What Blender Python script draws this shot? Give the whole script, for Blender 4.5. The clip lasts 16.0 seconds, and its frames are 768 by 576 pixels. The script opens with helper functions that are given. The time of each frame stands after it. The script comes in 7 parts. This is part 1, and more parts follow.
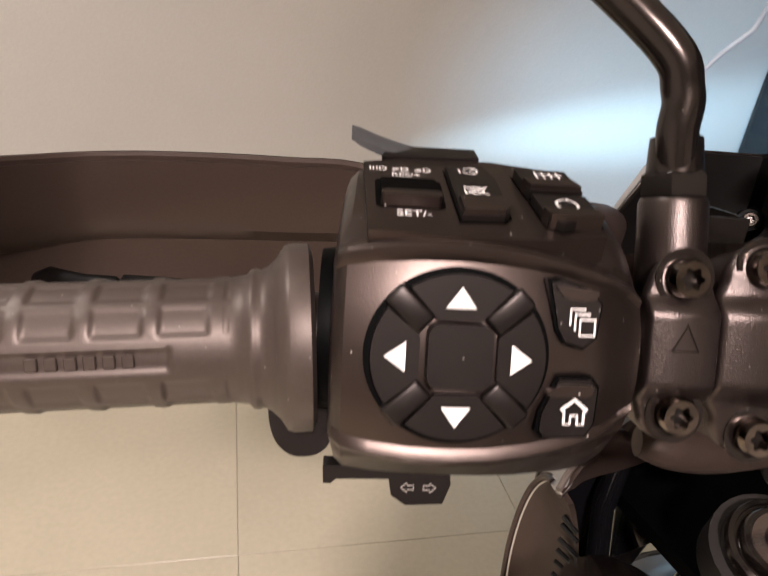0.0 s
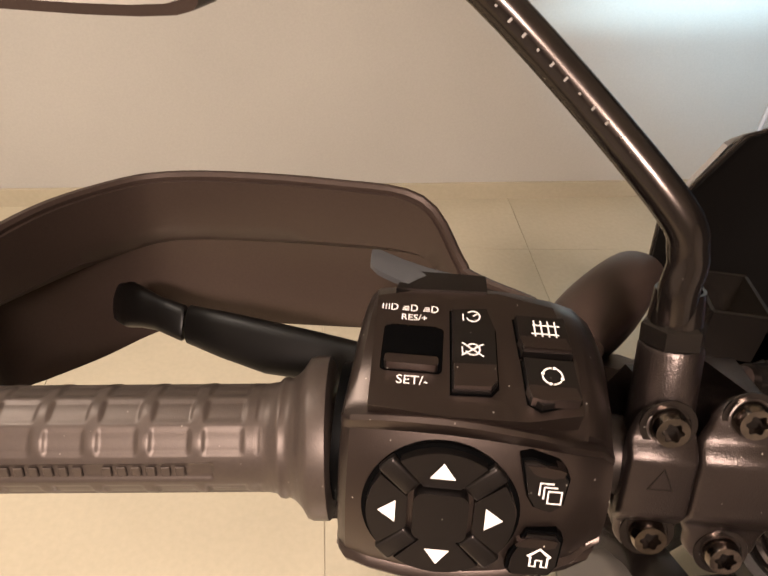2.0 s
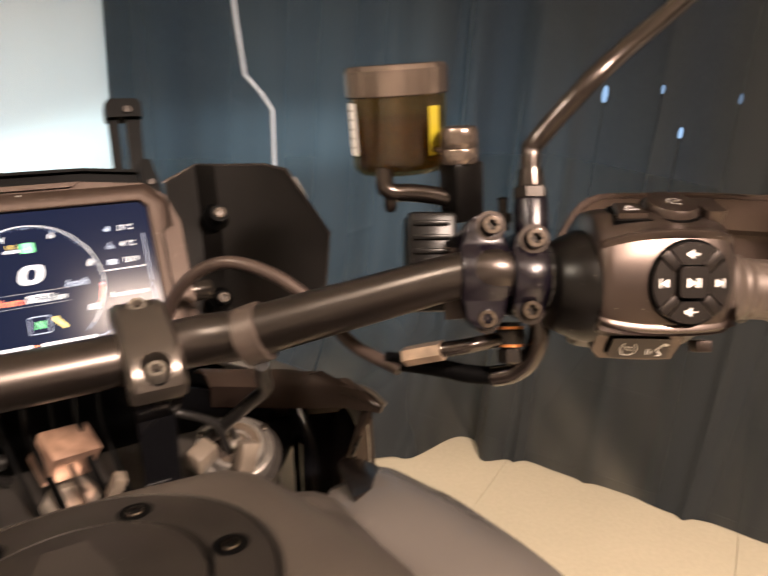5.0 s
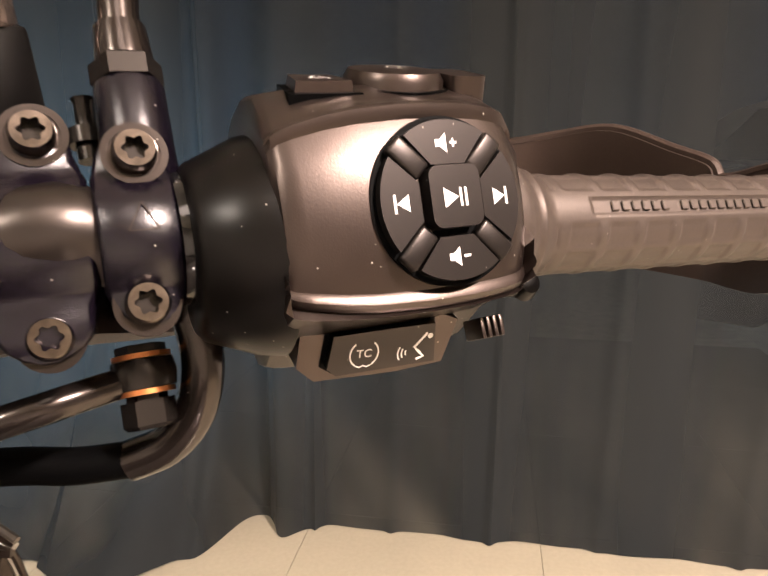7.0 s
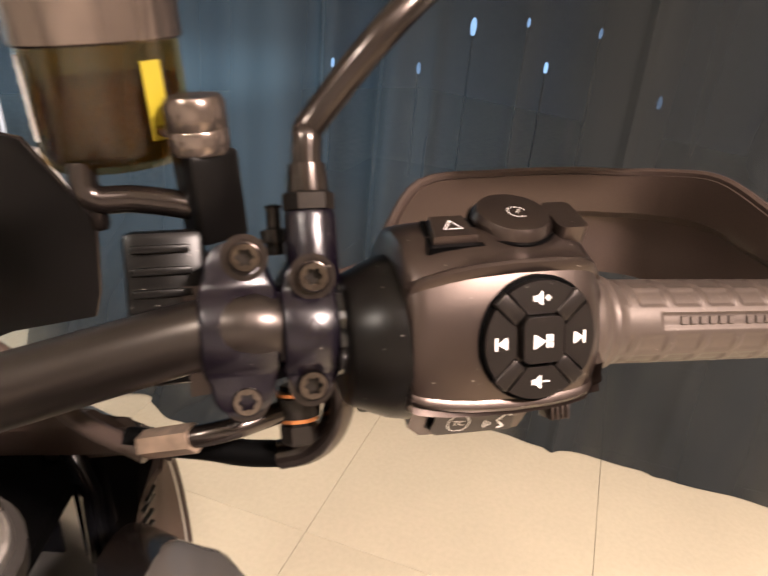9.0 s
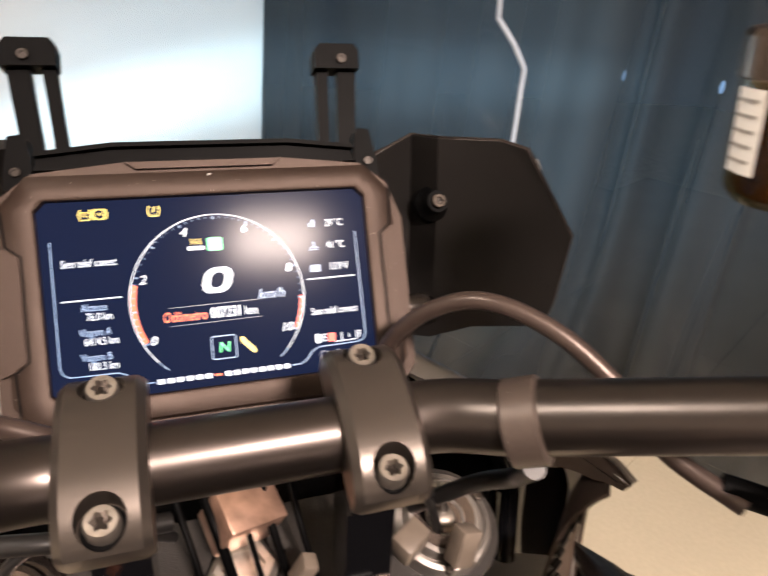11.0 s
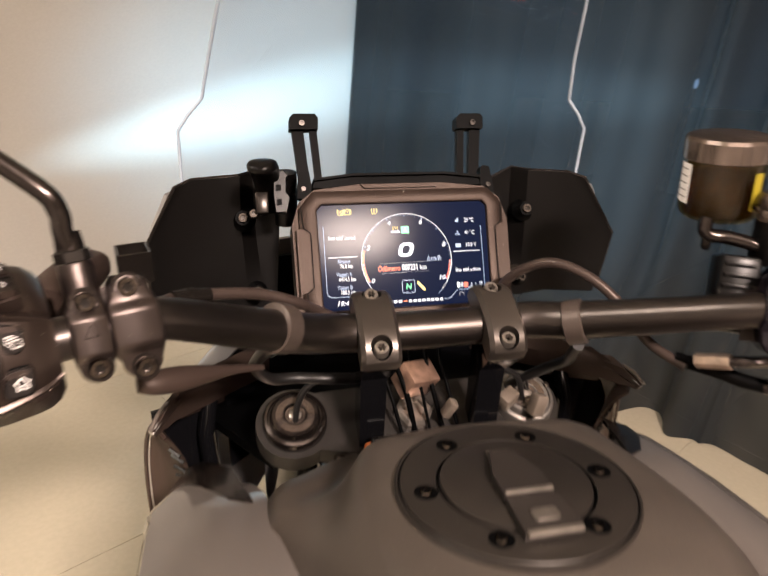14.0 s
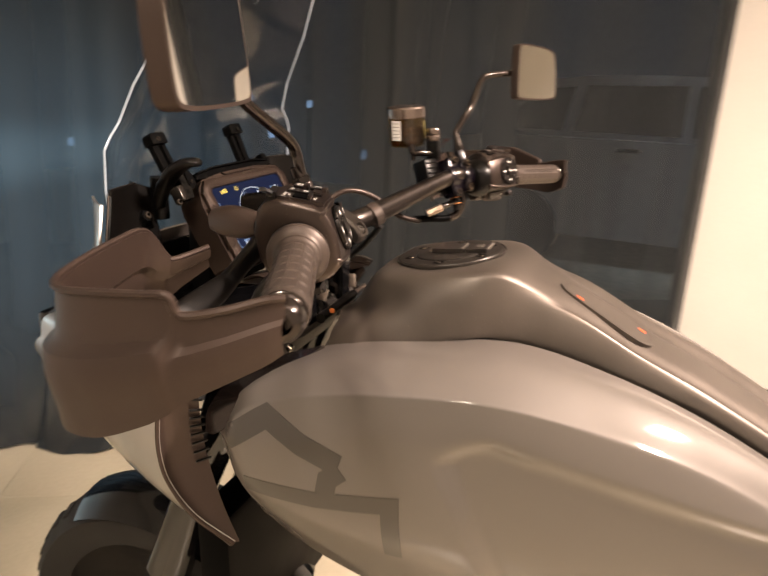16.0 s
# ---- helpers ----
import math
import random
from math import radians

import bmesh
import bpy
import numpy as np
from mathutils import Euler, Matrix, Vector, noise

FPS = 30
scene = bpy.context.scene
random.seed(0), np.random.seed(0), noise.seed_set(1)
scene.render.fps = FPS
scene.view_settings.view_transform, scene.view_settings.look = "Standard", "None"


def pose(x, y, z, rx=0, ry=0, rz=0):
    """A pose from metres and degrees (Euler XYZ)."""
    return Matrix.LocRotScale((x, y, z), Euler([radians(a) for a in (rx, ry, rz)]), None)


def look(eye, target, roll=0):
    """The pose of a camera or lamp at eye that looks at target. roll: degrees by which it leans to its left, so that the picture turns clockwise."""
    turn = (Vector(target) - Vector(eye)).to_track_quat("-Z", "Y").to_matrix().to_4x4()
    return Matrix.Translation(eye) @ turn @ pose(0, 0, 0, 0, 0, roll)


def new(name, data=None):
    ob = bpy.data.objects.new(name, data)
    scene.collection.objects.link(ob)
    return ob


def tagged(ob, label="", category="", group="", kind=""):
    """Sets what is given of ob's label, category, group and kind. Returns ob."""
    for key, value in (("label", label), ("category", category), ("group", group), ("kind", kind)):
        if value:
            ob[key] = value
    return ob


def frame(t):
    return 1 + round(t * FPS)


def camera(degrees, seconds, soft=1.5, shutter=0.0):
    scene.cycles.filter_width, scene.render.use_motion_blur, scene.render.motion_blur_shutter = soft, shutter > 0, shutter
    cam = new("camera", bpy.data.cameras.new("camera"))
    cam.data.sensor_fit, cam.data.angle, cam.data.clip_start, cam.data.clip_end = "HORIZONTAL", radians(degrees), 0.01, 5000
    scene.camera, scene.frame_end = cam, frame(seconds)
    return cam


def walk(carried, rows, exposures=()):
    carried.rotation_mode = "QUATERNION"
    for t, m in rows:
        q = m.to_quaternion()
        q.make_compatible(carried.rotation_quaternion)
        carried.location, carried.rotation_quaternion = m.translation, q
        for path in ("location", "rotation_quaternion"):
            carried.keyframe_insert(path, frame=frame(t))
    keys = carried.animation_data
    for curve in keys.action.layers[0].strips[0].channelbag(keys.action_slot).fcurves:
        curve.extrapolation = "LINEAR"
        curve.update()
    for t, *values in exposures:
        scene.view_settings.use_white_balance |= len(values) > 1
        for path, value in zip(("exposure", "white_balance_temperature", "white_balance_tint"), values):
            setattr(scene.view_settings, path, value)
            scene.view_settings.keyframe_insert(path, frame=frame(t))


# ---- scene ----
cam = camera(61.8, 16.0, 1.5, 0.5)
# The motorcycle leans on its side stand; the path is given in its own frame.
BIKE = pose(0, 0, 0, 0, -2.8, 0)
PATH = [
    (0, (-0.234, -0.233, 1.225), (-0.732, 1.498, 0.355), 4.2),
    (0.5, (-0.232, -0.217, 1.254), (-0.792, 1.401, 0.219), 5.1),
    (1, (-0.23, -0.205, 1.276), (-0.85, 1.288, 0.098), 4.3),
    (1.5, (-0.225, -0.206, 1.296), (-0.885, 1.208, 0.046), 2.6),
    (2, (-0.227, -0.207, 1.293), (-0.878, 1.205, 0.036), 1.4),
    (2.5, (-0.222, -0.232, 1.279), (-0.806, 1.261, 0.084), 0.9),
    (3, (-0.205, -0.26, 1.262), (-0.594, 1.379, 0.183), 1.4),
    (3.5, (-0.176, -0.313, 1.253), (-0.191, 1.456, 0.321), 2.6),
    (4, (-0.127, -0.345, 1.252), (0.193, 1.439, 0.405), 2.8),
    (4.5, (-0.063, -0.33, 1.244), (0.591, 1.405, 0.494), 1.9),
    (5, (0.003, -0.309, 1.232), (0.938, 1.315, 0.536), 1.1),
    (5.2, (0.022, -0.304, 1.229), (1.047, 1.272, 0.546), 0.7),
    (7.3, (0.133, -0.224, 1.154), (1.645, 0.984, 0.651), -1.3),
    (7.5, (0.132, -0.224, 1.154), (1.654, 0.97, 0.644), -1.0),
    (8, (0.134, -0.237, 1.183), (1.569, 0.978, 0.501), 1.3),
    (8.2, (0.139, -0.241, 1.196), (1.515, 0.987, 0.422), 2.3),
    (10.3, (0.011, -0.226, 1.252), (0.904, 1.327, 0.363), 3.8),
    (10.5, (0.003, -0.205, 1.243), (0.819, 1.397, 0.368), 3.6),
    (11, (-0.014, -0.164, 1.232), (0.573, 1.533, 0.35), 3.2),
    (11.5, (-0.025, -0.133, 1.221), (0.378, 1.612, 0.33), 3.2),
    (12, (-0.026, -0.12, 1.232), (0.242, 1.636, 0.314), 3.1),
    (12.5, (-0.034, -0.138, 1.257), (0.173, 1.613, 0.314), 3.2),
    (13, (-0.043, -0.177, 1.278), (0.163, 1.563, 0.313), 3.2),
    (13.5, (-0.068, -0.254, 1.296), (0.206, 1.492, 0.359), 2.9),
    (14, (-0.129, -0.369, 1.312), (0.276, 1.375, 0.42), 2.6),
    (14.5, (-0.232, -0.426, 1.317), (0.492, 1.244, 0.489), 3.2),
    (15, (-0.38, -0.416, 1.299), (0.727, 1.072, 0.551), 2.9),
    (15.5, (-0.525, -0.403, 1.279), (0.949, 0.754, 0.581), 2.3),
    (16, (-0.677, -0.333, 1.274), (1.077, 0.375, 0.625), 1.8),
]
walk(cam, [(t, BIKE @ look(eye, target, roll)) for t, eye, target, roll in PATH],
     [(0.0, -0.36, 5850, 10), (0.5, -0.34, 6250, 10), (1.0, -0.32, 6500, 10), (2.0, -0.28, 6600, 10), (2.5, -0.26, 6150, 10), (3.0, -0.15, 5950, 10), (3.5, -0.06, 5900, 10), (4.0, 0.02, 6300, 10), (4.5, 0.24, 7000, 10), (5.0, 0.42, 6900, 10), (8.0, 0.54, 6300, 10), (10.5, 0.42, 6400, 10), (12.0, 0.26, 6300, 10), (13.5, 0.06, 6200, 10), (14.5, 0.05, 6600, 10), (15.5, 0.34, 6350, 10), (16.0, 0.28, 6750, 10)])

# ---- light: a warm ceiling panel, two added fill lamps, the motorcycle's own headlamp on the wall, night outside ----
world = bpy.data.worlds.new("night")
scene.world = world
world.use_nodes = True
world.node_tree.nodes["Background"].inputs[0].default_value = (0.30, 0.42, 0.62, 1)
world.node_tree.nodes["Background"].inputs[1].default_value = 0.05


def lamp(name, kind, m, power, color, **kw):
    data = bpy.data.lights.new(name, kind)
    data.energy, data.color = power, color
    for key, value in kw.items():
        if key == "size":
            data.size = value
        elif key == "size_y":
            data.shape, data.size_y = "RECTANGLE", value
        elif key == "spot":
            data.spot_size = radians(value)
        elif key == "blend":
            data.spot_blend = value
        elif key == "spread":
            data.spread = radians(value)
        elif key == "soft":
            data.shadow_soft_size = value
    ob = new(name, data)
    ob.matrix_world = m
    return ob


WARM = (1.0, 0.87, 0.745)
ROSE = (1.0, 0.795, 0.69)
CEIL = 2.62
lamp("ceiling_panel_lamp", "AREA", pose(0.22, -1.68, CEIL - 0.06), 190, ROSE, size=0.32, size_y=0.24, spread=156)
# two unseen lamps added to brighten the motorcycle and the left wall
lamp("square_fill_lamp", "AREA", pose(-0.45, -0.95, CEIL - 0.06), 5, ROSE, size=0.55, size_y=0.55)
lamp("small_fill_lamp", "AREA", pose(-1.60, -0.20, CEIL - 0.06, 0, 0, 30), 38, WARM, size=0.35, size_y=0.35)

# ---- mesh tools ----
def xyz(o, ex, n):
    """A frame with x along ex, z along n and its origin at o."""
    ex, n = Vector(ex).normalized(), Vector(n)
    n = (n - ex * n.dot(ex)).normalized()
    up = n.cross(ex)
    return Matrix(((ex.x, up.x, n.x, o[0]), (ex.y, up.y, n.y, o[1]), (ex.z, up.z, n.z, o[2]), (0, 0, 0, 1)))


MM = Matrix.Scale(0.001, 4)


def span(a, b, n):
    return [a + (b - a) * k / (n - 1) for k in range(n)]


def link(name, bm, mat, parent, label="", m=None, sharp=35):
    if m is not None:
        bm.transform(m)
    bmesh.ops.recalc_face_normals(bm, faces=bm.faces)
    me = bpy.data.meshes.new(name)
    bm.to_mesh(me)
    bm.free()
    for p in me.polygons:
        p.use_smooth = True
    me.set_sharp_from_angle(angle=radians(sharp))
    me.materials.append(mat)
    ob = new(name, me)
    if parent is not None:
        ob.parent = parent
    if label:
        ob["label"] = label
    return ob


def part(name, bm, mat, parent, label="", m=None, sharp=35):
    """One mesh object under a thing or a part."""
    return link(name, bm, mat, parent, label, m, sharp)


def bev(bm, off, seg=2, angle=30):
    if off <= 0:
        return bm
    es = [e for e in bm.edges if len(e.link_faces) == 2 and e.calc_face_angle(0) > radians(angle)]
    bmesh.ops.bevel(bm, geom=es, offset=off, segments=seg, profile=0.5, affect="EDGES", clamp_overlap=True)
    return bm


def prism(outline, z0, z1, bevel=0.0, seg=2, taper=1.0):
    """A polygon in x, y raised from z0 to z1."""
    bm = bmesh.new()
    cx = sum(p[0] for p in outline) / len(outline)
    cy = sum(p[1] for p in outline) / len(outline)
    a = [bm.verts.new((x, y, z0)) for x, y in outline]
    b = [bm.verts.new((cx + (x - cx) * taper, cy + (y - cy) * taper, z1)) for x, y in outline]
    bm.faces.new(list(reversed(a)))
    bm.faces.new(b)
    n = len(a)
    for i in range(n):
        bm.faces.new((a[i], a[(i + 1) % n], b[(i + 1) % n], b[i]))
    return bev(bm, bevel, seg)


def block(sx, sy, sz, bevel=0.0, at=(0, 0, 0), seg=2):
    bm = bmesh.new()
    bmesh.ops.create_cube(bm, size=1.0)
    bm.transform(Matrix.Translation(at) @ Matrix.Diagonal((sx, sy, sz, 1)))
    return bev(bm, bevel, seg)


def lathe(profile, n=32):
    """Rings of (radius, z) turned about z; the ends are closed."""
    bm = bmesh.new()
    rings = []
    for r, z in profile:
        if r < 1e-7:
            rings.append([bm.verts.new((0, 0, z))])
        else:
            rings.append([bm.verts.new((r * math.cos(2 * math.pi * k / n), r * math.sin(2 * math.pi * k / n), z)) for k in range(n)])
    for a, b in zip(rings, rings[1:]):
        for k in range(n):
            q = [a[k % len(a)], a[(k + 1) % len(a)], b[(k + 1) % len(b)], b[k % len(b)]]
            q = list(dict.fromkeys(q))
            if len(q) > 2:
                bm.faces.new(q)
    for ring in (rings[0], rings[-1]):
        if len(ring) > 2:
            bm.faces.new(ring)
    return bm


def smooth_line(pts, per=8):
    """A Catmull-Rom line through the points."""
    pts = [Vector(p) for p in pts]
    ext = [2 * pts[0] - pts[1]] + pts + [2 * pts[-1] - pts[-2]]
    out = []
    for i in range(1, len(ext) - 2):
        p0, p1, p2, p3 = ext[i - 1 : i + 3]
        for k in range(per):
            t = k / per
            out.append(0.5 * (2 * p1 + (p2 - p0) * t + (2 * p0 - 5 * p1 + 4 * p2 - p3) * t * t + (3 * p1 - p0 - 3 * p2 + p3) * t ** 3))
    return out + [pts[-1]]


def sweep(pts, radius, n=14, squash=1.0):
    """A tube along a line; radius may be one number or a number for each point."""
    pts = [Vector(p) for p in pts]
    bm = bmesh.new()
    rings, up = [], None
    for i, p in enumerate(pts):
        d = (pts[min(i + 1, len(pts) - 1)] - pts[max(i - 1, 0)]).normalized()
        if up is None:
            up = d.orthogonal().normalized()
        up = (up - d * up.dot(d)).normalized()
        side = d.cross(up)
        r = radius[i] if isinstance(radius, (list, tuple)) else radius
        rings.append([bm.verts.new(p + r * (math.cos(2 * math.pi * k / n) * up + squash * math.sin(2 * math.pi * k / n) * side)) for k in range(n)])
    for a, b in zip(rings, rings[1:]):
        for k in range(n):
            bm.faces.new((a[k], a[(k + 1) % n], b[(k + 1) % n], b[k]))
    bm.faces.new(list(reversed(rings[0])))
    bm.faces.new(rings[-1])
    return bm


def shell(grid, thick):
    """A sheet from rows of points, given thickness against its normal side."""
    bm = bmesh.new()
    vs = [[bm.verts.new(p) for p in row] for row in grid]
    for a, b in zip(vs, vs[1:]):
        for k in range(len(a) - 1):
            bm.faces.new((a[k], a[k + 1], b[k + 1], b[k]))
    bmesh.ops.recalc_face_normals(bm, faces=bm.faces)
    if thick:
        bmesh.ops.solidify(bm, geom=bm.faces[:] + bm.edges[:] + bm.verts[:], thickness=thick)
    return bm


def join(*bms):
    """Several meshes in one."""
    out = bmesh.new()
    for b in bms:
        me = bpy.data.meshes.new("joint")
        b.to_mesh(me)
        b.free()
        out.from_mesh(me)
        bpy.data.meshes.remove(me)
    return out


def moved(bm, m):
    bm.transform(m)
    return bm


def rounded(w, h, r, n=5, cx=0.0, cy=0.0):
    out = []
    for sx, sy, a0 in ((1, 1, 0), (-1, 1, 90), (-1, -1, 180), (1, -1, 270)):
        for k in range(n + 1):
            a = radians(a0 + 90 * k / n)
            out.append((cx + sx * (w / 2 - r) + r * math.cos(a), cy + sy * (h / 2 - r) + r * math.sin(a)))
    return out


def lerp_table(table, y):
    """Values of a table of rows (y, a, b, ...) at y, smooth through the rows."""
    rows = sorted(table)
    if y <= rows[0][0]:
        return rows[0][1:]
    if y >= rows[-1][0]:
        return rows[-1][1:]
    i = max(k for k in range(len(rows) - 1) if rows[k][0] <= y)
    a, b = rows[i], rows[i + 1]
    h = b[0] - a[0]
    t = (y - a[0]) / h
    out = []
    for k in range(1, len(a)):
        m = (b[k] - a[k]) / h
        m0 = m if i == 0 else (b[k] - rows[i - 1][k]) / (b[0] - rows[i - 1][0])
        m1 = m if i + 2 >= len(rows) else (rows[i + 2][k] - a[k]) / (rows[i + 2][0] - a[0])
        out.append((2 * t ** 3 - 3 * t * t + 1) * a[k] + (t ** 3 - 2 * t * t + t) * h * m0 + (3 * t * t - 2 * t ** 3) * b[k] + (t ** 3 - t * t) * h * m1)
    return tuple(out)


def words(text, size, spread=1.0, shear=0.0, align="CENTER", bold=0.0, depth=0.0):
    """Writing as a mesh, in the size's own unit, on the plane z = 0."""
    cu = bpy.data.curves.new("words", "FONT")
    cu.body, cu.size, cu.shear, cu.align_x, cu.align_y = text, size, shear, align, "CENTER"
    cu.offset, cu.extrude, cu.resolution_u = bold, depth, 3
    ob = bpy.data.objects.new("words", cu)
    scene.collection.objects.link(ob)
    bpy.context.view_layer.update()
    me = bpy.data.meshes.new_from_object(ob.evaluated_get(bpy.context.evaluated_depsgraph_get()))
    bpy.data.objects.remove(ob)
    bpy.data.curves.remove(cu)
    bm = bmesh.new()
    bm.from_mesh(me)
    bpy.data.meshes.remove(me)
    bm.transform(Matrix.Diagonal((spread, 1, 1, 1)))
    return bm


def flat(outline, z=0.0):
    bm = bmesh.new()
    bm.faces.new([bm.verts.new((x, y, z)) for x, y in outline])
    return bm


def stripe(pts, width, z=0.0, closed=False):
    """A flat line of a given width through points in x, y."""
    pts = [Vector((*p, 0)) for p in pts]
    bm = bmesh.new()
    n = len(pts)
    rows = []
    for i, p in enumerate(pts):
        a = pts[(i - 1) % n] if closed else pts[max(i - 1, 0)]
        b = pts[(i + 1) % n] if closed else pts[min(i + 1, n - 1)]
        d = (b - a).normalized()
        side = Vector((-d.y, d.x, 0)) * width / 2
        rows.append((bm.verts.new(p + side + Vector((0, 0, z))), bm.verts.new(p - side + Vector((0, 0, z)))))
    for i in range(n if closed else n - 1):
        a, b = rows[i], rows[(i + 1) % n]
        bm.faces.new((a[0], a[1], b[1], b[0]))
    return bm


def arc(cx, cy, r, a0, a1, n=24, sy=1.0):
    return [(cx + r * math.cos(radians(a0 + (a1 - a0) * k / n)), cy + sy * r * math.sin(radians(a0 + (a1 - a0) * k / n))) for k in range(n + 1)]

# ---- materials ----
def material(name, color, rough, metal=0.0, spec=0.5, grain=0.0, grain_scale=900.0, bump=0.0, bump_scale=2500.0, wear=0.12, wear_scale=14.0, coat=0.0, dust=0.0, tint=(1, 1, 1)):
    """A surface with fine grain, broad unevenness in tone and gloss, fine relief and sparse dust specks."""
    mat = bpy.data.materials.new(name)
    mat.use_nodes = True
    nt = mat.node_tree
    bsdf = nt.nodes["Principled BSDF"]
    bsdf.inputs["Metallic"].default_value = metal
    bsdf.inputs["Specular IOR Level"].default_value = spec
    bsdf.inputs["Specular Tint"].default_value = (*tint, 1)
    bsdf.inputs["Coat Weight"].default_value = coat
    bsdf.inputs["Coat Roughness"].default_value = 0.06
    where = nt.nodes.new("ShaderNodeTexCoord").outputs["Object"]

    def noise_at(scale, detail=3.0):
        n = nt.nodes.new("ShaderNodeTexNoise")
        n.inputs["Scale"].default_value, n.inputs["Detail"].default_value = scale, detail
        nt.links.new(where, n.inputs["Vector"])
        return n.outputs["Fac"]

    broad, fine = noise_at(wear_scale), noise_at(grain_scale, 2.0)

    def spread(fac, low, high):
        r = nt.nodes.new("ShaderNodeMapRange")
        r.inputs["From Min"].default_value, r.inputs["From Max"].default_value = 0.3, 0.7
        r.inputs["To Min"].default_value, r.inputs["To Max"].default_value = low, high
        nt.links.new(fac, r.inputs["Value"])
        return r.outputs["Result"]

    def times(a, b):
        m = nt.nodes.new("ShaderNodeMath")
        m.operation = "MULTIPLY"
        nt.links.new(a, m.inputs[0])
        nt.links.new(b, m.inputs[1])
        return m.outputs[0]

    tone = times(spread(broad, 1 - wear, 1 + wear), spread(fine, 1 - grain, 1 + grain))
    mix = nt.nodes.new("ShaderNodeVectorMath")
    mix.operation = "SCALE"
    mix.inputs[0].default_value = color[:3]
    nt.links.new(tone, mix.inputs["Scale"])
    shade = mix.outputs[0]
    if dust:
        v = nt.nodes.new("ShaderNodeTexVoronoi")
        v.inputs["Scale"].default_value = 330.0
        nt.links.new(where, v.inputs["Vector"])
        r = nt.nodes.new("ShaderNodeMapRange")
        r.inputs["From Min"].default_value, r.inputs["From Max"].default_value = 0.045, 0.09
        r.inputs["To Min"].default_value, r.inputs["To Max"].default_value = dust, 0.0
        nt.links.new(v.outputs["Distance"], r.inputs["Value"])
        sparse = nt.nodes.new("ShaderNodeMath")
        sparse.operation = "GREATER_THAN"
        sparse.inputs[1].default_value = 0.60
        nt.links.new(v.outputs["Color"], sparse.inputs[0])
        m = nt.nodes.new("ShaderNodeMix")
        m.data_type = "RGBA"
        nt.links.new(times(r.outputs["Result"], sparse.outputs[0]), m.inputs["Factor"])
        nt.links.new(shade, m.inputs["A"])
        m.inputs["B"].default_value = (0.6, 0.56, 0.5, 1)
        shade = m.outputs["Result"]
    nt.links.new(shade, bsdf.inputs["Base Color"])
    nt.links.new(spread(broad, rough * 0.9, min(1.0, rough * 1.1)), bsdf.inputs["Roughness"])
    if bump:
        b = nt.nodes.new("ShaderNodeBump")
        b.inputs["Strength"].default_value, b.inputs["Distance"].default_value = bump, 0.0004
        nt.links.new(noise_at(bump_scale, 2.0), b.inputs["Height"])
        nt.links.new(b.outputs["Normal"], bsdf.inputs["Normal"])
    return mat


def glow(name, color, strength):
    mat = bpy.data.materials.new(name)
    mat.use_nodes = True
    b = mat.node_tree.nodes["Principled BSDF"]
    b.inputs["Base Color"].default_value = (*[c * 0.2 for c in color], 1)
    b.inputs["Emission Color"].default_value = (*color, 1)
    b.inputs["Emission Strength"].default_value = strength
    b.inputs["Roughness"].default_value = 0.4
    return mat


def clear(name, tint, rough=0.0, ior=1.49):
    mat = bpy.data.materials.new(name)
    mat.use_nodes = True
    nt = mat.node_tree
    nt.nodes.remove(nt.nodes["Principled BSDF"])
    g, t, m = nt.nodes.new("ShaderNodeBsdfGlossy"), nt.nodes.new("ShaderNodeBsdfTransparent"), nt.nodes.new("ShaderNodeMixShader")
    f = nt.nodes.new("ShaderNodeLayerWeight")
    f.inputs["Blend"].default_value = 0.5
    p, q = nt.nodes.new("ShaderNodeMath"), nt.nodes.new("ShaderNodeMath")
    p.operation, q.operation = "POWER", "MULTIPLY_ADD"
    p.inputs[1].default_value, q.inputs[1].default_value, q.inputs[2].default_value = 4.0, 0.7, 0.04
    nt.links.new(f.outputs["Facing"], p.inputs[0])
    nt.links.new(p.outputs[0], q.inputs[0])
    g.inputs["Roughness"].default_value = rough
    t.inputs["Color"].default_value = (*tint, 1)
    nt.links.new(q.outputs[0], m.inputs[0])
    nt.links.new(t.outputs[0], m.inputs[1])
    nt.links.new(g.outputs[0], m.inputs[2])
    nt.links.new(m.outputs[0], nt.nodes["Material Output"].inputs["Surface"])
    return mat


BLACK = material("black_satin_plastic", (0.0024, 0.0021, 0.0020), 0.30, spec=0.15, bump=0.05, dust=0.4)
# FACE has the lamp's pinkish sheen in its tint; BODY is a darker copy
FACE = material("rosy_lit_satin_plastic", (0.0064, 0.0044, 0.0037), 0.34, spec=0.72, bump=0.08, dust=0.6, tint=(1, 0.80, 0.72))
BODY = material("black_housing_plastic", (0.0022, 0.0018, 0.0016), 0.32, spec=0.18, bump=0.05, dust=0.4)
WING = material("black_moulded_plastic", (0.0022, 0.0018, 0.0016), 0.42, spec=0.16, bump=0.12, grain=0.1)
BUTTON = material("black_button_plastic", (0.0044, 0.0037, 0.0034), 0.36, spec=0.36, bump=0.03, dust=0.3, tint=(1, 0.88, 0.84))
GUARD = material("brown_black_grained_plastic", (0.0265, 0.0180, 0.0148), 0.44, spec=0.36, bump=0.14, grain=0.1, tint=(1, 0.82, 0.74))
# DARK: black plastic parts, and the shade put into key gaps
DARK = material("black_plastic_and_shade", (0.0009, 0.0009, 0.0010), 0.5, spec=0.04, bump=0.08)
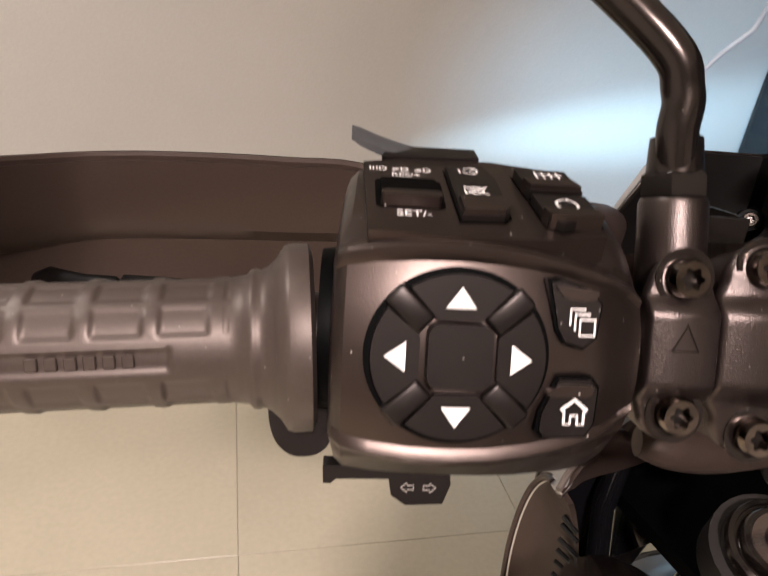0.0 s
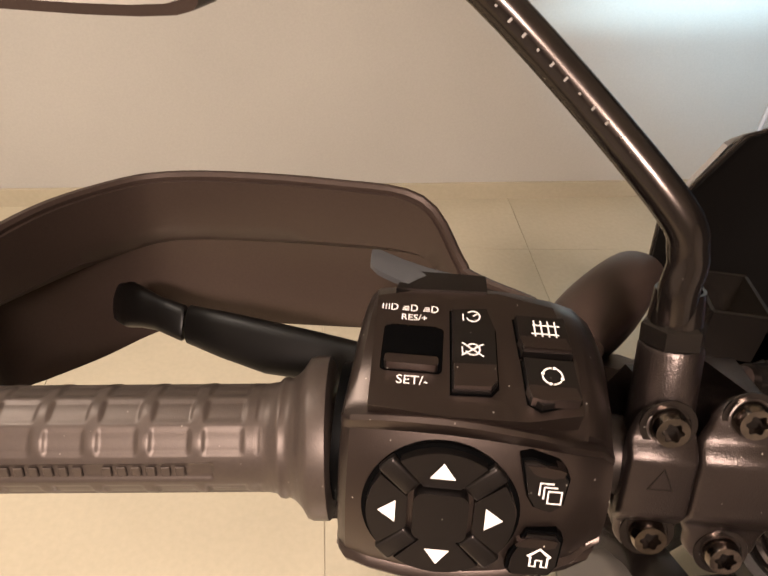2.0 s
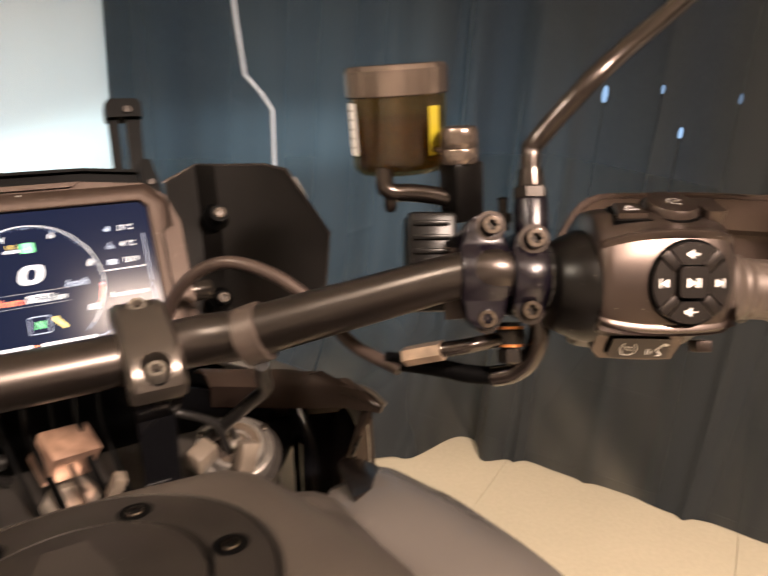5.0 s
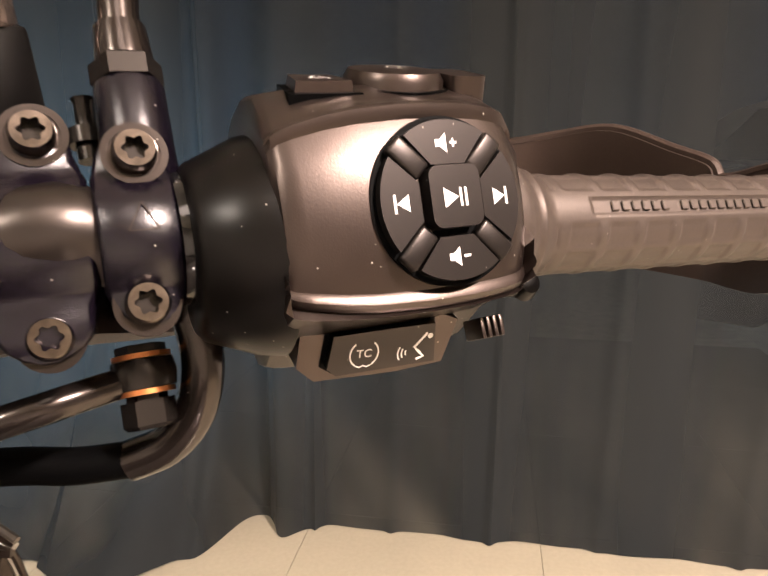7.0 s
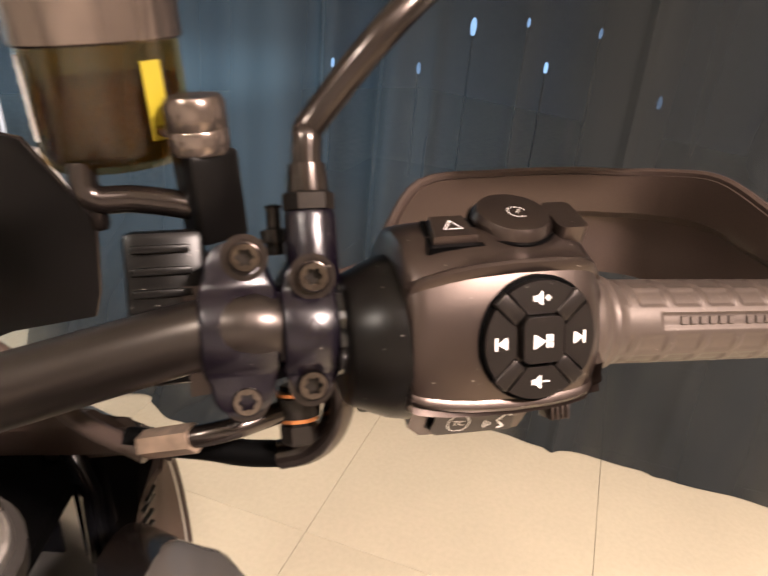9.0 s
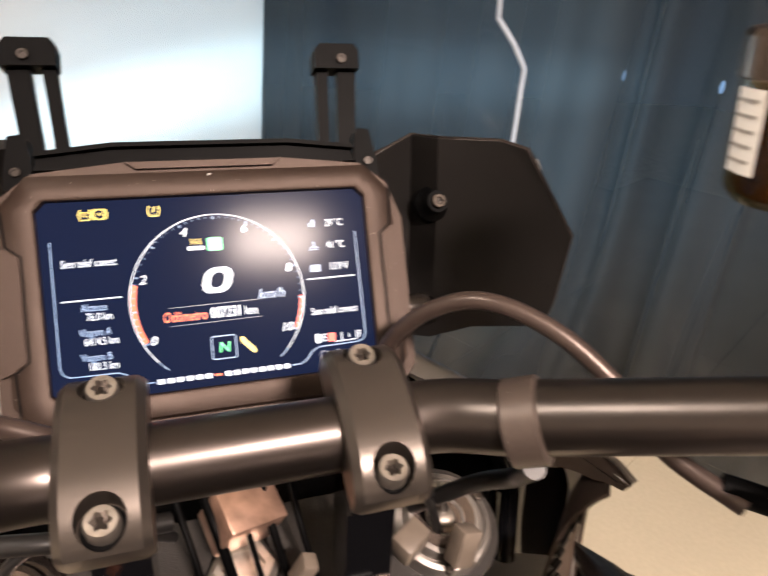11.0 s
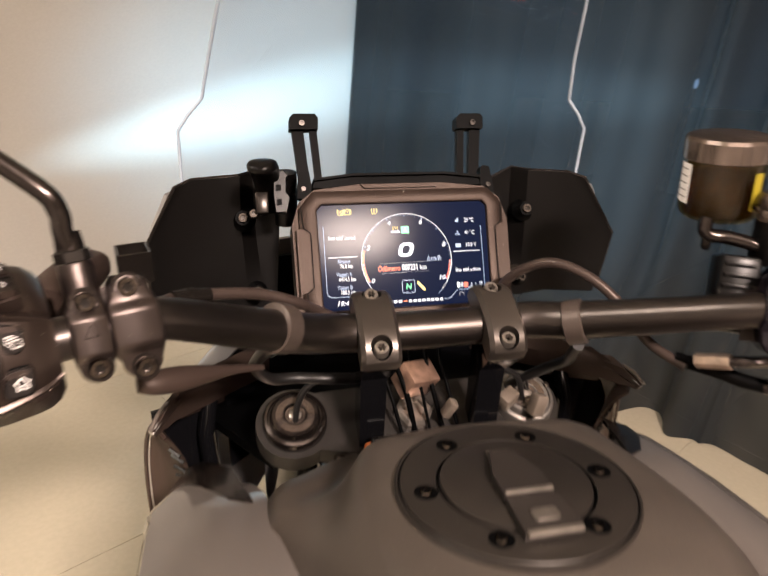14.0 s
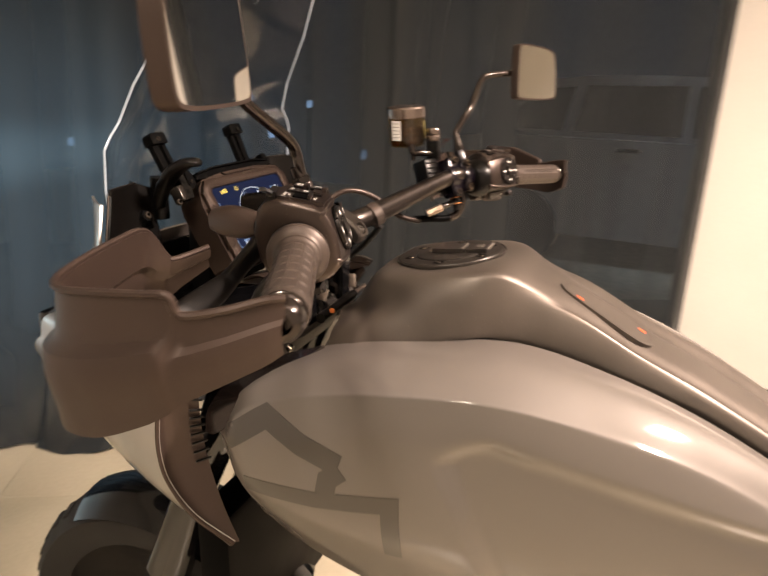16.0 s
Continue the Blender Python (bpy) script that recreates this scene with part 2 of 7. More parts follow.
RUBBER = material("grip_rubber", (0.034, 0.0260, 0.0220), 0.44, spec=0.60, bump=0.10, grain=0.1, dust=0.25, tint=(1, 0.86, 0.79))
BAR = material("black_bar_coating", (0.0050, 0.0041, 0.0036), 0.32, metal=0.1, spec=0.75, bump=0.05, grain=0.08, tint=(1, 0.86, 0.80))
STALK = material("black_gloss_enamel", (0.0048, 0.0037, 0.0033), 0.22, spec=0.5, coat=0.15, dust=0.25, tint=(1, 0.84, 0.77))
CAST = material("black_cast_metal", (0.0080, 0.0058, 0.0052), 0.29, metal=0.2, spec=1.0, bump=0.3, bump_scale=2400.0, grain=0.3, grain_scale=1700.0, dust=0.6, tint=(1, 0.84, 0.79))
VIOLET = material("violet_black_cast_metal", (0.0042, 0.0027, 0.0060), 0.25, metal=0.3, spec=0.60, bump=0.14, bump_scale=3200.0, grain=0.8, grain_scale=1700.0, dust=0.6)
RISER = material("black_machined_clamp", (0.036, 0.031, 0.027), 0.31, metal=0.5, spec=1.0, bump=0.03, tint=(1, 0.88, 0.80))
DARKBOLT = material("bronzed_bolt", (0.034, 0.028, 0.023), 0.48, metal=0.9, wear=0.3, wear_scale=200.0)
STEEL = material("burnished_steel_bolt", (0.17, 0.140, 0.120), 0.17, metal=1.0, wear=0.35, wear_scale=220.0)
DULL = material("zinc_plated_steel", (0.30, 0.27, 0.24), 0.38, metal=0.9, wear=0.25, wear_scale=90.0)
COPPER = material("copper_washer", (0.65, 0.26, 0.10), 0.35, metal=1.0)
BRASSY = material("yellow_passivated_fitting", (0.60, 0.46, 0.36), 0.33, metal=0.9, wear=0.25, wear_scale=150.0)
TANK = material("matte_graphite_tank_cover", (0.088, 0.074, 0.063), 0.45, metal=0.6, grain=0.06, bump=0.03, dust=0.2)
SILVER = material("silver_grey_lacquer", (0.108, 0.095, 0.086), 0.60, metal=0.25, grain=0.06, grain_scale=2600.0, wear=0.03, coat=1.0)
# lighter copy of the silver lacquer: light on the fairing sides, put in
SILVER_LIT = material("silver_lacquer_lit_copy", (0.36, 0.35, 0.34), 0.34, metal=0.7, grain=0.05, grain_scale=2600.0, wear=0.03, coat=1.0)
DECAL = material("grey_side_graphic", (0.030, 0.0265, 0.024), 0.40, metal=0.3, wear=0.04, coat=1.0)
GLOSS = material("gloss_black_lacquer", (0.003, 0.003, 0.0036), 0.10, spec=0.4, coat=0.3, wear=0.05)
BEZEL = material("display_bezel_plastic", (0.0128, 0.0082, 0.0064), 0.42, spec=0.30, tint=(1, 0.80, 0.70), bump=0.3, bump_scale=3200.0, grain=0.12, dust=0.4)
WHITE = material("white_print", (0.78, 0.76, 0.74), 0.5, wear=0.04)
GREY = material("grey_print", (0.30, 0.28, 0.26), 0.5)
TYRE = material("tyre_rubber", (0.013, 0.0125, 0.012), 0.7, spec=0.3, bump=0.2, grain=0.15)
RED = material("orange_red_trim", (0.75, 0.10, 0.03), 0.4)
HOSE = material("black_hose_rubber", (0.0075, 0.007, 0.0068), 0.38, spec=0.3, bump=0.06)
ORANGE = material("orange_inlay", (0.80, 0.22, 0.05), 0.5)
WALL = material("warm_white_wall_paint", (0.52, 0.505, 0.475), 0.7, grain=0.03, grain_scale=160.0, bump=0.25, bump_scale=380.0, wear=0.05, wear_scale=1.7)
TILE = material("cream_polished_tile", (0.50, 0.452, 0.345), 0.22, grain=0.03, grain_scale=70.0, wear=0.06, wear_scale=2.2)
GROUT = material("grey_beige_grout", (0.62, 0.56, 0.44), 0.85)
CEILING = material("white_ceiling_paint", (0.78, 0.76, 0.72), 0.85, wear=0.04, wear_scale=2.0)
MIRROR = material("mirror_glass", (0.86, 0.86, 0.85), 0.02, metal=1.0, wear=0.02)
SCREEN = glow("screen_backlit_navy", (0.010, 0.015, 0.044), 1.0)
SCREEN.node_tree.nodes["Principled BSDF"].inputs["Base Color"].default_value = (0.001, 0.0013, 0.002, 1)
SCREEN.node_tree.nodes["Principled BSDF"].inputs["Roughness"].default_value = 0.14
SCREEN.node_tree.nodes["Principled BSDF"].inputs["Specular IOR Level"].default_value = 0.022
SHIELD = clear("clear_polycarbonate", (0.93, 0.94, 0.96), 0.0, 1.5)
SHIELD_EDGE = material("polycarbonate_edge", (0.34, 0.40, 0.48), 0.2, wear=0.05)
RESERVOIR = clear("amber_reservoir_plastic", (0.80, 0.67, 0.44), 0.13, 1.5)
FLUID = clear("brake_fluid", (0.72, 0.50, 0.22), 0.05, 1.35)
CREAM = material("cream_plastic", (0.11, 0.090, 0.072), 0.4, spec=0.4, wear=0.25, wear_scale=60.0)
CAPMETAL = material("dark_mirrored_cap", (0.165, 0.132, 0.114), 0.22, metal=0.85, wear=0.2, wear_scale=40.0)
CABLE = material("brown_black_cable_sleeve", (0.030, 0.0215, 0.0185), 0.36, spec=0.5, bump=0.05, tint=(1, 0.84, 0.77))
NUT = material("bronze_black_nut", (0.024, 0.0200, 0.0175), 0.25, metal=0.7)
P_WHITE, P_BLUE, P_RED = glow("pixel_white", (0.78, 0.87, 1.0), 1.05), glow("pixel_pale_blue", (0.30, 0.48, 0.80), 0.8), glow("pixel_orange_red", (1.0, 0.07, 0.015), 1.1)
P_GREEN, P_YELLOW, P_DIM = glow("pixel_green", (0.05, 0.85, 0.30), 1.5), glow("pixel_yellow", (1.0, 0.75, 0.12), 1.3), glow("pixel_dim", (0.25, 0.30, 0.42), 0.6)
P_ORANGE = glow("pixel_orange", (1.0, 0.12, 0.02), 1.1)

# ---- the room: walls, floor tiles, ceiling, sheer black curtain before the night ----
CORNER_E, CORNER_A, CORNER_B, CORNER_C, CORNER_D = Vector((0.325, 2.59, 0)), Vector((-3.10, 0.355, 0)), Vector((-0.30, -5.20, 0)), Vector((2.30, -0.57, 0)), Vector((2.90, -4.40, 0))


def wall(name, a, b, label, thick=0.15):
    d = (b - a).normalized()
    out = Vector((d.y, -d.x, 0))
    mid = (CORNER_A + CORNER_C) / 2
    if (a - mid).dot(out) < 0:
        out = -out
    bm = bmesh.new()
    q = [a, b, b + out * thick, a + out * thick]
    lo, hi = [bm.verts.new(p) for p in q], [bm.verts.new(p + Vector((0, 0, CEIL))) for p in q]
    bm.faces.new(lo)
    bm.faces.new(hi)
    for i in range(4):
        bm.faces.new((lo[i], lo[(i + 1) % 4], hi[(i + 1) % 4], hi[i]))
    return tagged(link(name, bm, WALL, None), label, "wall", kind="structure")


AE = (CORNER_E - CORNER_A).normalized()
wall("wall_north", CORNER_A, CORNER_E, "warm white painted wall lit by the headlamp")
wall("wall_west", CORNER_A, CORNER_B, "warm white painted wall in lamplight")
wall("wall_south", CORNER_B, CORNER_D, "warm white painted wall in lamplight")
wall("wall_east", CORNER_D, CORNER_C + Vector((0.0, 0.04, 0)), "warm white painted wall beside the curtain")

ANGLE, SIZE, GAP = 30.0, 0.70, 0.0013
floor = tagged(link("floor", moved(block(16, 16, 0.05, at=(0, 0, -0.034)), Matrix.Identity(4)), GROUT, None), "cream polished porcelain tile floor with thin grout lines", "floor", kind="structure")
ceiling = tagged(link("ceiling", block(7.4, 12.0, 0.1, at=(0, -1.8, CEIL + 0.05)), CEILING, None), "plain white painted ceiling", "ceiling", kind="structure")

inward = Vector((AE.y, -AE.x, 0))
skirt = prism([(p.x, p.y) for p in (CORNER_A + inward * 0.001, CORNER_E + inward * 0.001, CORNER_E + inward * 0.013, CORNER_A + inward * 0.013)], 0.0, 0.066, 0.003, 2)
tagged(link("baseboard", skirt, TILE, None), "low cream tile baseboard along the wall", "baseboard", kind="structure")

# curtain: a folded sheet hung from the ceiling, gathered where it meets the floor
def curtain_base(s):
    """Along the curtain, s from 0 at the wall corner to 1."""
    way = [(0.335, 2.56), (0.62, 2.16), (0.97, 1.70), (1.225, 1.285), (1.48, 0.86), (1.72, 0.455), (2.02, -0.08), (2.29, -0.55)]
    t = s * (len(way) - 1)
    i = min(int(t), len(way) - 2)
    a, b = Vector(way[i]), Vector(way[i + 1])
    return a.lerp(b, t - i), (b - a).normalized()


def curtain_sheet():
    cols, rows = 420, 26
    grid = []
    for r in range(rows):
        f = r / (rows - 1)
        row = []
        for c in range(cols):
            s = c / (cols - 1)
            p, d = curtain_base(s)
            side = Vector((-d.y, d.x))
            tight = 0.38 + 2.1 * math.exp(-((s - 0.435) / 0.05) ** 2) if s < 0.50 else 0.16
            wave = math.sin(s * 92 + 1.5 * math.sin(s * 17)) * 0.022 + math.sin(s * 41 + 0.7) * 0.020 + math.sin(s * 203) * 0.005
            wave *= tight * (0.65 + 0.5 * (1 - f) + 0.15 * math.sin(f * 5 + s * 30))
            for at_s, deep in ((0.50, 0.020), (0.565, 0.012), (0.655, 0.018), (0.74, 0.010), (0.83, 0.015), (0.92, 0.012)):
                wave += deep * math.exp(-((s - at_s - 0.004 * math.sin(f * 4)) / 0.0045) ** 2)
            low = max(0.0, 1 - f * 9)
            thrown = max(0.0, 1 - f * 4.2) ** 1.6
            edge = max(0.0, min(1.0, (0.441 - s) / 0.055))
            gather = low * low * 0.10 * (0.08 + 0.045 * math.sin(s * 61)) if s > 0.46 else low * low * (0.03 + 0.02 * math.sin(s * 61) + 0.02 * math.sin(s * 23))
            gather += thrown * 0.31 * edge * edge * (3 - 2 * edge) * max(0.0, min(1.0, (s - 0.10) / 0.10))
            p = p - side * (wave + 0.02) - side * gather
            z = 0.004 + f * (CEIL - 0.01) + (0.012 * math.sin(s * 55) * low if s < 0.46 else 0)
            row.append((p.x, p.y, max(z, 0.003)))
        grid.append(row)
    return shell(grid, 0)


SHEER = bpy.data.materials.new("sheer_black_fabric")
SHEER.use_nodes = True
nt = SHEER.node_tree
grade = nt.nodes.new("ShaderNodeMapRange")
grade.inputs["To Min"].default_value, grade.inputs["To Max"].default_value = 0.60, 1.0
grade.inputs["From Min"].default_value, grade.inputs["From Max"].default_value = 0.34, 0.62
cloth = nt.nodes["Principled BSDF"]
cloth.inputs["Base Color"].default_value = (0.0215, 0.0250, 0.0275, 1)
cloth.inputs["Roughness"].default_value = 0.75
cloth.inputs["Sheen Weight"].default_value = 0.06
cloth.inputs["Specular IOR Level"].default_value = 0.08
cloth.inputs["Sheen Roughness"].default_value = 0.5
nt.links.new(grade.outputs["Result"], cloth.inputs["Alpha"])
# soft vertical creases in the cloth; the folds' dark bands are put into its alpha
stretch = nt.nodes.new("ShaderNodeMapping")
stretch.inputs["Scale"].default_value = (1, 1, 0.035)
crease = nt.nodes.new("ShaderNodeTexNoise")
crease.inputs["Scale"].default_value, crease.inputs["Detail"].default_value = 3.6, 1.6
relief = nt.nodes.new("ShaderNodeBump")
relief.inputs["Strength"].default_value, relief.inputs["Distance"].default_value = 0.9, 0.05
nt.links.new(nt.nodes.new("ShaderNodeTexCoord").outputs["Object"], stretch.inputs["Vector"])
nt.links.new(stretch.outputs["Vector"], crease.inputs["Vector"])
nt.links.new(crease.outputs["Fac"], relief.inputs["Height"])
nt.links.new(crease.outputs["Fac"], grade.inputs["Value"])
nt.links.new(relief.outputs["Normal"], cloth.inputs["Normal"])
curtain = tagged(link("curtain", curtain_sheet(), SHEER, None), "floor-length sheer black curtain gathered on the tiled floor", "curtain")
rail = tagged(link("curtain_rail", sweep([(*(curtain_base(k / 20)[0]), CEIL - 0.012) for k in range(21)], 0.012, 8), DULL, None), "slim metal curtain rail under the ceiling", "curtain rail")


def ceiling_panel(x, y, rz, sx, sy, label):
    thing = new("ceiling_lamp")
    thing.matrix_world = pose(x, y, CEIL, 0, 0, rz)
    tagged(thing, label, "ceiling lamp")
    part("frame", block(sx + 0.03, sy + 0.03, 0.05, 0.004, (0, 0, -0.025)), CEILING, thing)
    return thing


# frames for the oblong panel and for the two added fill lamps
ceiling_panel(-0.45, -0.95, 0, 0.55, 0.55, "added square ceiling fill lamp, unseen, with a white frame")
ceiling_panel(0.22, -1.68, 0, 0.32, 0.24, "oblong white ceiling lamp, lit, with a warm panel")
ceiling_panel(-1.60, -0.20, 30, 0.35, 0.35, "added small square ceiling fill lamp, unseen, with a white frame")

# ---- the motorcycle: one thing, all else its parts ----
bike = new("motorcycle")
bike.matrix_world = BIKE
tagged(bike, "silver-grey adventure motorcycle on its side stand, display lit", "motorcycle")
FD = xyz((0, 0.1087, 1.0984), (1, 0, 0), (0, -0.8626, 0.5059))
FL = xyz((-0.2486, -0.1262, 1.1589), (0.9395, 0.3425, 0), (0.3226, -0.8848, 0.3364))
FR = xyz((0.2502, -0.1496, 1.1407), (0.904, -0.4276, 0), (-0.395, -0.8351, 0.3829))
# bar axes under the two switch housings, in the frames' own millimetres
AXIS_L, AXIS_R = (0.0, -33.0), (0.5, -33.0)
TILT_R = -0.068


def bolt(m, r=5.0, h=4.0, parent=None, name="bolt", mat=STEEL):
    """A round-headed bolt with a six-lobed socket; millimetres, standing along z of m."""
    sock = [(r * 0.52 * (1 + 0.16 * math.cos(6 * a)) * math.cos(a), r * 0.52 * (1 + 0.16 * math.cos(6 * a)) * math.sin(a)) for a in (2 * math.pi * k / 36 for k in range(36))]
    rim = [(r * math.cos(2 * math.pi * k / 36), r * math.sin(2 * math.pi * k / 36)) for k in range(36)]
    bm = bmesh.new()
    rows = []
    for pts, z in ((rim, 0), (rim, h * 0.7), ([(x * 0.86, y * 0.86) for x, y in rim], h), (sock, h), (sock, h * 0.35)):
        rows.append([bm.verts.new((x, y, z)) for x, y in pts])
    for a, b in zip(rows, rows[1:]):
        for k in range(36):
            bm.faces.new((a[k], a[(k + 1) % 36], b[(k + 1) % 36], b[k]))
    bm.faces.new(rows[-1])
    head = part(name, bm, mat, parent or bike, m=m @ MM)
    part("socket", flat([(x * 0.97, y * 0.97) for x, y in sock], h * 0.40), NUT, parent or bike, m=m @ MM)
    return head


# handlebar: straight through the clamps, rising and sweeping back to the grips
def on(frame_m, x, y, z):
    y = y + TILT_R * x if frame_m is FR else y
    return frame_m @ Vector((x * 0.001, y * 0.001, z * 0.001))


bar_line = [on(FL, -120, -8.1, -25.7), on(FL, -29.4, -2.4, -33), on(FL, 30, *AXIS_L), on(FL, 70, *AXIS_L), on(FL, 88, *AXIS_L), Vector((-0.135, -0.030, 1.118)), Vector((-0.098, 0.002, 1.092)), Vector((-0.072, 0.017, 1.081)), Vector((-0.04, 0.02, 1.0775)), Vector((0.04, 0.02, 1.0775)), Vector((0.072, 0.017, 1.081)), Vector((0.098, 0.0, 1.088)), Vector((0.135, -0.035, 1.108)), on(FR, -90, *AXIS_R), on(FR, -70, *AXIS_R), on(FR, -30, *AXIS_R), on(FR, 135, *AXIS_R)]
line = smooth_line(bar_line, 6)
radii = [0.0140 - 0.0032 * min(1, max(0, (abs(p.x) - 0.10) / 0.08)) for p in line]
bar = part("handlebar", sweep(line, radii, 24), BAR, bike, "tapered matte black handlebar")
for pt, d in ((Vector((-0.113, -0.009, 1.103)), Vector((-0.75, -0.55, 0.45))), (Vector((0.100, -0.002, 1.0875)), Vector((0.78, -0.50, 0.38)))):
    part("strap", moved(lathe([(0.0148, -0.007), (0.0165, -0.006), (0.0165, 0.006), (0.0148, 0.007)], 28), Matrix.Translation(pt) @ d.to_track_quat("Z", "Y").to_matrix().to_4x4()), RUBBER, bar, "grey rubber cable strap")


# ---- display: housing, bezel, lit screen with its writing ----
case = [(-93.5, 28), (-87, 47), (-74, 57), (-36, 61), (36, 61), (74, 57), (87, 47), (93.5, 28), (92.5, -46), (83, -57), (-83, -57), (-92.5, -46)]
display = part("display", prism(case, -36, -4, 5, 3), BEZEL, bike, "dark bronze-grey plastic display housing", FD @ MM)
hole = [(-68.9, 43.3), (68.9, 43.3), (73, 39), (72, -39.5), (67, -44), (-67, -44), (-72, -39.5), (-73, 39)]
rim_out = [(-76, 55), (76, 55), (88, 41), (87.5, -42), (79, -55.5), (-79, -55.5), (-87.5, -42), (-88, 41)]


def frame_ring(inner, out, z0, z1, drop):
    bm = bmesh.new()
    rows = [[bm.verts.new(p) for p in pts] for pts in (
        [(x, y, z0) for x, y in out], [(x * 0.995, y * 0.995, z1 - 1.2) for x, y in out], [(x * 0.975, y * 0.975, z1) for x, y in out],
        [(x * 1.022, y * 1.035, z1 + 0.4) for x, y in inner], [(x * 1.006, y * 1.010, z1 - 0.4) for x, y in inner], [(x, y, z1 - drop) for x, y in inner])]
    n = len(out)
    for p, q in zip(rows, rows[1:]):
        for k in range(n):
            bm.faces.new((p[k], p[(k + 1) % n], q[(k + 1) % n], q[k]))
    return bm


part("bezel", frame_ring(hole, rim_out, -5, 1.5, 3.4), BEZEL, display, m=FD @ MM)
for s in (1, -1):
    jog = [(86.5, 47), (84.8, 24.6), (79.2, 20.2), (79.0, -24.5), (84.6, -28.7), (83.6, -50)]
    part("groove", stripe([(s * x, y) for x, y in jog], 0.9, 2.05), DARK, display, m=FD @ MM)
    part("side_insert", prism([(s * 90.5, 24), (s * 85.4, 23.6), (s * 80.2, 19.4), (s * 80.0, -24), (s * 85.2, -28), (s * 90.0, -30)], 0.2, 2.2, 0.8), BEZEL, display, m=FD @ MM)
part("top_tab", prism([(-35, 60.4), (35, 60.4), (31, 57.2), (-31, 57.2)], -4.5, -1.6, 0.6), BEZEL, display, m=FD @ MM)
part("light_sensor", flat(arc(0.8, 52.6, 0.6, 0, 345, 12), 2.02), GREY, display, m=FD @ MM)
screen = part("screen", flat(hole, -1.6), SCREEN, display, "lit navy instrument screen", FD @ MM)
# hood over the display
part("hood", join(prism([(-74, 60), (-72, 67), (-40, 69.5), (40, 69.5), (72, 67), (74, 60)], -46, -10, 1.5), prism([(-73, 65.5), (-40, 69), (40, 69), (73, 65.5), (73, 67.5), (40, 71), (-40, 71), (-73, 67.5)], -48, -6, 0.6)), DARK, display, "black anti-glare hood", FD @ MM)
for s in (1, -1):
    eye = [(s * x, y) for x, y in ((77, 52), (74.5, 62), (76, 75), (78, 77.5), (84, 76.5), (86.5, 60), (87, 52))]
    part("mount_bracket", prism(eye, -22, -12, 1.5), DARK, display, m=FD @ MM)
    bolt(FD @ MM @ Matrix.Translation((s * 81.5, 60, -12)) @ Matrix.Scale(1000, 4), 2.3, 1.5, display, mat=NUT)
part("knob", moved(lathe([(0, 11), (6.5, 11), (7.5, 9), (7.5, -9), (6.5, -11), (0, -11)], 20), Matrix.Translation((97, -18, -20)) @ pose(0, 0, 0, 0, 90, 0)), NUT, display, "knurled metal knob", FD @ MM)


def px(x, y):
    """Places on the screen from its own grid of points, in millimetres."""
    return ((x - 787) * 0.2290, (688 - y) * 0.2300)


ZS = -1.45


def drawn(name, bm, mat):
    return part(name, bm, mat, screen, m=FD @ MM)


def say(text, x, y, high, mat, spread=0.86, shear=0.0, bold=0.0, align="CENTER"):
    """Screen writing: centre and capital height on the screen's grid."""
    size = high * 0.23 / 0.70
    bm = words(text, size, spread, shear, align, bold)
    cx, cy = px(x, y)
    return drawn("writing", moved(bm, Matrix.Translation((cx, cy, ZS))), mat)


def path_px(pts, width, mat, name="line"):
    return drawn(name, stripe([px(*p) for p in pts], width * 0.23, ZS), mat)


def dial(a0, a1, r, width, mat, n=60, name="dial_arc"):
    return path_px([(789 + r * math.cos(radians(a0 + (a1 - a0) * k / n)), 708 - r * math.sin(radians(a0 + (a1 - a0) * k / n))) for k in range(n + 1)], width, mat, name)


def tick(a, r0, r1, width, mat):
    c, s = math.cos(radians(a)), math.sin(radians(a))
    return [(789 + r0 * c, 708 - r0 * s), (789 + r1 * c, 708 - r1 * s)], width


dial(222, -42, 170, 1.9, P_WHITE)
dial(230, 222, 170, 1.6, P_BLUE)
dial(-42, -50, 170, 1.6, P_BLUE)
dial(207, 166, 163.5, 10, P_ORANGE, 24)
dial(-3, -28, 164.5, 7, P_RED, 20)
marks = []
for k in range(51):
    a = 208 - k * 236 / 50
    big = k % 5 == 0
    pts, w = tick(a, 166, 160 if big else 163, 3.0 if big else 1.6, None)
    marks.append(stripe([px(*p) for p in pts], w * 0.23, ZS + 0.02))
drawn("dial_ticks", join(*marks), P_BLUE)
for text, x, y in (("0", 656, 780), ("2", 646, 660), ("4", 729, 572), ("6", 848, 571), ("8", 931, 658), ("10", 916, 780)):
    say(text, x, y, 17, P_WHITE, 1.05, 0.25, 0.06)
zero_out, zero_in = rounded(13.0, 11.8, 4.6, 8), rounded(6.2, 7.0, 2.6, 8)
bm = bmesh.new()
zc = px(788, 671)
rows = [[bm.verts.new((zc[0] + x + 0.25 * y, zc[1] + y, ZS)) for x, y in o] for o in (zero_out, zero_in)]
for k in range(len(rows[0])):
    bm.faces.new((rows[0][k], rows[0][(k + 1) % len(rows[0])], rows[1][(k + 1) % len(rows[0])], rows[1][k]))
drawn("writing", bm, P_WHITE)
say("km/h", 891, 708, 20, P_BLUE, 0.95, 0.3, 0.03)
say("Od\u00f4metro", 719, 738, 20, P_ORANGE, 0.66, 0.15, 0.08)
say("007231", 799, 737, 21, P_WHITE, 0.68, 0, 0.14)
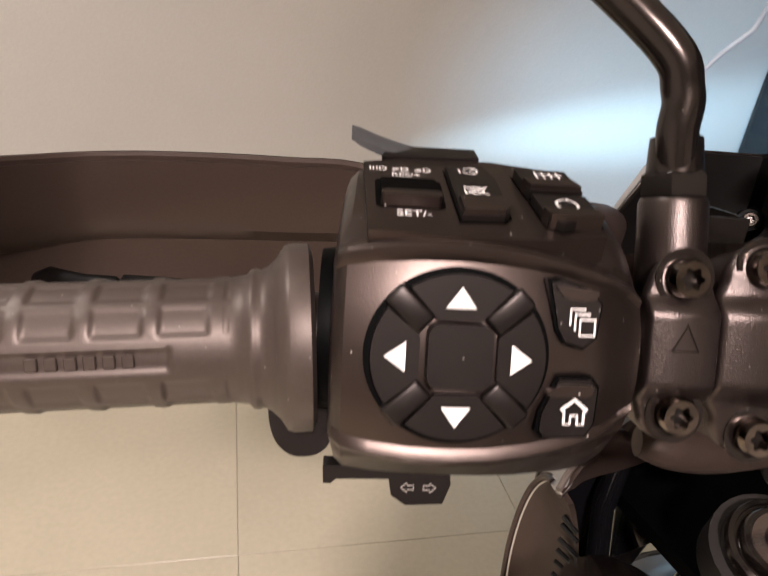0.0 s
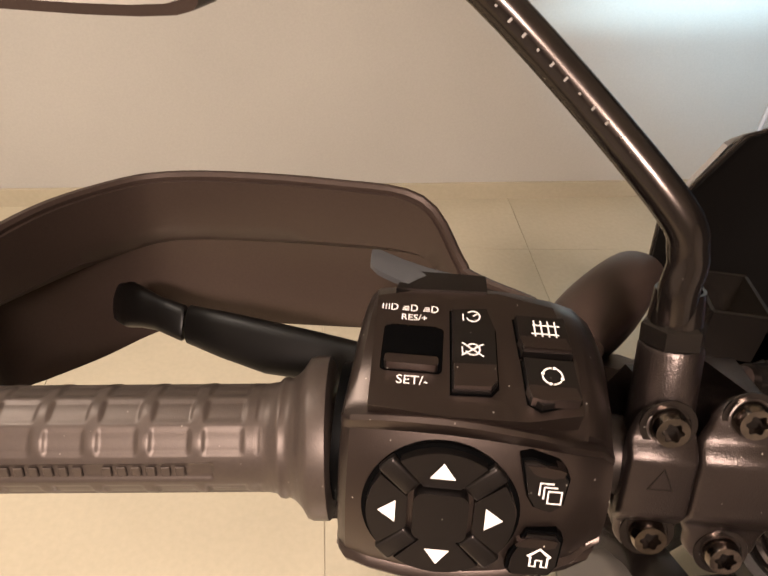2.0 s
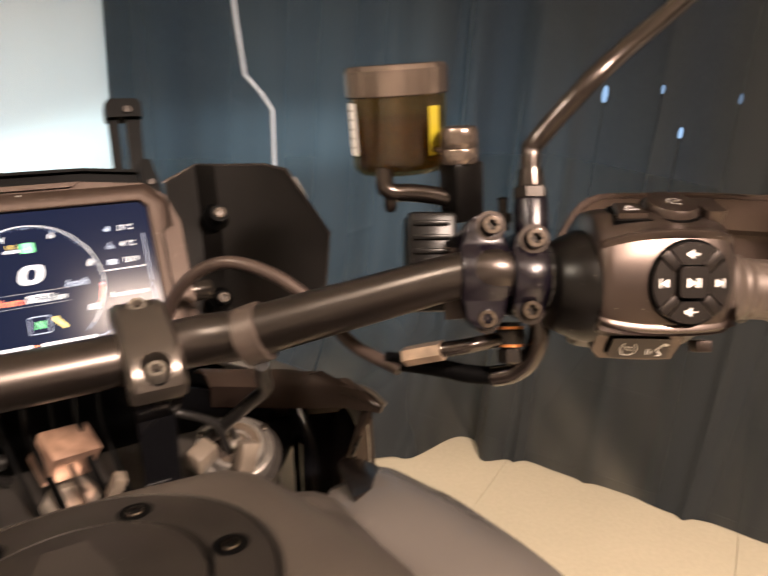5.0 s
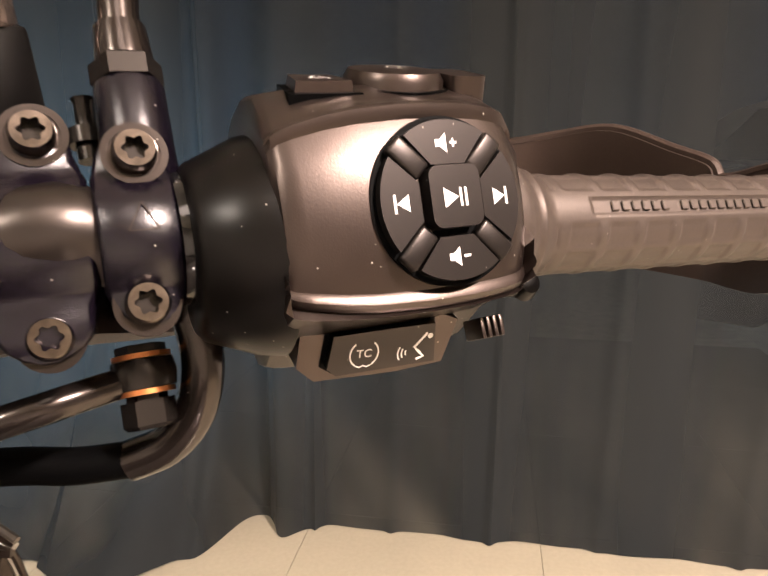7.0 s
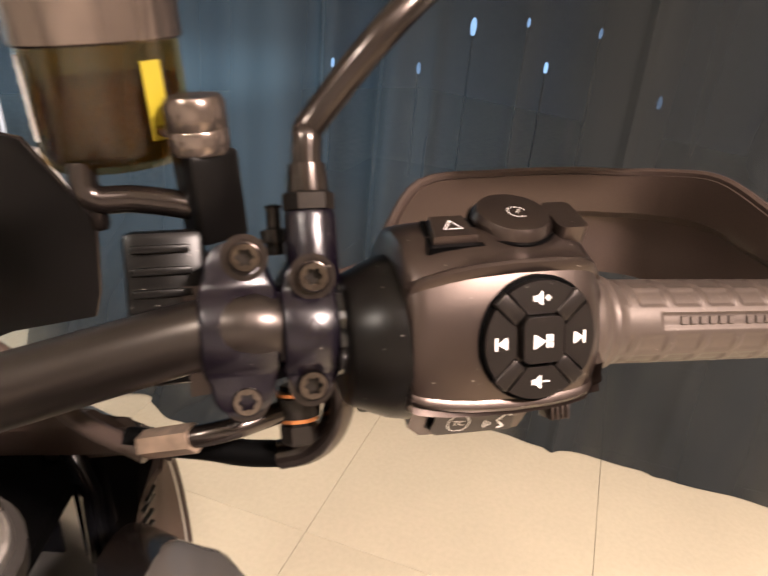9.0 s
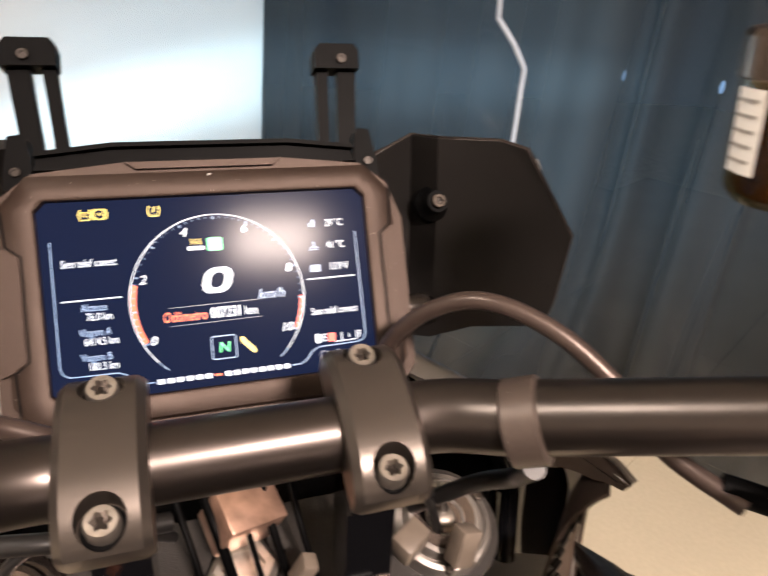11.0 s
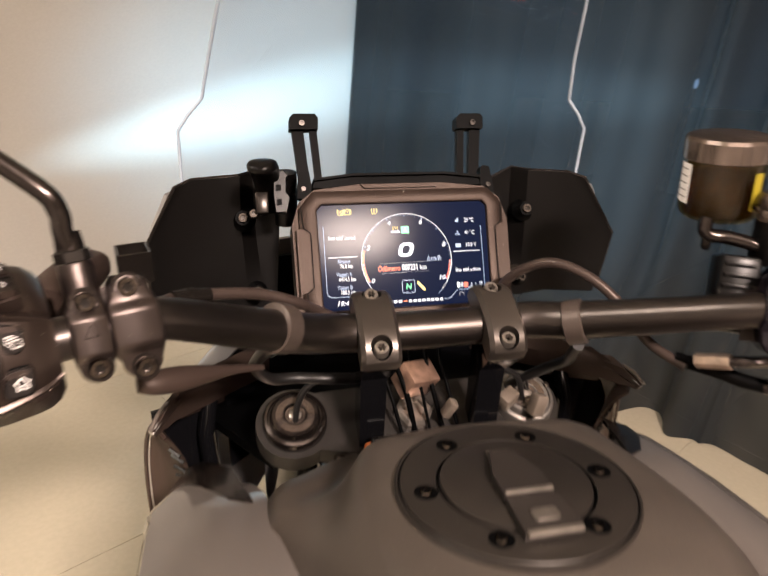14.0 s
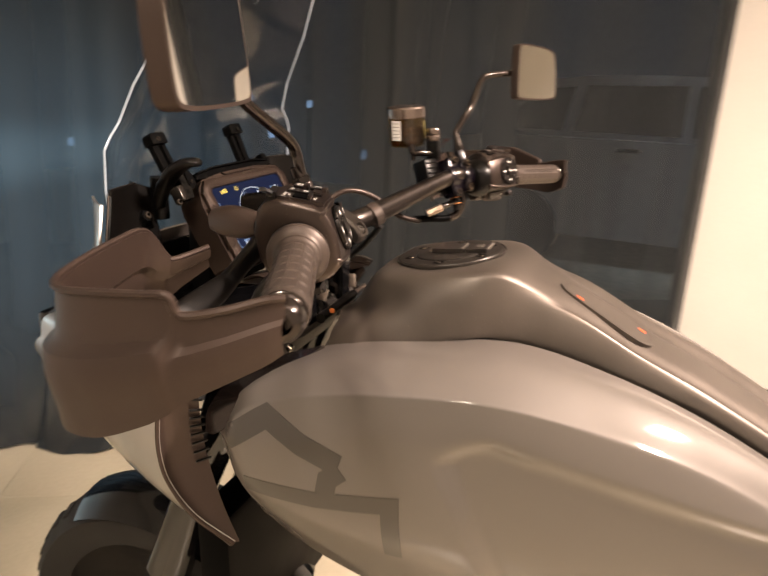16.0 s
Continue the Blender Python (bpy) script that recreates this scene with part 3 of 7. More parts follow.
say("km", 848, 738, 18, P_WHITE, 0.82, 0, 0.03)
path_px([(690, 719), (870, 717)], 1.0, P_DIM)
path_px([(690, 755), (870, 752)], 1.0, P_DIM)
drawn("gear_box", stripe([((788 - 787) * 0.229 + x, (688 - 806) * 0.23 + y) for x, y in rounded(10.8, 10.4, 1.2)], 0.5, ZS, True), P_BLUE)
say("N", 788, 807, 20, P_GREEN, 1.0, 0.15, 0.08)
drawn("warning_lamp", join(stripe([px(825, 793), px(829, 800), px(838, 809), px(846, 818)], 2.3, ZS), flat(arc(*px(847, 820), 0.9, 0, 345, 12), ZS + 0.01), flat(arc(*px(825, 793), 0.9, 0, 345, 12), ZS + 0.01)), P_YELLOW)
drawn("mode_box", flat(rounded(6.8, 6.2, 0.9, 5, *px(789, 598)), ZS), P_GREEN)
say("A", 789, 598, 12, P_WHITE, 0.8)
drawn("grip_heat_icon", join(flat(rounded(7.4, 1.8, 0.3, 3, *px(752, 604)), ZS)), P_WHITE)
drawn("grip_heat_icon", join(*[stripe([px(744 + 8 * k, 597), px(746 + 8 * k, 593), px(743 + 8 * k, 589), px(745 + 8 * k, 585)], 0.45, ZS) for k in range(3)]), P_YELLOW)
say("TC", 553, 526, 10, P_YELLOW, 0.8, 0, 0.04)
drawn("warning_lamp", join(*[stripe([px(x, y) for x, y in p], 0.55, ZS) for p in (((545, 516), (542, 526), (545, 536), (561, 536), (564, 526), (561, 516)),)]), P_YELLOW)
drawn("warning_lamp", join(stripe(arc(*px(579, 526), 2.3, 0, 345, 22), 0.5, ZS, True), stripe(arc(*px(579, 526), 3.2, 130, 230, 10), 0.45, ZS), stripe(arc(*px(579, 526), 3.2, -50, 50, 10), 0.45, ZS)), P_YELLOW)
say("ABS", 579, 526, 6, P_YELLOW, 0.8)
drawn("warning_lamp", join(stripe([px(670, 515), px(667, 524), px(671, 535), px(685, 535), px(689, 524), px(686, 515)], 0.55, ZS), stripe([px(678, 516), px(678, 527)], 0.6, ZS), stripe([px(678, 530), px(678, 532.5)], 0.6, ZS)), P_YELLOW)
for text, x, y, mat in (("Sem telef conect", 553, 619, P_WHITE), ("Alcance", 555, 704, P_BLUE), ("76.0 km", 564, 722, P_WHITE), ("Viagem A", 554, 751, P_BLUE), ("6414.5 km", 564, 769, P_WHITE), ("Viagem B", 553, 798, P_BLUE), ("180.3 km", 564, 816, P_WHITE), ("Sem telef conect", 1020, 755, P_WHITE)):
    say(text, x, y, 14.5, mat, 0.70, 0, 0.03)
for text, x, y in (("29 \u00b0C", 1038, 570), ("41 \u00b0C", 1037, 617), ("13.9 V", 1039, 663)):
    say(text, x, y, 15, P_WHITE, 0.74, 0, 0.04)
path_px([(500, 689), (606, 688)], 2.4, P_WHITE)
path_px([(969, 686), (1070, 685)], 2.4, P_WHITE)
path_px([(488, 575), (488, 812), (492, 824), (504, 831), (588, 832), (601, 837), (620, 852), (632, 858), (652, 859)], 2.0, P_BLUE)
path_px([(919, 859), (938, 858), (950, 852), (966, 834), (980, 828), (1064, 826), (1076, 822), (1082, 810), (1082, 592)], 2.0, P_BLUE)
drawn("status_icon", join(flat(rounded(1.4, 3.6, 0.5, 3, *px(993, 569)), ZS), flat(rounded(1.6, 1.8, 0.3, 3, *px(987, 572)), ZS)), P_BLUE)
drawn("status_icon", join(stripe([px(990, 608), px(990, 620)], 0.8, ZS), stripe([px(981, 621), px(986, 619), px(994, 619), px(999, 621)], 0.5, ZS), stripe([px(981, 625), px(986, 624), px(994, 624), px(999, 625)], 0.5, ZS)), P_BLUE)
drawn("status_icon", flat(rounded(4.8, 3.4, 0.3, 3, *px(989, 664)), ZS), P_BLUE)
drawn("fuel_pump_icon", join(flat(rounded(2.4, 4.4, 0.4, 3, *px(979, 811)), ZS), stripe([px(986, 804), px(989, 808), px(989, 819)], 0.4, ZS)), P_WHITE)
say("E", 994, 811, 15, P_WHITE, 0.7, 0, 0.04)
say("F", 1069, 811, 15, P_WHITE, 0.7, 0, 0.04)
drawn("fuel_bar", flat(rounded(3.6, 4.2, 0.2, 2, *px(1008, 811)), ZS), P_RED)
drawn("fuel_scale", join(stripe([px(1016, 821), px(1062, 820)], 0.45, ZS), *[stripe([px(x, 803), px(x, 820)], 0.5, ZS) for x in (1030, 1062)], stripe([px(1046, 806), px(1046, 815)], 0.4, ZS)), P_WHITE)
drawn("status_icon", join(stripe(arc(*px(989, 846), 2.0, -30, 210, 16), 0.45, ZS), stripe([px(1015, 838), px(1024, 842), px(1015, 852)], 0.4, ZS), stripe([px(1019, 836), px(1019, 857)], 0.5, ZS), stripe([px(*p) for p in ((1058, 839), (1067, 839), (1067, 856), (1058, 856))], 0.4, ZS, True), stripe([px(1033, 853), px(1051, 853)], 0.3, ZS)), P_DIM)
say("19:40", 547, 855, 17, P_WHITE, 1.05, 0.3, 0.08)
# maker's name as plain bars
for x0, x1, n in ((655, 762, 6), (783, 917, 8)):
    w = (x1 - x0) / n
    for k in range(n):
        drawn("name_bar", flat(rounded((w - 4.6) * 0.229, 2.2, 0.3, 2, *px(x0 + w * (k + 0.5), 859)), ZS), P_WHITE)
drawn("name_dash", flat(rounded(3.2, 1.0, 0.2, 2, *px(772, 859)), ZS), P_ORANGE)

# ---- bar clamps, risers, top yoke, forks, wiring ----
CN, CV = Vector((0, -0.42, 0.907)), Vector((0, 0.907, 0.42))


def loft(rings):
    """A closed skin over rings of equal count."""
    bm = bmesh.new()
    vs = [[bm.verts.new(p) for p in r] for r in rings]
    n = len(vs[0])
    for a, b in zip(vs, vs[1:]):
        for k in range(n):
            bm.faces.new((a[k], a[(k + 1) % n], b[(k + 1) % n], b[k]))
    bm.faces.new(list(reversed(vs[0])))
    bm.faces.new(vs[-1])
    return bm


def cap_profile():
    """Clamp cap across the bar, in forward v and upward n millimetres."""
    arch = [(v, 3.0 + 17.5 * math.sqrt(max(0.0, 1 - (abs(v) / 32.5) ** 2.3))) for v in span(-31, 30, 29)]
    return [(-31, -1)] + arch + [(30, -1)]


def bored(bm, holes):
    """Cuts round counterbores (centre, radius, floor height) down into a body."""
    bmesh.ops.recalc_face_normals(bm, faces=bm.faces)
    me = bpy.data.meshes.new("body")
    bm.to_mesh(me)
    body = new("body", me)
    cutters = []
    for v, r, h in holes:
        tool = prism([(r * math.cos(math.pi * k / 24), v + r * math.sin(math.pi * k / 24)) for k in range(48)], h, h + 40)
        bmesh.ops.recalc_face_normals(tool, faces=tool.faces)
        cm = bpy.data.meshes.new("cutter")
        tool.to_mesh(cm)
        cut = new("cutter", cm)
        mod = body.modifiers.new("bore", "BOOLEAN")
        mod.operation, mod.object, mod.solver = "DIFFERENCE", cut, "EXACT"
        cutters.append(cut)
    bpy.context.view_layer.update()
    done = bmesh.new()
    done.from_object(body, bpy.context.evaluated_depsgraph_get())
    for ob in [body] + cutters:
        data = ob.data
        bpy.data.objects.remove(ob)
        bpy.data.meshes.remove(data)
    return done


for sx in (-0.0445, 0.0475):
    M = xyz(Vector((sx, 0.02, 1.0775)), (1, 0, 0), CN) @ MM
    prof = cap_profile()
    rings = []
    for x, k in ((-14.2, 0.84), (-11.2, 1.0), (11.2, 1.0), (14.2, 0.84)):
        rings.append([(x, v * (1 - (1 - k) * 0.3), n * k if n > 0 else n) for v, n in prof])
    clamp = part("bar_clamp", bored(bev(loft(rings), 0.7, 2, 40), ((23.5, 7.4, 8.5), (-22.5, 7.6, 8.5))), RISER, bike, "black machined handlebar clamp", M)
    for v, h in ((23.5, 9.2), (-22.5, 9.2)):
        ring = part("washer", lathe([(7.0, h - 1.5), (7.0, h), (5.2, h)], 28), DARK, clamp, m=M @ Matrix.Translation((0, v, 0)))
        head = bolt(M @ Matrix.Translation((0, v, h - 0.5)) @ Matrix.Scale(1000, 4), 5.6, 6.5, clamp)
        head.data.materials[0] = DULL
    foot = [(-12, -20), (-12, 20), (12, 20), (12, -20)]
    low = [(-10, -11), (-10, 13), (10, 13), (10, -11)]
    riser = bmesh.new()
    rows = [[riser.verts.new(p) for p in pts] for pts in ([(x, v * 1.45, -1) for x, v in foot], [(x, v * 1.35, -12) for x, v in foot], [(x, v - 10, -30) for x, v in low], [(x * 0.95, v - 36, -86) for x, v in low])]
    for a, b in zip(rows, rows[1:]):
        for k in range(4):
            riser.faces.new((a[k], a[(k + 1) % 4], b[(k + 1) % 4], b[k]))
    riser.faces.new(rows[0])
    riser.faces.new(rows[-1])
    part("riser", bev(riser, 3.0, 3, 20), GLOSS, clamp, "gloss black riser", M)

# top yoke with the two fork caps
YM = xyz((0, 0.058, 0.968), (1, 0, 0), (0, -0.40, 0.917)) @ MM
outline = arc(100, 2, 32, -125, 125, 20) + [(46, 30), (-46, 30)] + arc(-100, 2, 32, 55, 305, 20) + [(-46, -32), (46, -32)]
YOKE_GREY = material("silver_cast_yoke", (0.21, 0.195, 0.18), 0.36, metal=0.75, bump=0.6, bump_scale=1500.0, grain=0.15, grain_scale=1200.0, wear=0.2, wear_scale=60.0)
yoke = part("top_yoke", prism(outline, -16, 6, 3, 2), material("dark_cast_yoke", (0.016, 0.0135, 0.012), 0.45, metal=0.4, bump=0.5, bump_scale=1500.0, grain=0.2), bike, "black cast top yoke", YM)
for s in (1, -1):
    part("fork_tube", moved(lathe([(26, -420), (26, -6), (24, -4), (24, 4)], 36), Matrix.Translation((s * 100, 2, 0))), GLOSS, yoke, "black fork tube", YM)
    part("fork_cap", moved(lathe([(29.5, 2), (29.5, 4), (28.6, 5.2), (26.5, 5.6), (26.0, 13), (25.0, 14.6), (22.6, 15.4), (22.2, 13.6), (20.4, 13.6), (20.0, 17.6), (18.6, 19.4), (9, 20.4), (7.6, 18.6), (0, 18.6)], 48), Matrix.Translation((s * 100, 2, 0))), STALK if s < 0 else YOKE_GREY, yoke, "black fork cap" if s < 0 else "silver-grey fork cap with small screws", YM)
    part("cap_ring", moved(lathe([(29.9, 2.6), (30.3, 3.4), (29.9, 4.4), (29.2, 4.4)], 48), Matrix.Translation((s * 100, 2, 0))), CAPMETAL, yoke, "ring of the cap", YM)
    part("cap_ring", moved(lathe([(16.4, 19.0), (15.8, 20.2), (10.2, 20.6), (9.2, 19.4)], 48), Matrix.Translation((s * 100, 2, 0))), CAPMETAL, yoke, "ring of the cap", YM)
    part("adjuster", moved(lathe([(5.2, 14), (5.2, 20.2), (3, 21.2), (0, 21.2)], 20), Matrix.Translation((s * 100, 2, 0))), DULL, yoke, m=YM)
    part("pinch_bolt", moved(lathe([(5, -6), (5, 6), (3.4, 6), (3.2, 2), (0, 2)], 20), Matrix.Translation((s * 66, -26, -4)) @ pose(0, 0, 0, 90, 0, 0)), STEEL, yoke, m=YM)
for a in (20, 140, 260):
    part("cap_screw", moved(lathe([(2.6, 13), (2.6, 16.6), (1.6, 17.2), (1.4, 16.0), (0, 16.0)], 14), Matrix.Translation((100 + 24.2 * math.cos(radians(a)), 2 + 24.2 * math.sin(radians(a)), 0))), DARKBOLT, yoke, "small screw", YM)
part("stem_nut", lathe([(17, 4), (17, 12), (14, 15), (10, 15), (9, 12), (0, 12)], 6), DULL, yoke, m=YM)

# cables: points in the motorcycle's frame
def cable(pts, r, mat=HOSE, name="cable", label="", parent=None, per=8):
    return part(name, sweep(smooth_line(pts, per), r, 12), mat, parent or bike, label)


clutch_line = [(-0.186, -0.024, 1.132), (-0.1689, 0.0001, 1.1253), (-0.1274, 0.0251, 1.1119), (-0.0982, 0.0336, 1.0986), (-0.0820, 0.0440, 1.0850), (-0.0606, 0.0480, 1.0703), (-0.030, 0.070, 1.035)]
boot = smooth_line([(-0.197, -0.040, 1.090), (-0.186, -0.036, 1.088), (-0.165, -0.022, 1.081), (-0.142, -0.006, 1.073), (-0.124, 0.004, 1.066)], 5)
part("wiring_boot", sweep(boot, [0.0050 + 0.0030 * math.sin(math.pi * min(1.0, i / 14)) - 0.0030 * max(0.0, (i - 8) / 12) for i in range(len(boot))], 16, 0.75), GUARD, bike, "brown-black rubber wiring boot under the bar")
clutch_cable = cable(clutch_line, 0.0040, CABLE, label="black clutch cable looping behind the bar")
fit_a, fit_b = Vector((-0.1760, -0.0100, 1.1285)), Vector((-0.1560, 0.0085, 1.1215))
part("ferrule", sweep([fit_a, fit_a.lerp(fit_b, 0.4), fit_a.lerp(fit_b, 0.42), fit_a.lerp(fit_b, 0.55), fit_a.lerp(fit_b, 0.57), fit_b], [0.0056, 0.0056, 0.0064, 0.0064, 0.0054, 0.0048], 16), NUT, clutch_cable, "ribbed steel cable ferrule")
cable([(0.060, 0.086, 1.015), (0.066, 0.078, 1.060), (0.076, 0.062, 1.096), (0.096, 0.043, 1.115), (0.118, 0.022, 1.112), (0.137, 0.001, 1.097), (0.150, -0.020, 1.078), (0.166, -0.045, 1.070)], 0.0038, CABLE, "brake_hose", "black brake hose looping over the bar")
cable([(-0.1127, -0.0144, 1.0971), (-0.1260, 0.008, 1.072), (-0.1290, 0.028, 1.050), (-0.1180, 0.045, 1.028), (-0.098, 0.052, 1.022), (-0.070, 0.050, 1.020), (-0.030, 0.060, 1.01)], 0.0045, label="black wiring sleeve tied under the bar")
cable([(-0.1005, 0.047, 0.978), (-0.0985, 0.049, 0.996), (-0.091, 0.051, 1.012), (-0.074, 0.053, 1.020), (-0.055, 0.056, 1.015), (-0.03, 0.07, 0.99)], 0.0026, label="thin damping adjuster cable")
cable([(0.100, -0.012, 1.074), (0.104, 0.000, 1.060), (0.110, 0.016, 1.042), (0.104, 0.036, 1.022), (0.085, 0.06, 0.99)], 0.0042, label="black wiring sleeve")
cable([(0.060, 0.055, 1.020), (0.080, 0.050, 1.012), (0.096, 0.052, 1.000), (0.102, 0.056, 0.985)], 0.0024, label="thin damping adjuster cable")
cable([(0.050, 0.050, 1.025), (0.066, 0.046, 1.022), (0.086, 0.046, 1.008), (0.094, 0.046, 0.985)], 0.0024, label="thin wire")
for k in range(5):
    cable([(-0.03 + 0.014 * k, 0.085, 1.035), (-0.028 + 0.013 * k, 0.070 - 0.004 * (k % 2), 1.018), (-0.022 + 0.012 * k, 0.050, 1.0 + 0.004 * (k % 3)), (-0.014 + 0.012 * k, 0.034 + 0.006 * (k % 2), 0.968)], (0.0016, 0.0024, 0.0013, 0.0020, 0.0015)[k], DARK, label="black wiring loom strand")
part("damper_tube", sweep([(-0.046, 0.002, 0.989), (0.052, 0.005, 0.989)], 0.0062, 16), BLACK, bike, "black steering damper tube")
part("damper_rod", sweep([(0.050, 0.005, 0.989), (0.090, 0.006, 0.989)], 0.0034, 14), CAPMETAL, bike, "steel steering damper rod")
COPPERY = material("copper_toned_foil", (0.44, 0.28, 0.21), 0.34, metal=0.8, wear=0.25, wear_scale=120.0)
for p, size, turn, mat_in, text in (((0.001, 0.060, 1.006), (0.040, 0.030, 0.034), (28, 12, 24), COPPERY, "copper-toned foil wrapped wire connector"), ((0.024, 0.034, 0.992), (0.010, 0.012, 0.022), (10, 25, 5), CREAM, "cream wire connector"), ((0.074, 0.034, 0.996), (0.022, 0.016, 0.020), (15, -10, 30), CREAM, "pale plastic fuse cover"), ((0.100, 0.030, 0.990), (0.016, 0.014, 0.026), (-10, 20, 10), CREAM, "pale plastic fuse cover")):
    part("connector", block(*[0.72 * v for v in size], 0.0012), mat_in, bike, text, Matrix.Translation(p) @ pose(0, 0, 0, *turn))

# ---- grips, switch housings, clamps, levers ----
def ring_scaled(profile, x, k, cy, cz, face=None):
    """A profile shrunk by k about its middle; its face end may narrow by another measure."""
    out = []
    for y, z in profile:
        w = 0.0 if face is None else max(0.0, min(1.0, (z + 13) / 7))
        out.append((x, cy + (y - cy) * (k + ((face or k) - k) * w), cz + (z - cz) * k))
    return out


def grip(M, a, b, flange, STRIP):
    """A moulded rubber grip from its flange at a to its end at b, millimetres in the housing's frame."""
    a, b = Vector(a), Vector(b)
    d = (b - a).normalized()
    down = Vector((0, 0, -1))
    down = (down - d * down.dot(d)).normalized()
    rise = Vector((0, 1, 0))
    rise = (rise - d * rise.dot(d) - down * rise.dot(down)).normalized()
    Z = M @ Matrix(((down.x, rise.x, d.x, a.x), (down.y, rise.y, d.y, a.y), (down.z, rise.z, d.z, a.z), (0, 0, 0, 1)))
    length = (b - a).length
    head = [(11, 0), (flange * 0.90, 0.2), (flange, 1.2), (flange, 5.4), (flange * 0.975, 6.8), (19.2, 8.6), (17.3, 10.6), (16.4, 12.4), (16.8, 13.4), (16.6, 14.6), (15.5, 15.6)]

    def radius(a, z):
        r = 15.0
        pitch = 14.0
        if 19 < z < length - 4:
            step = 360 / 11
            turn = (a - STRIP + step / 2) % 360
            row, line = turn % step - step / 2, int(turn // step)
            if line == 0:
                if 31 < z < length - 8:
                    r -= 0.9 * max(0.0, min(1.0, (10.2 - abs(row)) / 1.8)) * max(0.0, min(1.0, (z - 31) / 0.8))
            else:
                u = (z - 21.0) % pitch
                inside = max(0.0, min(1.0, (13.4 - abs(row)) / 2.5)) * max(0.0, min(1.0, (u - 1.8) / 0.9, (pitch - 1.0 - u) / 0.9))
                r -= 0.42 * inside
                v = min(u, pitch - u)
                if z > 26:
                    r += 0.22 * max(0.0, 1 - (row / 14.5) ** 2 - (v / 2.3) ** 2)
        return r

    bm = bmesh.new()
    rows, n = [], 128
    levels = [(None, r, z) for r, z in head] + [(1, 0, z) for z in span(18.4, length - 2.5, 170)] + [(None, 14.4, length), (None, 8, length)]
    for live, r, z in levels:
        ring = []
        for k in range(n):
            a = 360 * k / n
            q = radius(a, z) if live else r
            ring.append(bm.verts.new((q * math.cos(radians(a)), q * math.sin(radians(a)), z)))
        rows.append(ring)
    for p, q in zip(rows, rows[1:]):
        for k in range(n):
            bm.faces.new((p[k], p[(k + 1) % n], q[(k + 1) % n], q[k]))
    body = part("grip", moved(bm, Z), RUBBER, bike, "brown-black moulded rubber grip with shallow pockets", sharp=50)
    for a in (STRIP,):
        turn = Matrix.Rotation(radians(a), 4, "Z")
        for k in range(int((length - 56) // 3.9)):
            if k != 6:
                part("name_bar", moved(block(0.7, 3.0, 2.6, 0.25, (14.5, 0, 0), 1), Z @ turn @ Matrix.Translation((0, 0, 40 + 3.9 * k))), RUBBER, body, "embossed maker name as a plain bar")
    part("bar_end", moved(lathe([(9, length), (13.8, length + 0.4), (14.4, length + 2), (12.6, length + 3.4), (12.2, length + 4.6), (13.4, length + 6), (13.0, length + 11), (10.5, length + 14.5), (6.2, length + 15.6), (5.8, length + 12), (0, length + 12)], 32), Z), STALK, body, "gloss black bar end weight")
    return body


grip(FL @ MM, (-29.4, -2.4, -33), (-141, -9.4, -24), 22.6, 185.0)
grip(FR @ MM, (22.5, 0.5 + TILT_R * 22.5, -33), (147, 0.5 + TILT_R * 147, -33), 20.8, 174.0)

def smooth_closed(pts, per):
    pts = [Vector((*p, 0)) for p in pts]
    n = len(pts)
    out = []
    for i in range(n):
        a, b, c = pts[i - 1], pts[i], pts[(i + 1) % n]
        p0, p1 = b.lerp(a, 0.42), b.lerp(c, 0.42)
        for k in range(per + 1):
            t = k / per
            q = p0 * (1 - t) ** 2 + b * 2 * t * (1 - t) + p1 * t * t
            out.append((q.x, q.y))
    return out


# --- left housing
lprof = [(-19.0, -3.0), (-14, -1.5), (-8, -0.5), (0, -0.1), (8, -0.5), (14, -1.5), (19.0, -2.9), (20.4, -2.2), (22.0, -2.0), (23.0, -2.8), (23.4, -4.2), (24.4, -7.5), (26.6, -13), (31, -21), (36, -30), (38.8, -38), (39.0, -46), (34, -54), (20, -62), (0, -65), (-18, -62), (-29, -52), (-31.5, -42), (-31.0, -28), (-28.5, -16), (-24.6, -8), (-23.2, -4.4), (-22.6, -2.9), (-21.6, -2.2), (-20.3, -2.4)]


def crown(x, cx, reach, high):
    """How far the face rises at x along its length."""
    return high - high * 0.9 * ((x - cx) / reach) ** 2


rings = []
for x, k, kf in ((-25.0, 0.84, 0.80), (-24.0, 0.93, 0.86), (-22.0, 0.985, 0.91), (-16, 1.01, 0.965), (-8, 1.025, 1.0), (0, 1.03, 1.01), (8, 1.03, 0.99), (16, 1.02, 0.94), (22, 1.0, 0.885), (27, 0.985, 0.83), (33, 0.945, 0.75), (37.5, 0.86, 0.66), (40.5, 0.72, 0.55)):
    rings.append([(x - 0.06 * (z + 10), y, z) if x < 0 else (x, y, z) for x, y, z in ring_scaled(lprof, x, k, 0, -33, kf)])
    rings[-1] = [(x, y, z + (crown(x, 3, 32, 1.8) - 3.8 if z > -8.3 else 0)) for x, y, z in rings[-1]]
LM = FL @ MM
left = part("switch_housing", loft(rings), FACE, bike, "black plastic left switch housing", LM, 32)
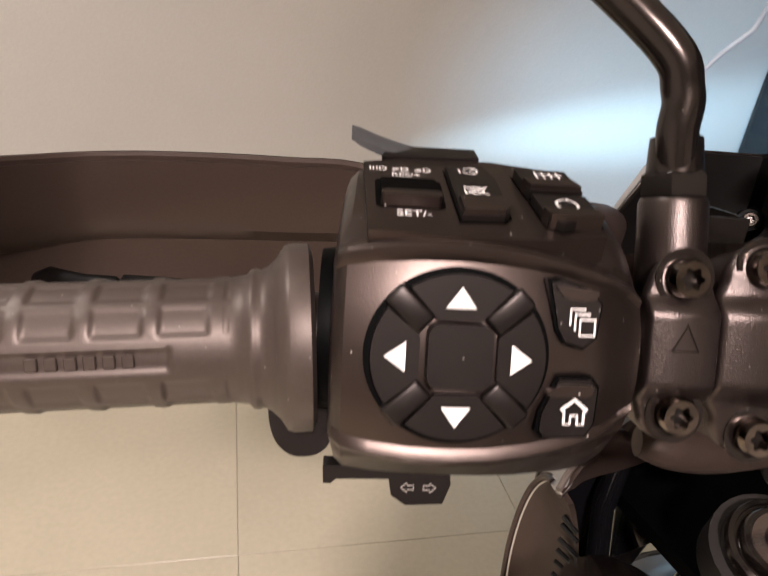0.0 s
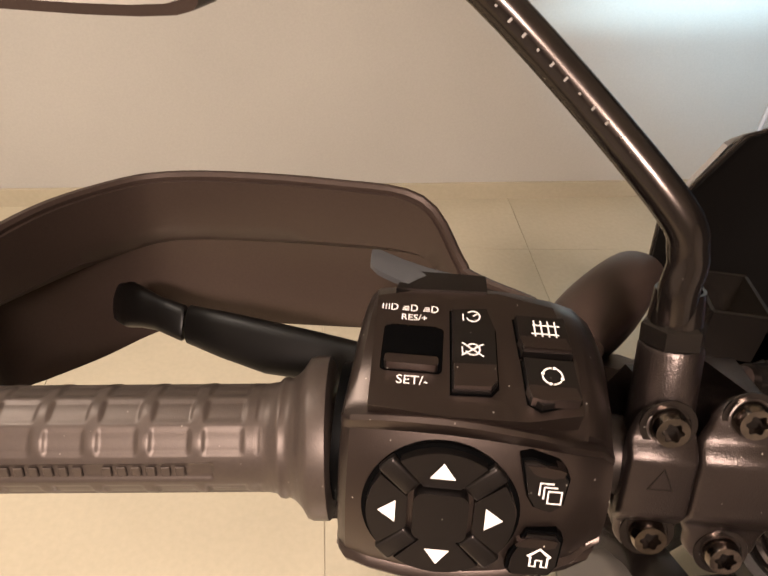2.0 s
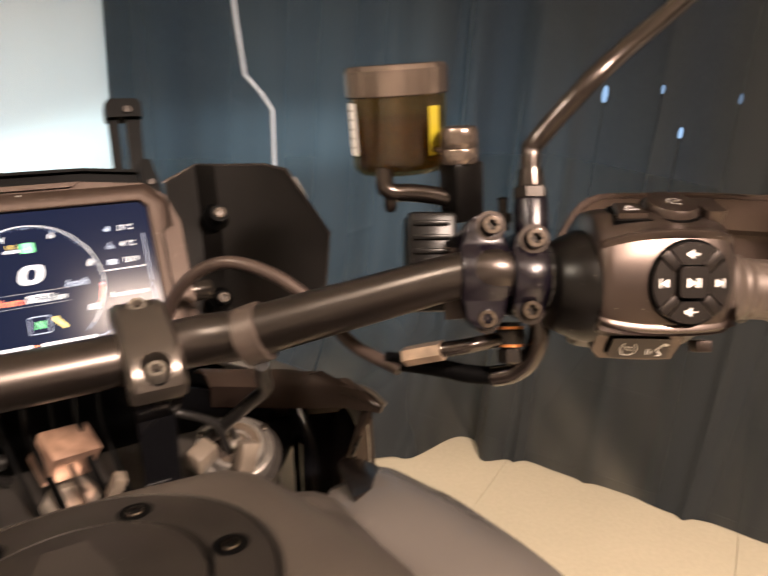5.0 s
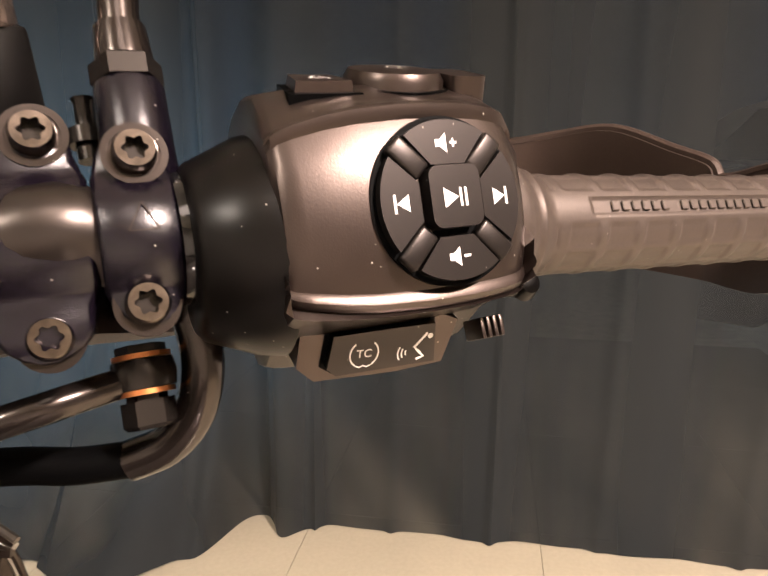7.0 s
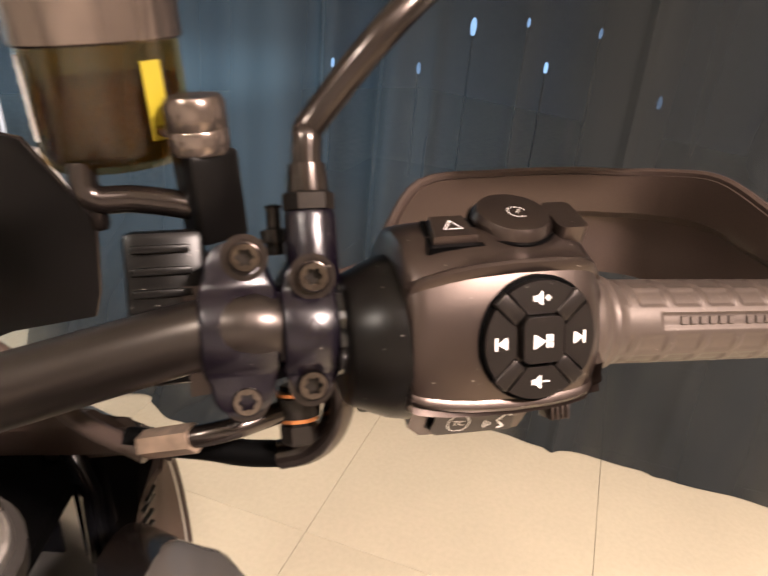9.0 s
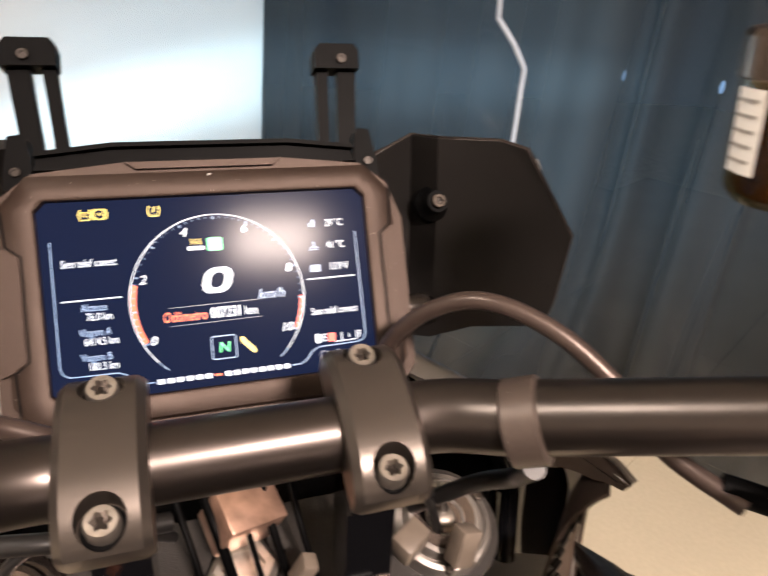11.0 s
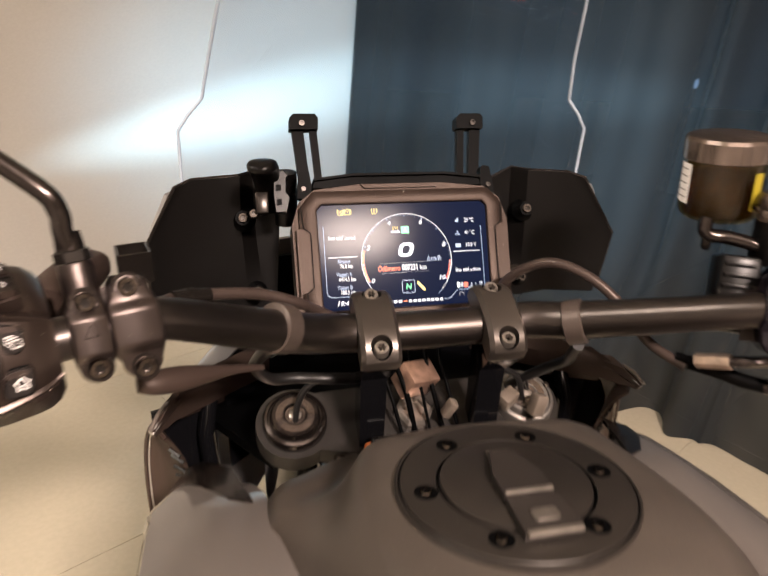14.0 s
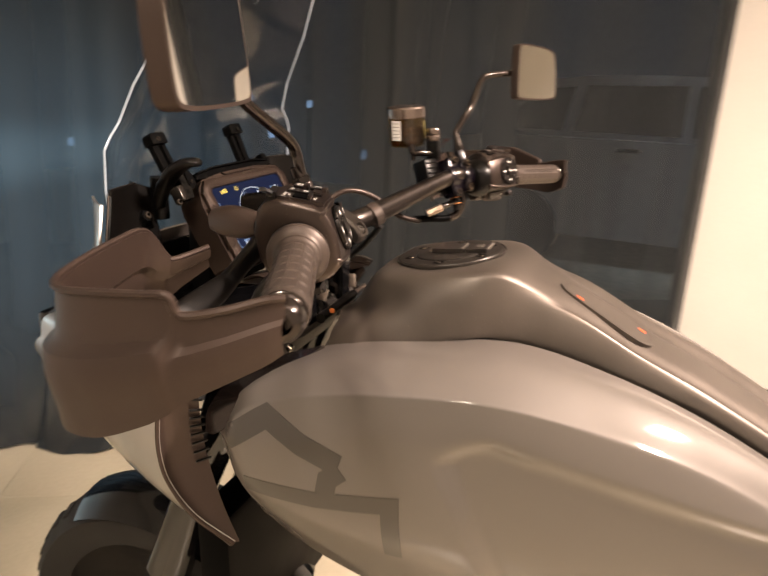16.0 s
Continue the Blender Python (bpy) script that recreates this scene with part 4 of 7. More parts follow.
def cluster(M, owner, cx, cy, rx, ry, z, icons):
    """Five-way pad: a near-black disc for the recess's shade, four petals, four diagonal bars and a middle key."""
    part("recess_shade", prism([(cx + (rx + 1.1) * math.cos(radians(a)), cy + (ry + 1.1) * math.sin(radians(a))) for a in range(0, 360, 8)], z - 4, z + 0.12), DARK, owner, m=M)
    part("recess_shade_rim", stripe([(cx + (rx + 1.0) * math.cos(radians(a)), cy + (ry + 1.0) * math.sin(radians(a))) for a in range(0, 360, 6)], 0.7, z + 0.35, True), DARK, owner, m=M)
    for k, icon in enumerate(icons):
        mid = 90 * k
        pts = []
        for a in range(-35, 36, 5):
            pts.append((rx * math.cos(radians(mid + a)), ry * math.sin(radians(mid + a))))
        half = 6.6
        inner = 7.6
        ends = [(inner, -4.2), (inner, 4.2)]
        c, s = math.cos(radians(mid)), math.sin(radians(mid))
        pts += [(c * inner * rx / 17 - s * w, s * inner * ry / 17 + c * w) for _, w in reversed(ends)]
        key = part("button", prism([(cx + x, cy + y) for x, y in pts], z, z + 2.6, 0.9, 3), BUTTON, owner, m=M)
        if icon is not None:
            part("icon", moved(icon(), Matrix.Translation((cx + c * 12.0 * rx / 17, cy + s * 12.0 * ry / 17, z + 2.68))), WHITE, owner, "white printed symbol", M)
    for a in (45, 135, 225, 315):
        part("spoke", moved(block(9.4 * rx / 17, 5.0, 2.6, 0.9, (0, 0, 0), 3), Matrix.Translation((cx, cy, z + 1.5)) @ Matrix.Rotation(math.atan2(ry * math.sin(radians(a)), rx * math.cos(radians(a))), 4, "Z") @ Matrix.Translation((13.4 * rx / 17, 0, 0))), BUTTON, owner, m=M)
    part("centre_button", prism(rounded(12.4 * rx / 17, 13.0 * ry / 17, 2.4, 5, cx, cy + 0.6), z, z + 4.6, 1.3, 3), BUTTON, owner, m=M)


def tri_icon(turn):
    def make():
        p = [(4.0, 0), (-0.2, 3.0), (-0.2, -3.0)]
        c, s = math.cos(radians(turn)), math.sin(radians(turn))
        return flat([((x - 1.6) * c - y * s, (x - 1.6) * s + y * c) for x, y in p])
    return make


cluster(LM @ Matrix.Translation((-0.2, 0.2, -3.8)), left, 0.1, 0.4, 17.2, 16.4, 1.6, [tri_icon(0), tri_icon(90), tri_icon(180), tri_icon(270)])
LK = LM @ Matrix.Translation((0, 0, -4.2))
page = [(17.6, 16.0), (20, 16.4), (26, 14.2), (27.8, 12), (27.2, 5.6), (24.8, 3.4), (21.2, 4.4), (19.6, 7)]
home = [(20.6, -3.2), (27.0, -3.2), (28.4, -5), (28.0, -12.0), (26.4, -14.6), (18.4, -15.0), (17.2, -13.6), (17.6, -10)]
for o, c in ((page, (24.0, 8.6)), (home, (23.6, -9.6))):
    ccx, ccy = sum(p[0] for p in o) / len(o), sum(p[1] for p in o) / len(o)
    # near-black sheet puts the gap's shade round the key
    part("recess_shade", prism([(ccx + (x - ccx) * 1.13, ccy + (y - ccy) * 1.10) for x, y in o], -4, 2.6), DARK, left, m=LK)
    part("button", prism(o, -2, 3.4, 1.2, 3), BUTTON, left, m=LK)
    topy = max(p[1] for p in o)
    # lip in the brighter FACE plastic: the light on the key's facet, put in
    part("lit_key_lip", prism([(ccx + (x - ccx) * 0.86, topy - 0.9 + (y - topy) * 0.22) for x, y in o], 0, 3.9, 0.9, 3), FACE, left, m=LK)
part("icon", join(stripe([(23.8, 5.8), (26.8, 5.8), (26.8, 9.0), (23.8, 9.0)], 0.5, 3.48, True), stripe([(22.8, 6.8), (22.8, 10.0), (25.8, 10.0)], 0.45, 3.48), stripe([(21.8, 7.8), (21.8, 11.0), (24.8, 11.0)], 0.45, 3.48)), WHITE, left, "white printed pages symbol", LK)
part("icon", join(stripe([(21.3, -9.4), (24, -7.2), (26.7, -9.4)], 0.7, 3.48), stripe([(22.0, -9.4), (22.0, -12.2), (23.3, -12.2), (23.3, -10.4), (24.7, -10.4), (24.7, -12.2), (26.0, -12.2), (26.0, -9.4)], 0.55, 3.5)), WHITE, left, "white printed house symbol", LK)

# top of the left housing: rocker, cruise key, heat and mode keys, flash lever
LT = xyz(on(FL, 0, 22, -2), FL.to_3x3() @ Vector((1, 0, 0)), FL.to_3x3() @ Vector((0, 0.887, 0.46))) @ MM
TOPZ = 0.9
part("top_plate", prism([(-18.5, 4), (-19.5, 38), (-8, 41), (12, 41.5), (26, 38), (30.5, 20), (30.5, 6), (18, 3), (0, 2.5)], -6, TOPZ, 3.0, 4), FACE, left, "satin black top plate", LT)
# flat near-black sheets on the plate stand for shade round each key
part("recess_shade", flat(rounded(15.0, 14.2, 1.2, 3, -9.4, 21.0), TOPZ + 0.1), DARK, left, m=LT)
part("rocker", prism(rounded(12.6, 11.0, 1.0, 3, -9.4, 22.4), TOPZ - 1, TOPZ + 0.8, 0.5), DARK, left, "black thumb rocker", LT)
# lips of the top keys take FACE, lighter, as their lit facets
part("lit_key_lip", prism(rounded(12.8, 2.6, 0.8, 3, -9.4, 15.6), TOPZ - 1, TOPZ + 3.0, 1.2, 3), FACE, left, m=LT)
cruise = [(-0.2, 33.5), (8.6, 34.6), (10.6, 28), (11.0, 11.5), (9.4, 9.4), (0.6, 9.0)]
part("recess_shade", flat([(5.3 + (x - 5.3) * 1.10, 21.5 + (y - 21.5) * 1.06) for x, y in cruise], TOPZ + 0.1), DARK, left, m=LT)
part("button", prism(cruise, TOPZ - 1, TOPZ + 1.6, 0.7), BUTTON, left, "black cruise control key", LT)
part("lit_key_lip", prism([(0.7, 15.5), (10.6, 16.0), (10.8, 11.6), (9.4, 9.6), (0.9, 9.2)], TOPZ, TOPZ + 3.0, 1.4, 3), FACE, left, m=LT)
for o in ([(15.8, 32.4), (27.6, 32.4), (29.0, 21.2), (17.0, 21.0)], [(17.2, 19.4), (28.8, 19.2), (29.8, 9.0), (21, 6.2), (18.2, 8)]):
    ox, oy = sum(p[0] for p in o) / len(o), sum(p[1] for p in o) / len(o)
    part("recess_shade", flat([(ox + (x - ox) * 1.10, oy + (y - oy) * 1.10) for x, y in o], TOPZ + 0.1), DARK, left, m=LT)
    lowy = min(p[1] for p in o)
    part("button", prism(o, TOPZ - 1, TOPZ + 2.4, 0.9, 3), BUTTON, left, m=LT)
    part("lit_key_lip", prism([(ox + (x - ox) * 0.94, lowy + 0.6 + (y - lowy) * 0.30) for x, y in o], TOPZ, TOPZ + 3.6, 1.3, 3), FACE, left, m=LT)


def say_on(M, owner, text, x, y, size, z, mat=WHITE, spread=1.0, turn=0):
    part("writing", moved(words(text, size, spread, 0, "CENTER", 0.01), Matrix.Translation((x, y, z)) @ Matrix.Rotation(radians(turn), 4, "Z")), mat, owner, "white printed lettering", M)


say_on(LT, left, "RES/+", -9.6, 31.0, 2.8, TOPZ + 0.08)
say_on(LT, left, "SET/-", -8.9, 11.6, 3.5, TOPZ + 0.08)
for k, x in enumerate((-16.0, -10.9, -5.6)):
    part("icon", join(stripe(arc(x + 0.9, 34.3, 1.0, -90, 90, 8), 0.35, TOPZ + 0.08), stripe([(x + 0.9, 35.3), (x + 0.4, 35.3), (x + 0.4, 33.3), (x + 0.9, 33.3)], 0.35, TOPZ + 0.08), *[stripe([(x - 1.9 + 0.12 * k * j, 33.5 + 0.55 * j), (x - 0.2, 33.5 + 0.55 * j)] if k else [(x - 1.9 + 0.8 * j, 33.3), (x - 1.9 + 0.8 * j, 35.2)], 0.3, TOPZ + 0.08) for j in range(3)]), WHITE, left, "white printed headlamp symbol", LT)
for y, cross in ((31.6, False), (21.0, True)):
    z = TOPZ + 1.68
    lines = [stripe(arc(5.2, y, 1.7, 200, 500, 16), 0.4, z), stripe([(5.2, y), (6.2, y + 0.9)], 0.4, z), stripe([(2.8, y - 1.6), (2.6, y + 0.6)], 0.35, z)]
    if cross:
        lines += [stripe([(2.6, y + 1.9), (7.8, y - 1.9)], 0.4, z), stripe([(7.8, y + 1.9), (2.6, y - 1.9)], 0.4, z)]
    part("icon", join(*lines), WHITE, left, "white printed cruise symbol", LT)
part("icon", join(stripe([(19.4, 26.9), (26.2, 26.9)], 0.4, TOPZ + 2.5), stripe([(19.8, 29.6), (26.4, 29.6)], 0.4, TOPZ + 2.5), *[stripe([(20.4 + 1.7 * k, 25.6), (20.1 + 1.7 * k, 31.0)], 0.4, TOPZ + 2.51) for k in range(4)]), WHITE, left, "white printed heated grip symbol", LT)
part("icon", join(*[stripe(arc(23.6, 14.4, 2.3, a, a + 62, 8), 0.4, TOPZ + 2.5) for a in (0, 90, 180, 270)], *[flat(arc(23.6 + 2.3 * math.cos(radians(a)), 14.4 + 2.3 * math.sin(radians(a)), 0.45, 0, 315, 7), TOPZ + 2.52) for a in (75, 165, 255, 345)]), WHITE, left, "white printed riding mode symbol", LT)
lever_rows = []
for k in range(15):
    f = k / 14
    x = 8 - 30.5 * f
    lift = 0.2 + 5.0 * max(0.0, (f - 0.25) / 0.75) ** 1.8
    near, far = 40.6 + 3.6 * f * f, 47.4 + 4.6 * f
    if k == 14:
        near, far = near + 1.2, far - 1.2
    thick = 2.6 - 0.8 * f
    lever_rows.append([(x, near, lift - thick), (x, near, lift), (x, (near + far) / 2, lift + 0.9), (x, far, lift), (x, far, lift - thick)])
part("flash_lever", bev(loft(lever_rows), 0.5, 2, 40), material("blue_grey_lever_plastic", (0.050, 0.052, 0.056), 0.34, spec=0.6), left, "blue-grey curled headlamp flash lever", LT)
part("lever_base", prism([(-15, 40.2), (9, 41.2), (8.6, 47), (-13, 47)], -2, 1.8, 0.8), BUTTON, left, m=LT)

# underside of the left housing: turn signal switch and its neighbour, horn key
part("signal_switch", moved(prism([(-10.5, 6), (-10.5, 0), (-9.1, -8.1), (-5.4, -10.6), (3.8, -10.1), (5.6, -5.2), (5.2, 0), (5.2, 6)], -5, 3, 1.4, 2), Matrix.Translation((0, -32.8, -33))), BUTTON, left, "black turn signal switch", LM)
for s in (1, -1):
    part("icon", moved(stripe([(0.6, 0.55), (2.2, 0.55), (2.2, 1.2), (3.8, 0), (2.2, -1.2), (2.2, -0.55), (0.6, -0.55)], 0.3, 0, True), Matrix.Translation((-2.4 + s * 0.6, -38.8, -29.9)) @ Matrix.Diagonal((s, 1, 1, 1))), GREY, left, "grey arrow outline", LM)
part("lever_tab", prism([(-26.1, -32.8), (-25.9, -37.3), (-24.0, -37.3), (-22.8, -36.2), (-9, -35.9), (-9, -32.8)], -3, 3, 0.5), BUTTON, left, m=LM @ Matrix.Translation((0, 0, -31)))
part("horn_tab", prism(smooth_closed([(-40.4, -15), (-40.6, -24.5), (-38.6, -31), (-34.2, -34.6), (-27.7, -34.0), (-24, -30), (-24, -15)], 4), -4, 4, 1.6, 3), BUTTON, left, "black rounded tab below the grip", LM @ Matrix.Translation((0, 0, -41)))
for y, z in ((14, -24), (4, -16.5), (-12, -20), (8, -18)):
    part("switch_ring_stud", moved(lathe([(1.5, -1), (1.5, 2.0), (0, 2.4)], 10), Matrix.Translation((-26.6, y, z - 3))), STEEL, left, m=LM)
part("gap_ring", moved(lathe([(12, -2.6), (19.0, -2.6), (19.4, 0), (19.0, 2.6), (12, 2.6)], 36), Matrix.Translation((-25.6, 0, -33)) @ pose(0, 0, 0, 0, 90, 0)), DARK, left, m=LM)


def clamp_piece(M, x0, x1, cy, cz, up, down, name="clamp", label="", mat=CAST):
    """A clamp round the bar: a barrel with rounded, narrower ears above and below."""
    mid, full = (x0 + x1) / 2, (x1 - x0) / 2

    def half(y):
        reach = up if y > 0 else down
        ear = min(full * 0.86, 9.6)
        a = abs(y)
        f = max(0.0, min(1.0, (a - 11.5) / 5.0))
        h = full + (ear - full) * f * f * (3 - 2 * f)
        over = (a - (reach - ear * 0.85)) / (ear * 0.85)
        return h * math.sqrt(max(0.03, 1 - over * over)) if over > 0 else h

    def front(y):
        circle = math.sqrt(max(0.0, 16.8 ** 2 - y * y))
        circle = min(circle, 14.6) if mat is CAST else circle
        return max(circle, 11.2 - 0.6 * max(0.0, abs(y) - 16) / 8)

    ys = span(-down, up, 44)
    rows = []
    for s, drop in ((-1.0, 2.2), (-0.96, 0.7), (-0.86, 0.0), (0.86, 0.0), (0.96, 0.7), (1.0, 2.2)):
        ring = [(mid + s * half(y), cy + y, cz + front(y) - drop) for y in ys]
        ring += [(mid + s * half(y), cy + y, cz - 15) for y in reversed(ys[::6])]
        rows.append(ring)
    return part(name, loft(rows), mat, bike, label, M, 50)


def post_and_nut(M, owner, x, y0, z, lean=0.0, mat=CAST):
    """The mirror's threaded post: tube, hexagon nut, collar."""
    T = Matrix.Translation((x, y0, z)) @ Matrix.Rotation(radians(lean), 4, "Z") @ pose(0, 0, 0, -90, 0, 0)
    part("mirror_post", moved(lathe([(8.8, -14), (8.2, 0), (8.0, 15), (7.4, 16.2), (5, 16.2)], 32), T), mat, owner, "black mirror post", M)
    part("nut", moved(lathe([(6.5, 15.8), (8.2, 16.6), (8.2, 21.4), (6.8, 22.4)], 6), T), NUT, owner, "hexagon nut", M)
    part("collar", moved(lathe([(6.6, 22), (6.6, 23), (6.0, 30.5), (5.2, 30.5), (5.2, 24)], 28), T), STALK, owner, m=M)


# left clamps
lc1 = clamp_piece(LM, 46.5, 64.0, 0, -33, 21.5, 22.5, "mirror_clamp", "black cast mirror clamp on the bar")
lc2 = clamp_piece(LM, 64.4, 88.0, 0, -34, 25.5, 26.0, "lever_perch", "black cast clutch lever perch")
for x, y, z, own in ((55.5, 16.6, -23.0, lc1), (55.8, -15.4, -22.5, lc1), (75.3, 19.9, -24.5, lc2), (76.5, -20.6, -24.0, lc2)):
    part("counterbore", moved(lathe([(7.0, 0), (7.0, 0.5), (5.4, 0.5), (5.2, -1)], 28), Matrix.Translation((x, y, z + 1.0))), STALK, own, m=LM)
    bolt(LM @ Matrix.Translation((x, y, z)) @ Matrix.Scale(1000, 4), 4.7, 5.0, own)
part("arrow_mark", stripe([(52.4, 0), (58.6, 0), (55.6, 6.0)], 0.7, -18.25, True), STALK, lc1, "engraved triangle", LM)
post_and_nut(LM, lc1, 56.4, 19.0, -31, 2.5)
part("perch_arm", loft([[(72 + dx, 4 + dy * 1.0, -40 - 0) for dx, dy in ((-8, -14), (12, -14), (12, 16), (-8, 16))], [(62 + dx, 2 + dy * 0.8, -62) for dx, dy in ((-10, -13), (10, -13), (10, 13), (-10, 13))], [(50 + dx, 0 + dy * 0.7, -82) for dx, dy in ((-10, -12), (10, -12), (10, 12), (-10, 12))]]), CAST, lc2, m=LM)
part("pivot_bolt", moved(lathe([(7.5, -14), (7.5, 13), (6.5, 15), (0, 15)], 24), Matrix.Translation((38, 2, -72)) @ pose(0, 0, 0, -90, 0, 0)), STEEL, lc2, "steel lever pivot bolt", LM)
rows = []
for k in range(9):
    f = k / 8
    c = Vector((-0.236 + 0.014 * f, -0.044 + 0.056 * f, 1.150 - 0.004 * f))
    w, h = 0.008 + 0.005 * math.sin(math.pi * min(1, 0.25 + f * 0.6)), 0.009 * math.sin(math.pi * (0.12 + 0.68 * f)) + 0.003
    rows.append([c + Vector((w * math.cos(radians(a)), 0, h * math.sin(radians(a)) - (0.004 if a > 180 else 0))) for a in range(0, 360, 20)])
part("lever_cover", loft(rows), GUARD, lc2, "brown-black rounded lever cover", sharp=60)
corner = Vector((-0.198, -0.030, 1.1675))
away, over = Vector((-0.006, 0.026, -0.005)), Vector((0.015, 0.004, 0.0))
walls = []
for p, q in ((corner, corner + away), (corner + away, corner + away + over), (corner + away + over, corner + over), (corner + over, corner)):
    drop = Vector((0, 0, -0.018))
    t = (q - p).normalized() * 0.0006
    n = (q - p).cross(drop).normalized() * 0.0012
    walls.append(loft([[p - t, q + t, q + t + n, p - t + n], [p - t + drop, q + t + drop, q + t + n + drop, p - t + n + drop]]))
part("sensor_bracket", join(*walls), NUT, lc2, "grey open-topped sensor bracket", sharp=30)
BLADE_TIP = ((-146, -10, -137, 4, 3), (-143, -9, -135, 8.5, 6), (-136, -8, -131, 10.2, 7.4), (-128, -7, -126, 8.6, 6.2), (-118, -6, -119, 7.2, 4.8), (-104, -5.5, -110, 7.4, 4.6), (-102.8, -5.2, -109.4, 6.4, 3.6))
BLADE_LEVER = ((-101.6, -5.1, -108.6, 6.6, 3.6), (-100.4, -5, -108, 7.8, 4.6), (-85, -6, -103, 9.2, 5), (-66, -7.5, -98, 10.2, 5.6), (-45, -8, -94.5, 9.2, 6), (-28, -8, -92, 7.5, 6.5), (-5, -5, -87, 7, 7), (20, -1, -80, 8, 8), (40, 2, -74, 9, 8))


def lever_skin(rows):
    wide, thin = Vector((0, 0.92, -0.39)), Vector((0, 0.39, 0.92))
    rings = []
    for x, y, z, w, t in rows:
        rings.append([Vector((x, y, z)) + wide * (w * math.copysign(abs(math.cos(a)) ** 0.75, math.cos(a))) + thin * (t * math.copysign(abs(math.sin(a)) ** 0.75, math.sin(a))) for a in (2 * math.pi * k / 20 for k in range(20))])
    return loft(rings)


lever = part("clutch_lever", lever_skin(BLADE_LEVER), WING, lc2, "black flat-bladed clutch lever", LM, 60)
part("lever_tip", lever_skin(BLADE_TIP), WING, lc2, "black folding tip of the clutch lever with a knobbed end", LM, 60)

# --- right housing
rprof = [(-19.0, -2.8), (-14, -1.4), (-8, -0.4), (0, 0), (8, -0.4), (14, -1.4), (19.0, -2.8), (20.4, -2.1), (22.0, -1.9), (23.0, -2.7), (23.4, -4.2), (25.6, -7), (30.5, -13), (35, -24), (35.5, -36), (30, -50), (14, -62), (0, -65), (-18, -62), (-29, -54), (-30, -44), (-24.0, -30), (-22.6, -18), (-23.4, -10), (-23.2, -4.4), (-22.6, -2.8), (-21.6, -2.0), (-20.2, -2.2)]
RM = FR @ MM
rings = []
for x, k, kf in ((-39.6, 0.88, 0.72), (-38.6, 0.955, 0.77), (-37.0, 0.985, 0.81), (-34, 1.0, 0.85), (-27, 1.02, 0.92), (-20, 1.03, 0.965), (-8, 1.04, 1.0), (4, 1.035, 1.0), (12, 1.02, 0.985), (17, 1.0, 0.96), (20, 0.975, 0.92), (22, 0.92, 0.85), (23, 0.84, 0.76)):
    ring = [(x - 1.2 * (y / 22) ** 2 if x > 10 else x, y, z) for x, y, z in ring_scaled(rprof, x, k, 0, -33, kf)]
    rings.append([(x, y, z + (crown(x, -6, 36, 1.0) - 4.6 + 0.13 * y if z > -6 else 0)) for x, y, z in ring])
right = part("switch_housing", loft(rings), FACE, bike, "black plastic right switch housing, rosy lamp sheen in its tint", RM, 32)
neck = [[(x, 29 * r * math.cos(radians(a)), -33 + 29 * r * math.sin(radians(a))) for a in range(0, 360, 10)] for x, r in ((-55, 0.66), (-53.6, 0.72), (-42, 0.90), (-36, 0.94))]
part("housing_neck", loft(neck), BODY, right, "satin black neck", RM, 40)


def speaker(sign_text):
    def make():
        body = [flat([(-2.6, -0.8), (-1.4, -0.8), (0.2, -2.2), (0.2, 2.2), (-1.4, 0.8), (-2.6, 0.8)])]
        body.append(stripe([(1.0, 0), (2.8, 0)], 0.5))
        if sign_text == "+":
            body.append(stripe([(1.9, -0.9), (1.9, 0.9)], 0.5))
        return join(*body)
    return make


def skip(s):
    def make():
        return join(flat([(s * 1.4, 0), (-s * 1.6, 1.9), (-s * 1.6, -1.9)]), stripe([(s * 1.8, -2.0), (s * 1.8, 2.0)], 0.6))
    return make


RK = RM @ Matrix.Translation((0.4, -0.8, -4.4)) @ Matrix.Rotation(radians(7.5), 4, "X")
cluster(RK, right, -2.0, 0.5, 17.4, 17.8, 1.5, [skip(1), speaker("+"), skip(-1), speaker("-")])
part("icon", join(flat([(0.0, 0.8), (-3.6, 3.0), (-3.6, -1.4)]), stripe([(0.6, -1.2), (0.6, 2.8)], 0.6), stripe([(1.9, -1.2), (1.9, 2.8)], 0.6)), WHITE, right, "white printed play and pause symbol", RK @ Matrix.Translation((-1.6, 0, 6.2)))
RU = xyz(on(FR, 1.4, -24.9, -27.0), FR.to_3x3() @ Vector((1, TILT_R, 0)), FR.to_3x3() @ Vector((0, -0.58, 0.815))) @ MM @ Matrix.Diagonal((0.93, 0.96, 1, 1))
part("low_panel", prism([(-37.5, 0), (-30, 2), (0, 3), (8, 0), (5, -13), (-10, -14.5), (-33, -14.5), (-38, -10)], -10, 0.8, 1.4, 2), FACE, right, m=RU)
# near-black sheet for the shade round the rocker
part("recess_shade", flat([(-31, 0.5), (0.4, 1.6), (2, -11.5), (-28, -12.8), (-32, -10)], 0.92), DARK, right, m=RU)
part("rocker", prism([(-29.5, -0.2), (-14, 0.6), (-0.6, 1.0), (0.8, -10.6), (-14, -11.2), (-28, -11.8), (-30.6, -9.5)], 0, 3.4, 1.1, 3), BUTTON, right, "black traction control rocker", RU)
say_on(RU, right, "TC", -20.6, -6.0, 3.4, 3.48)
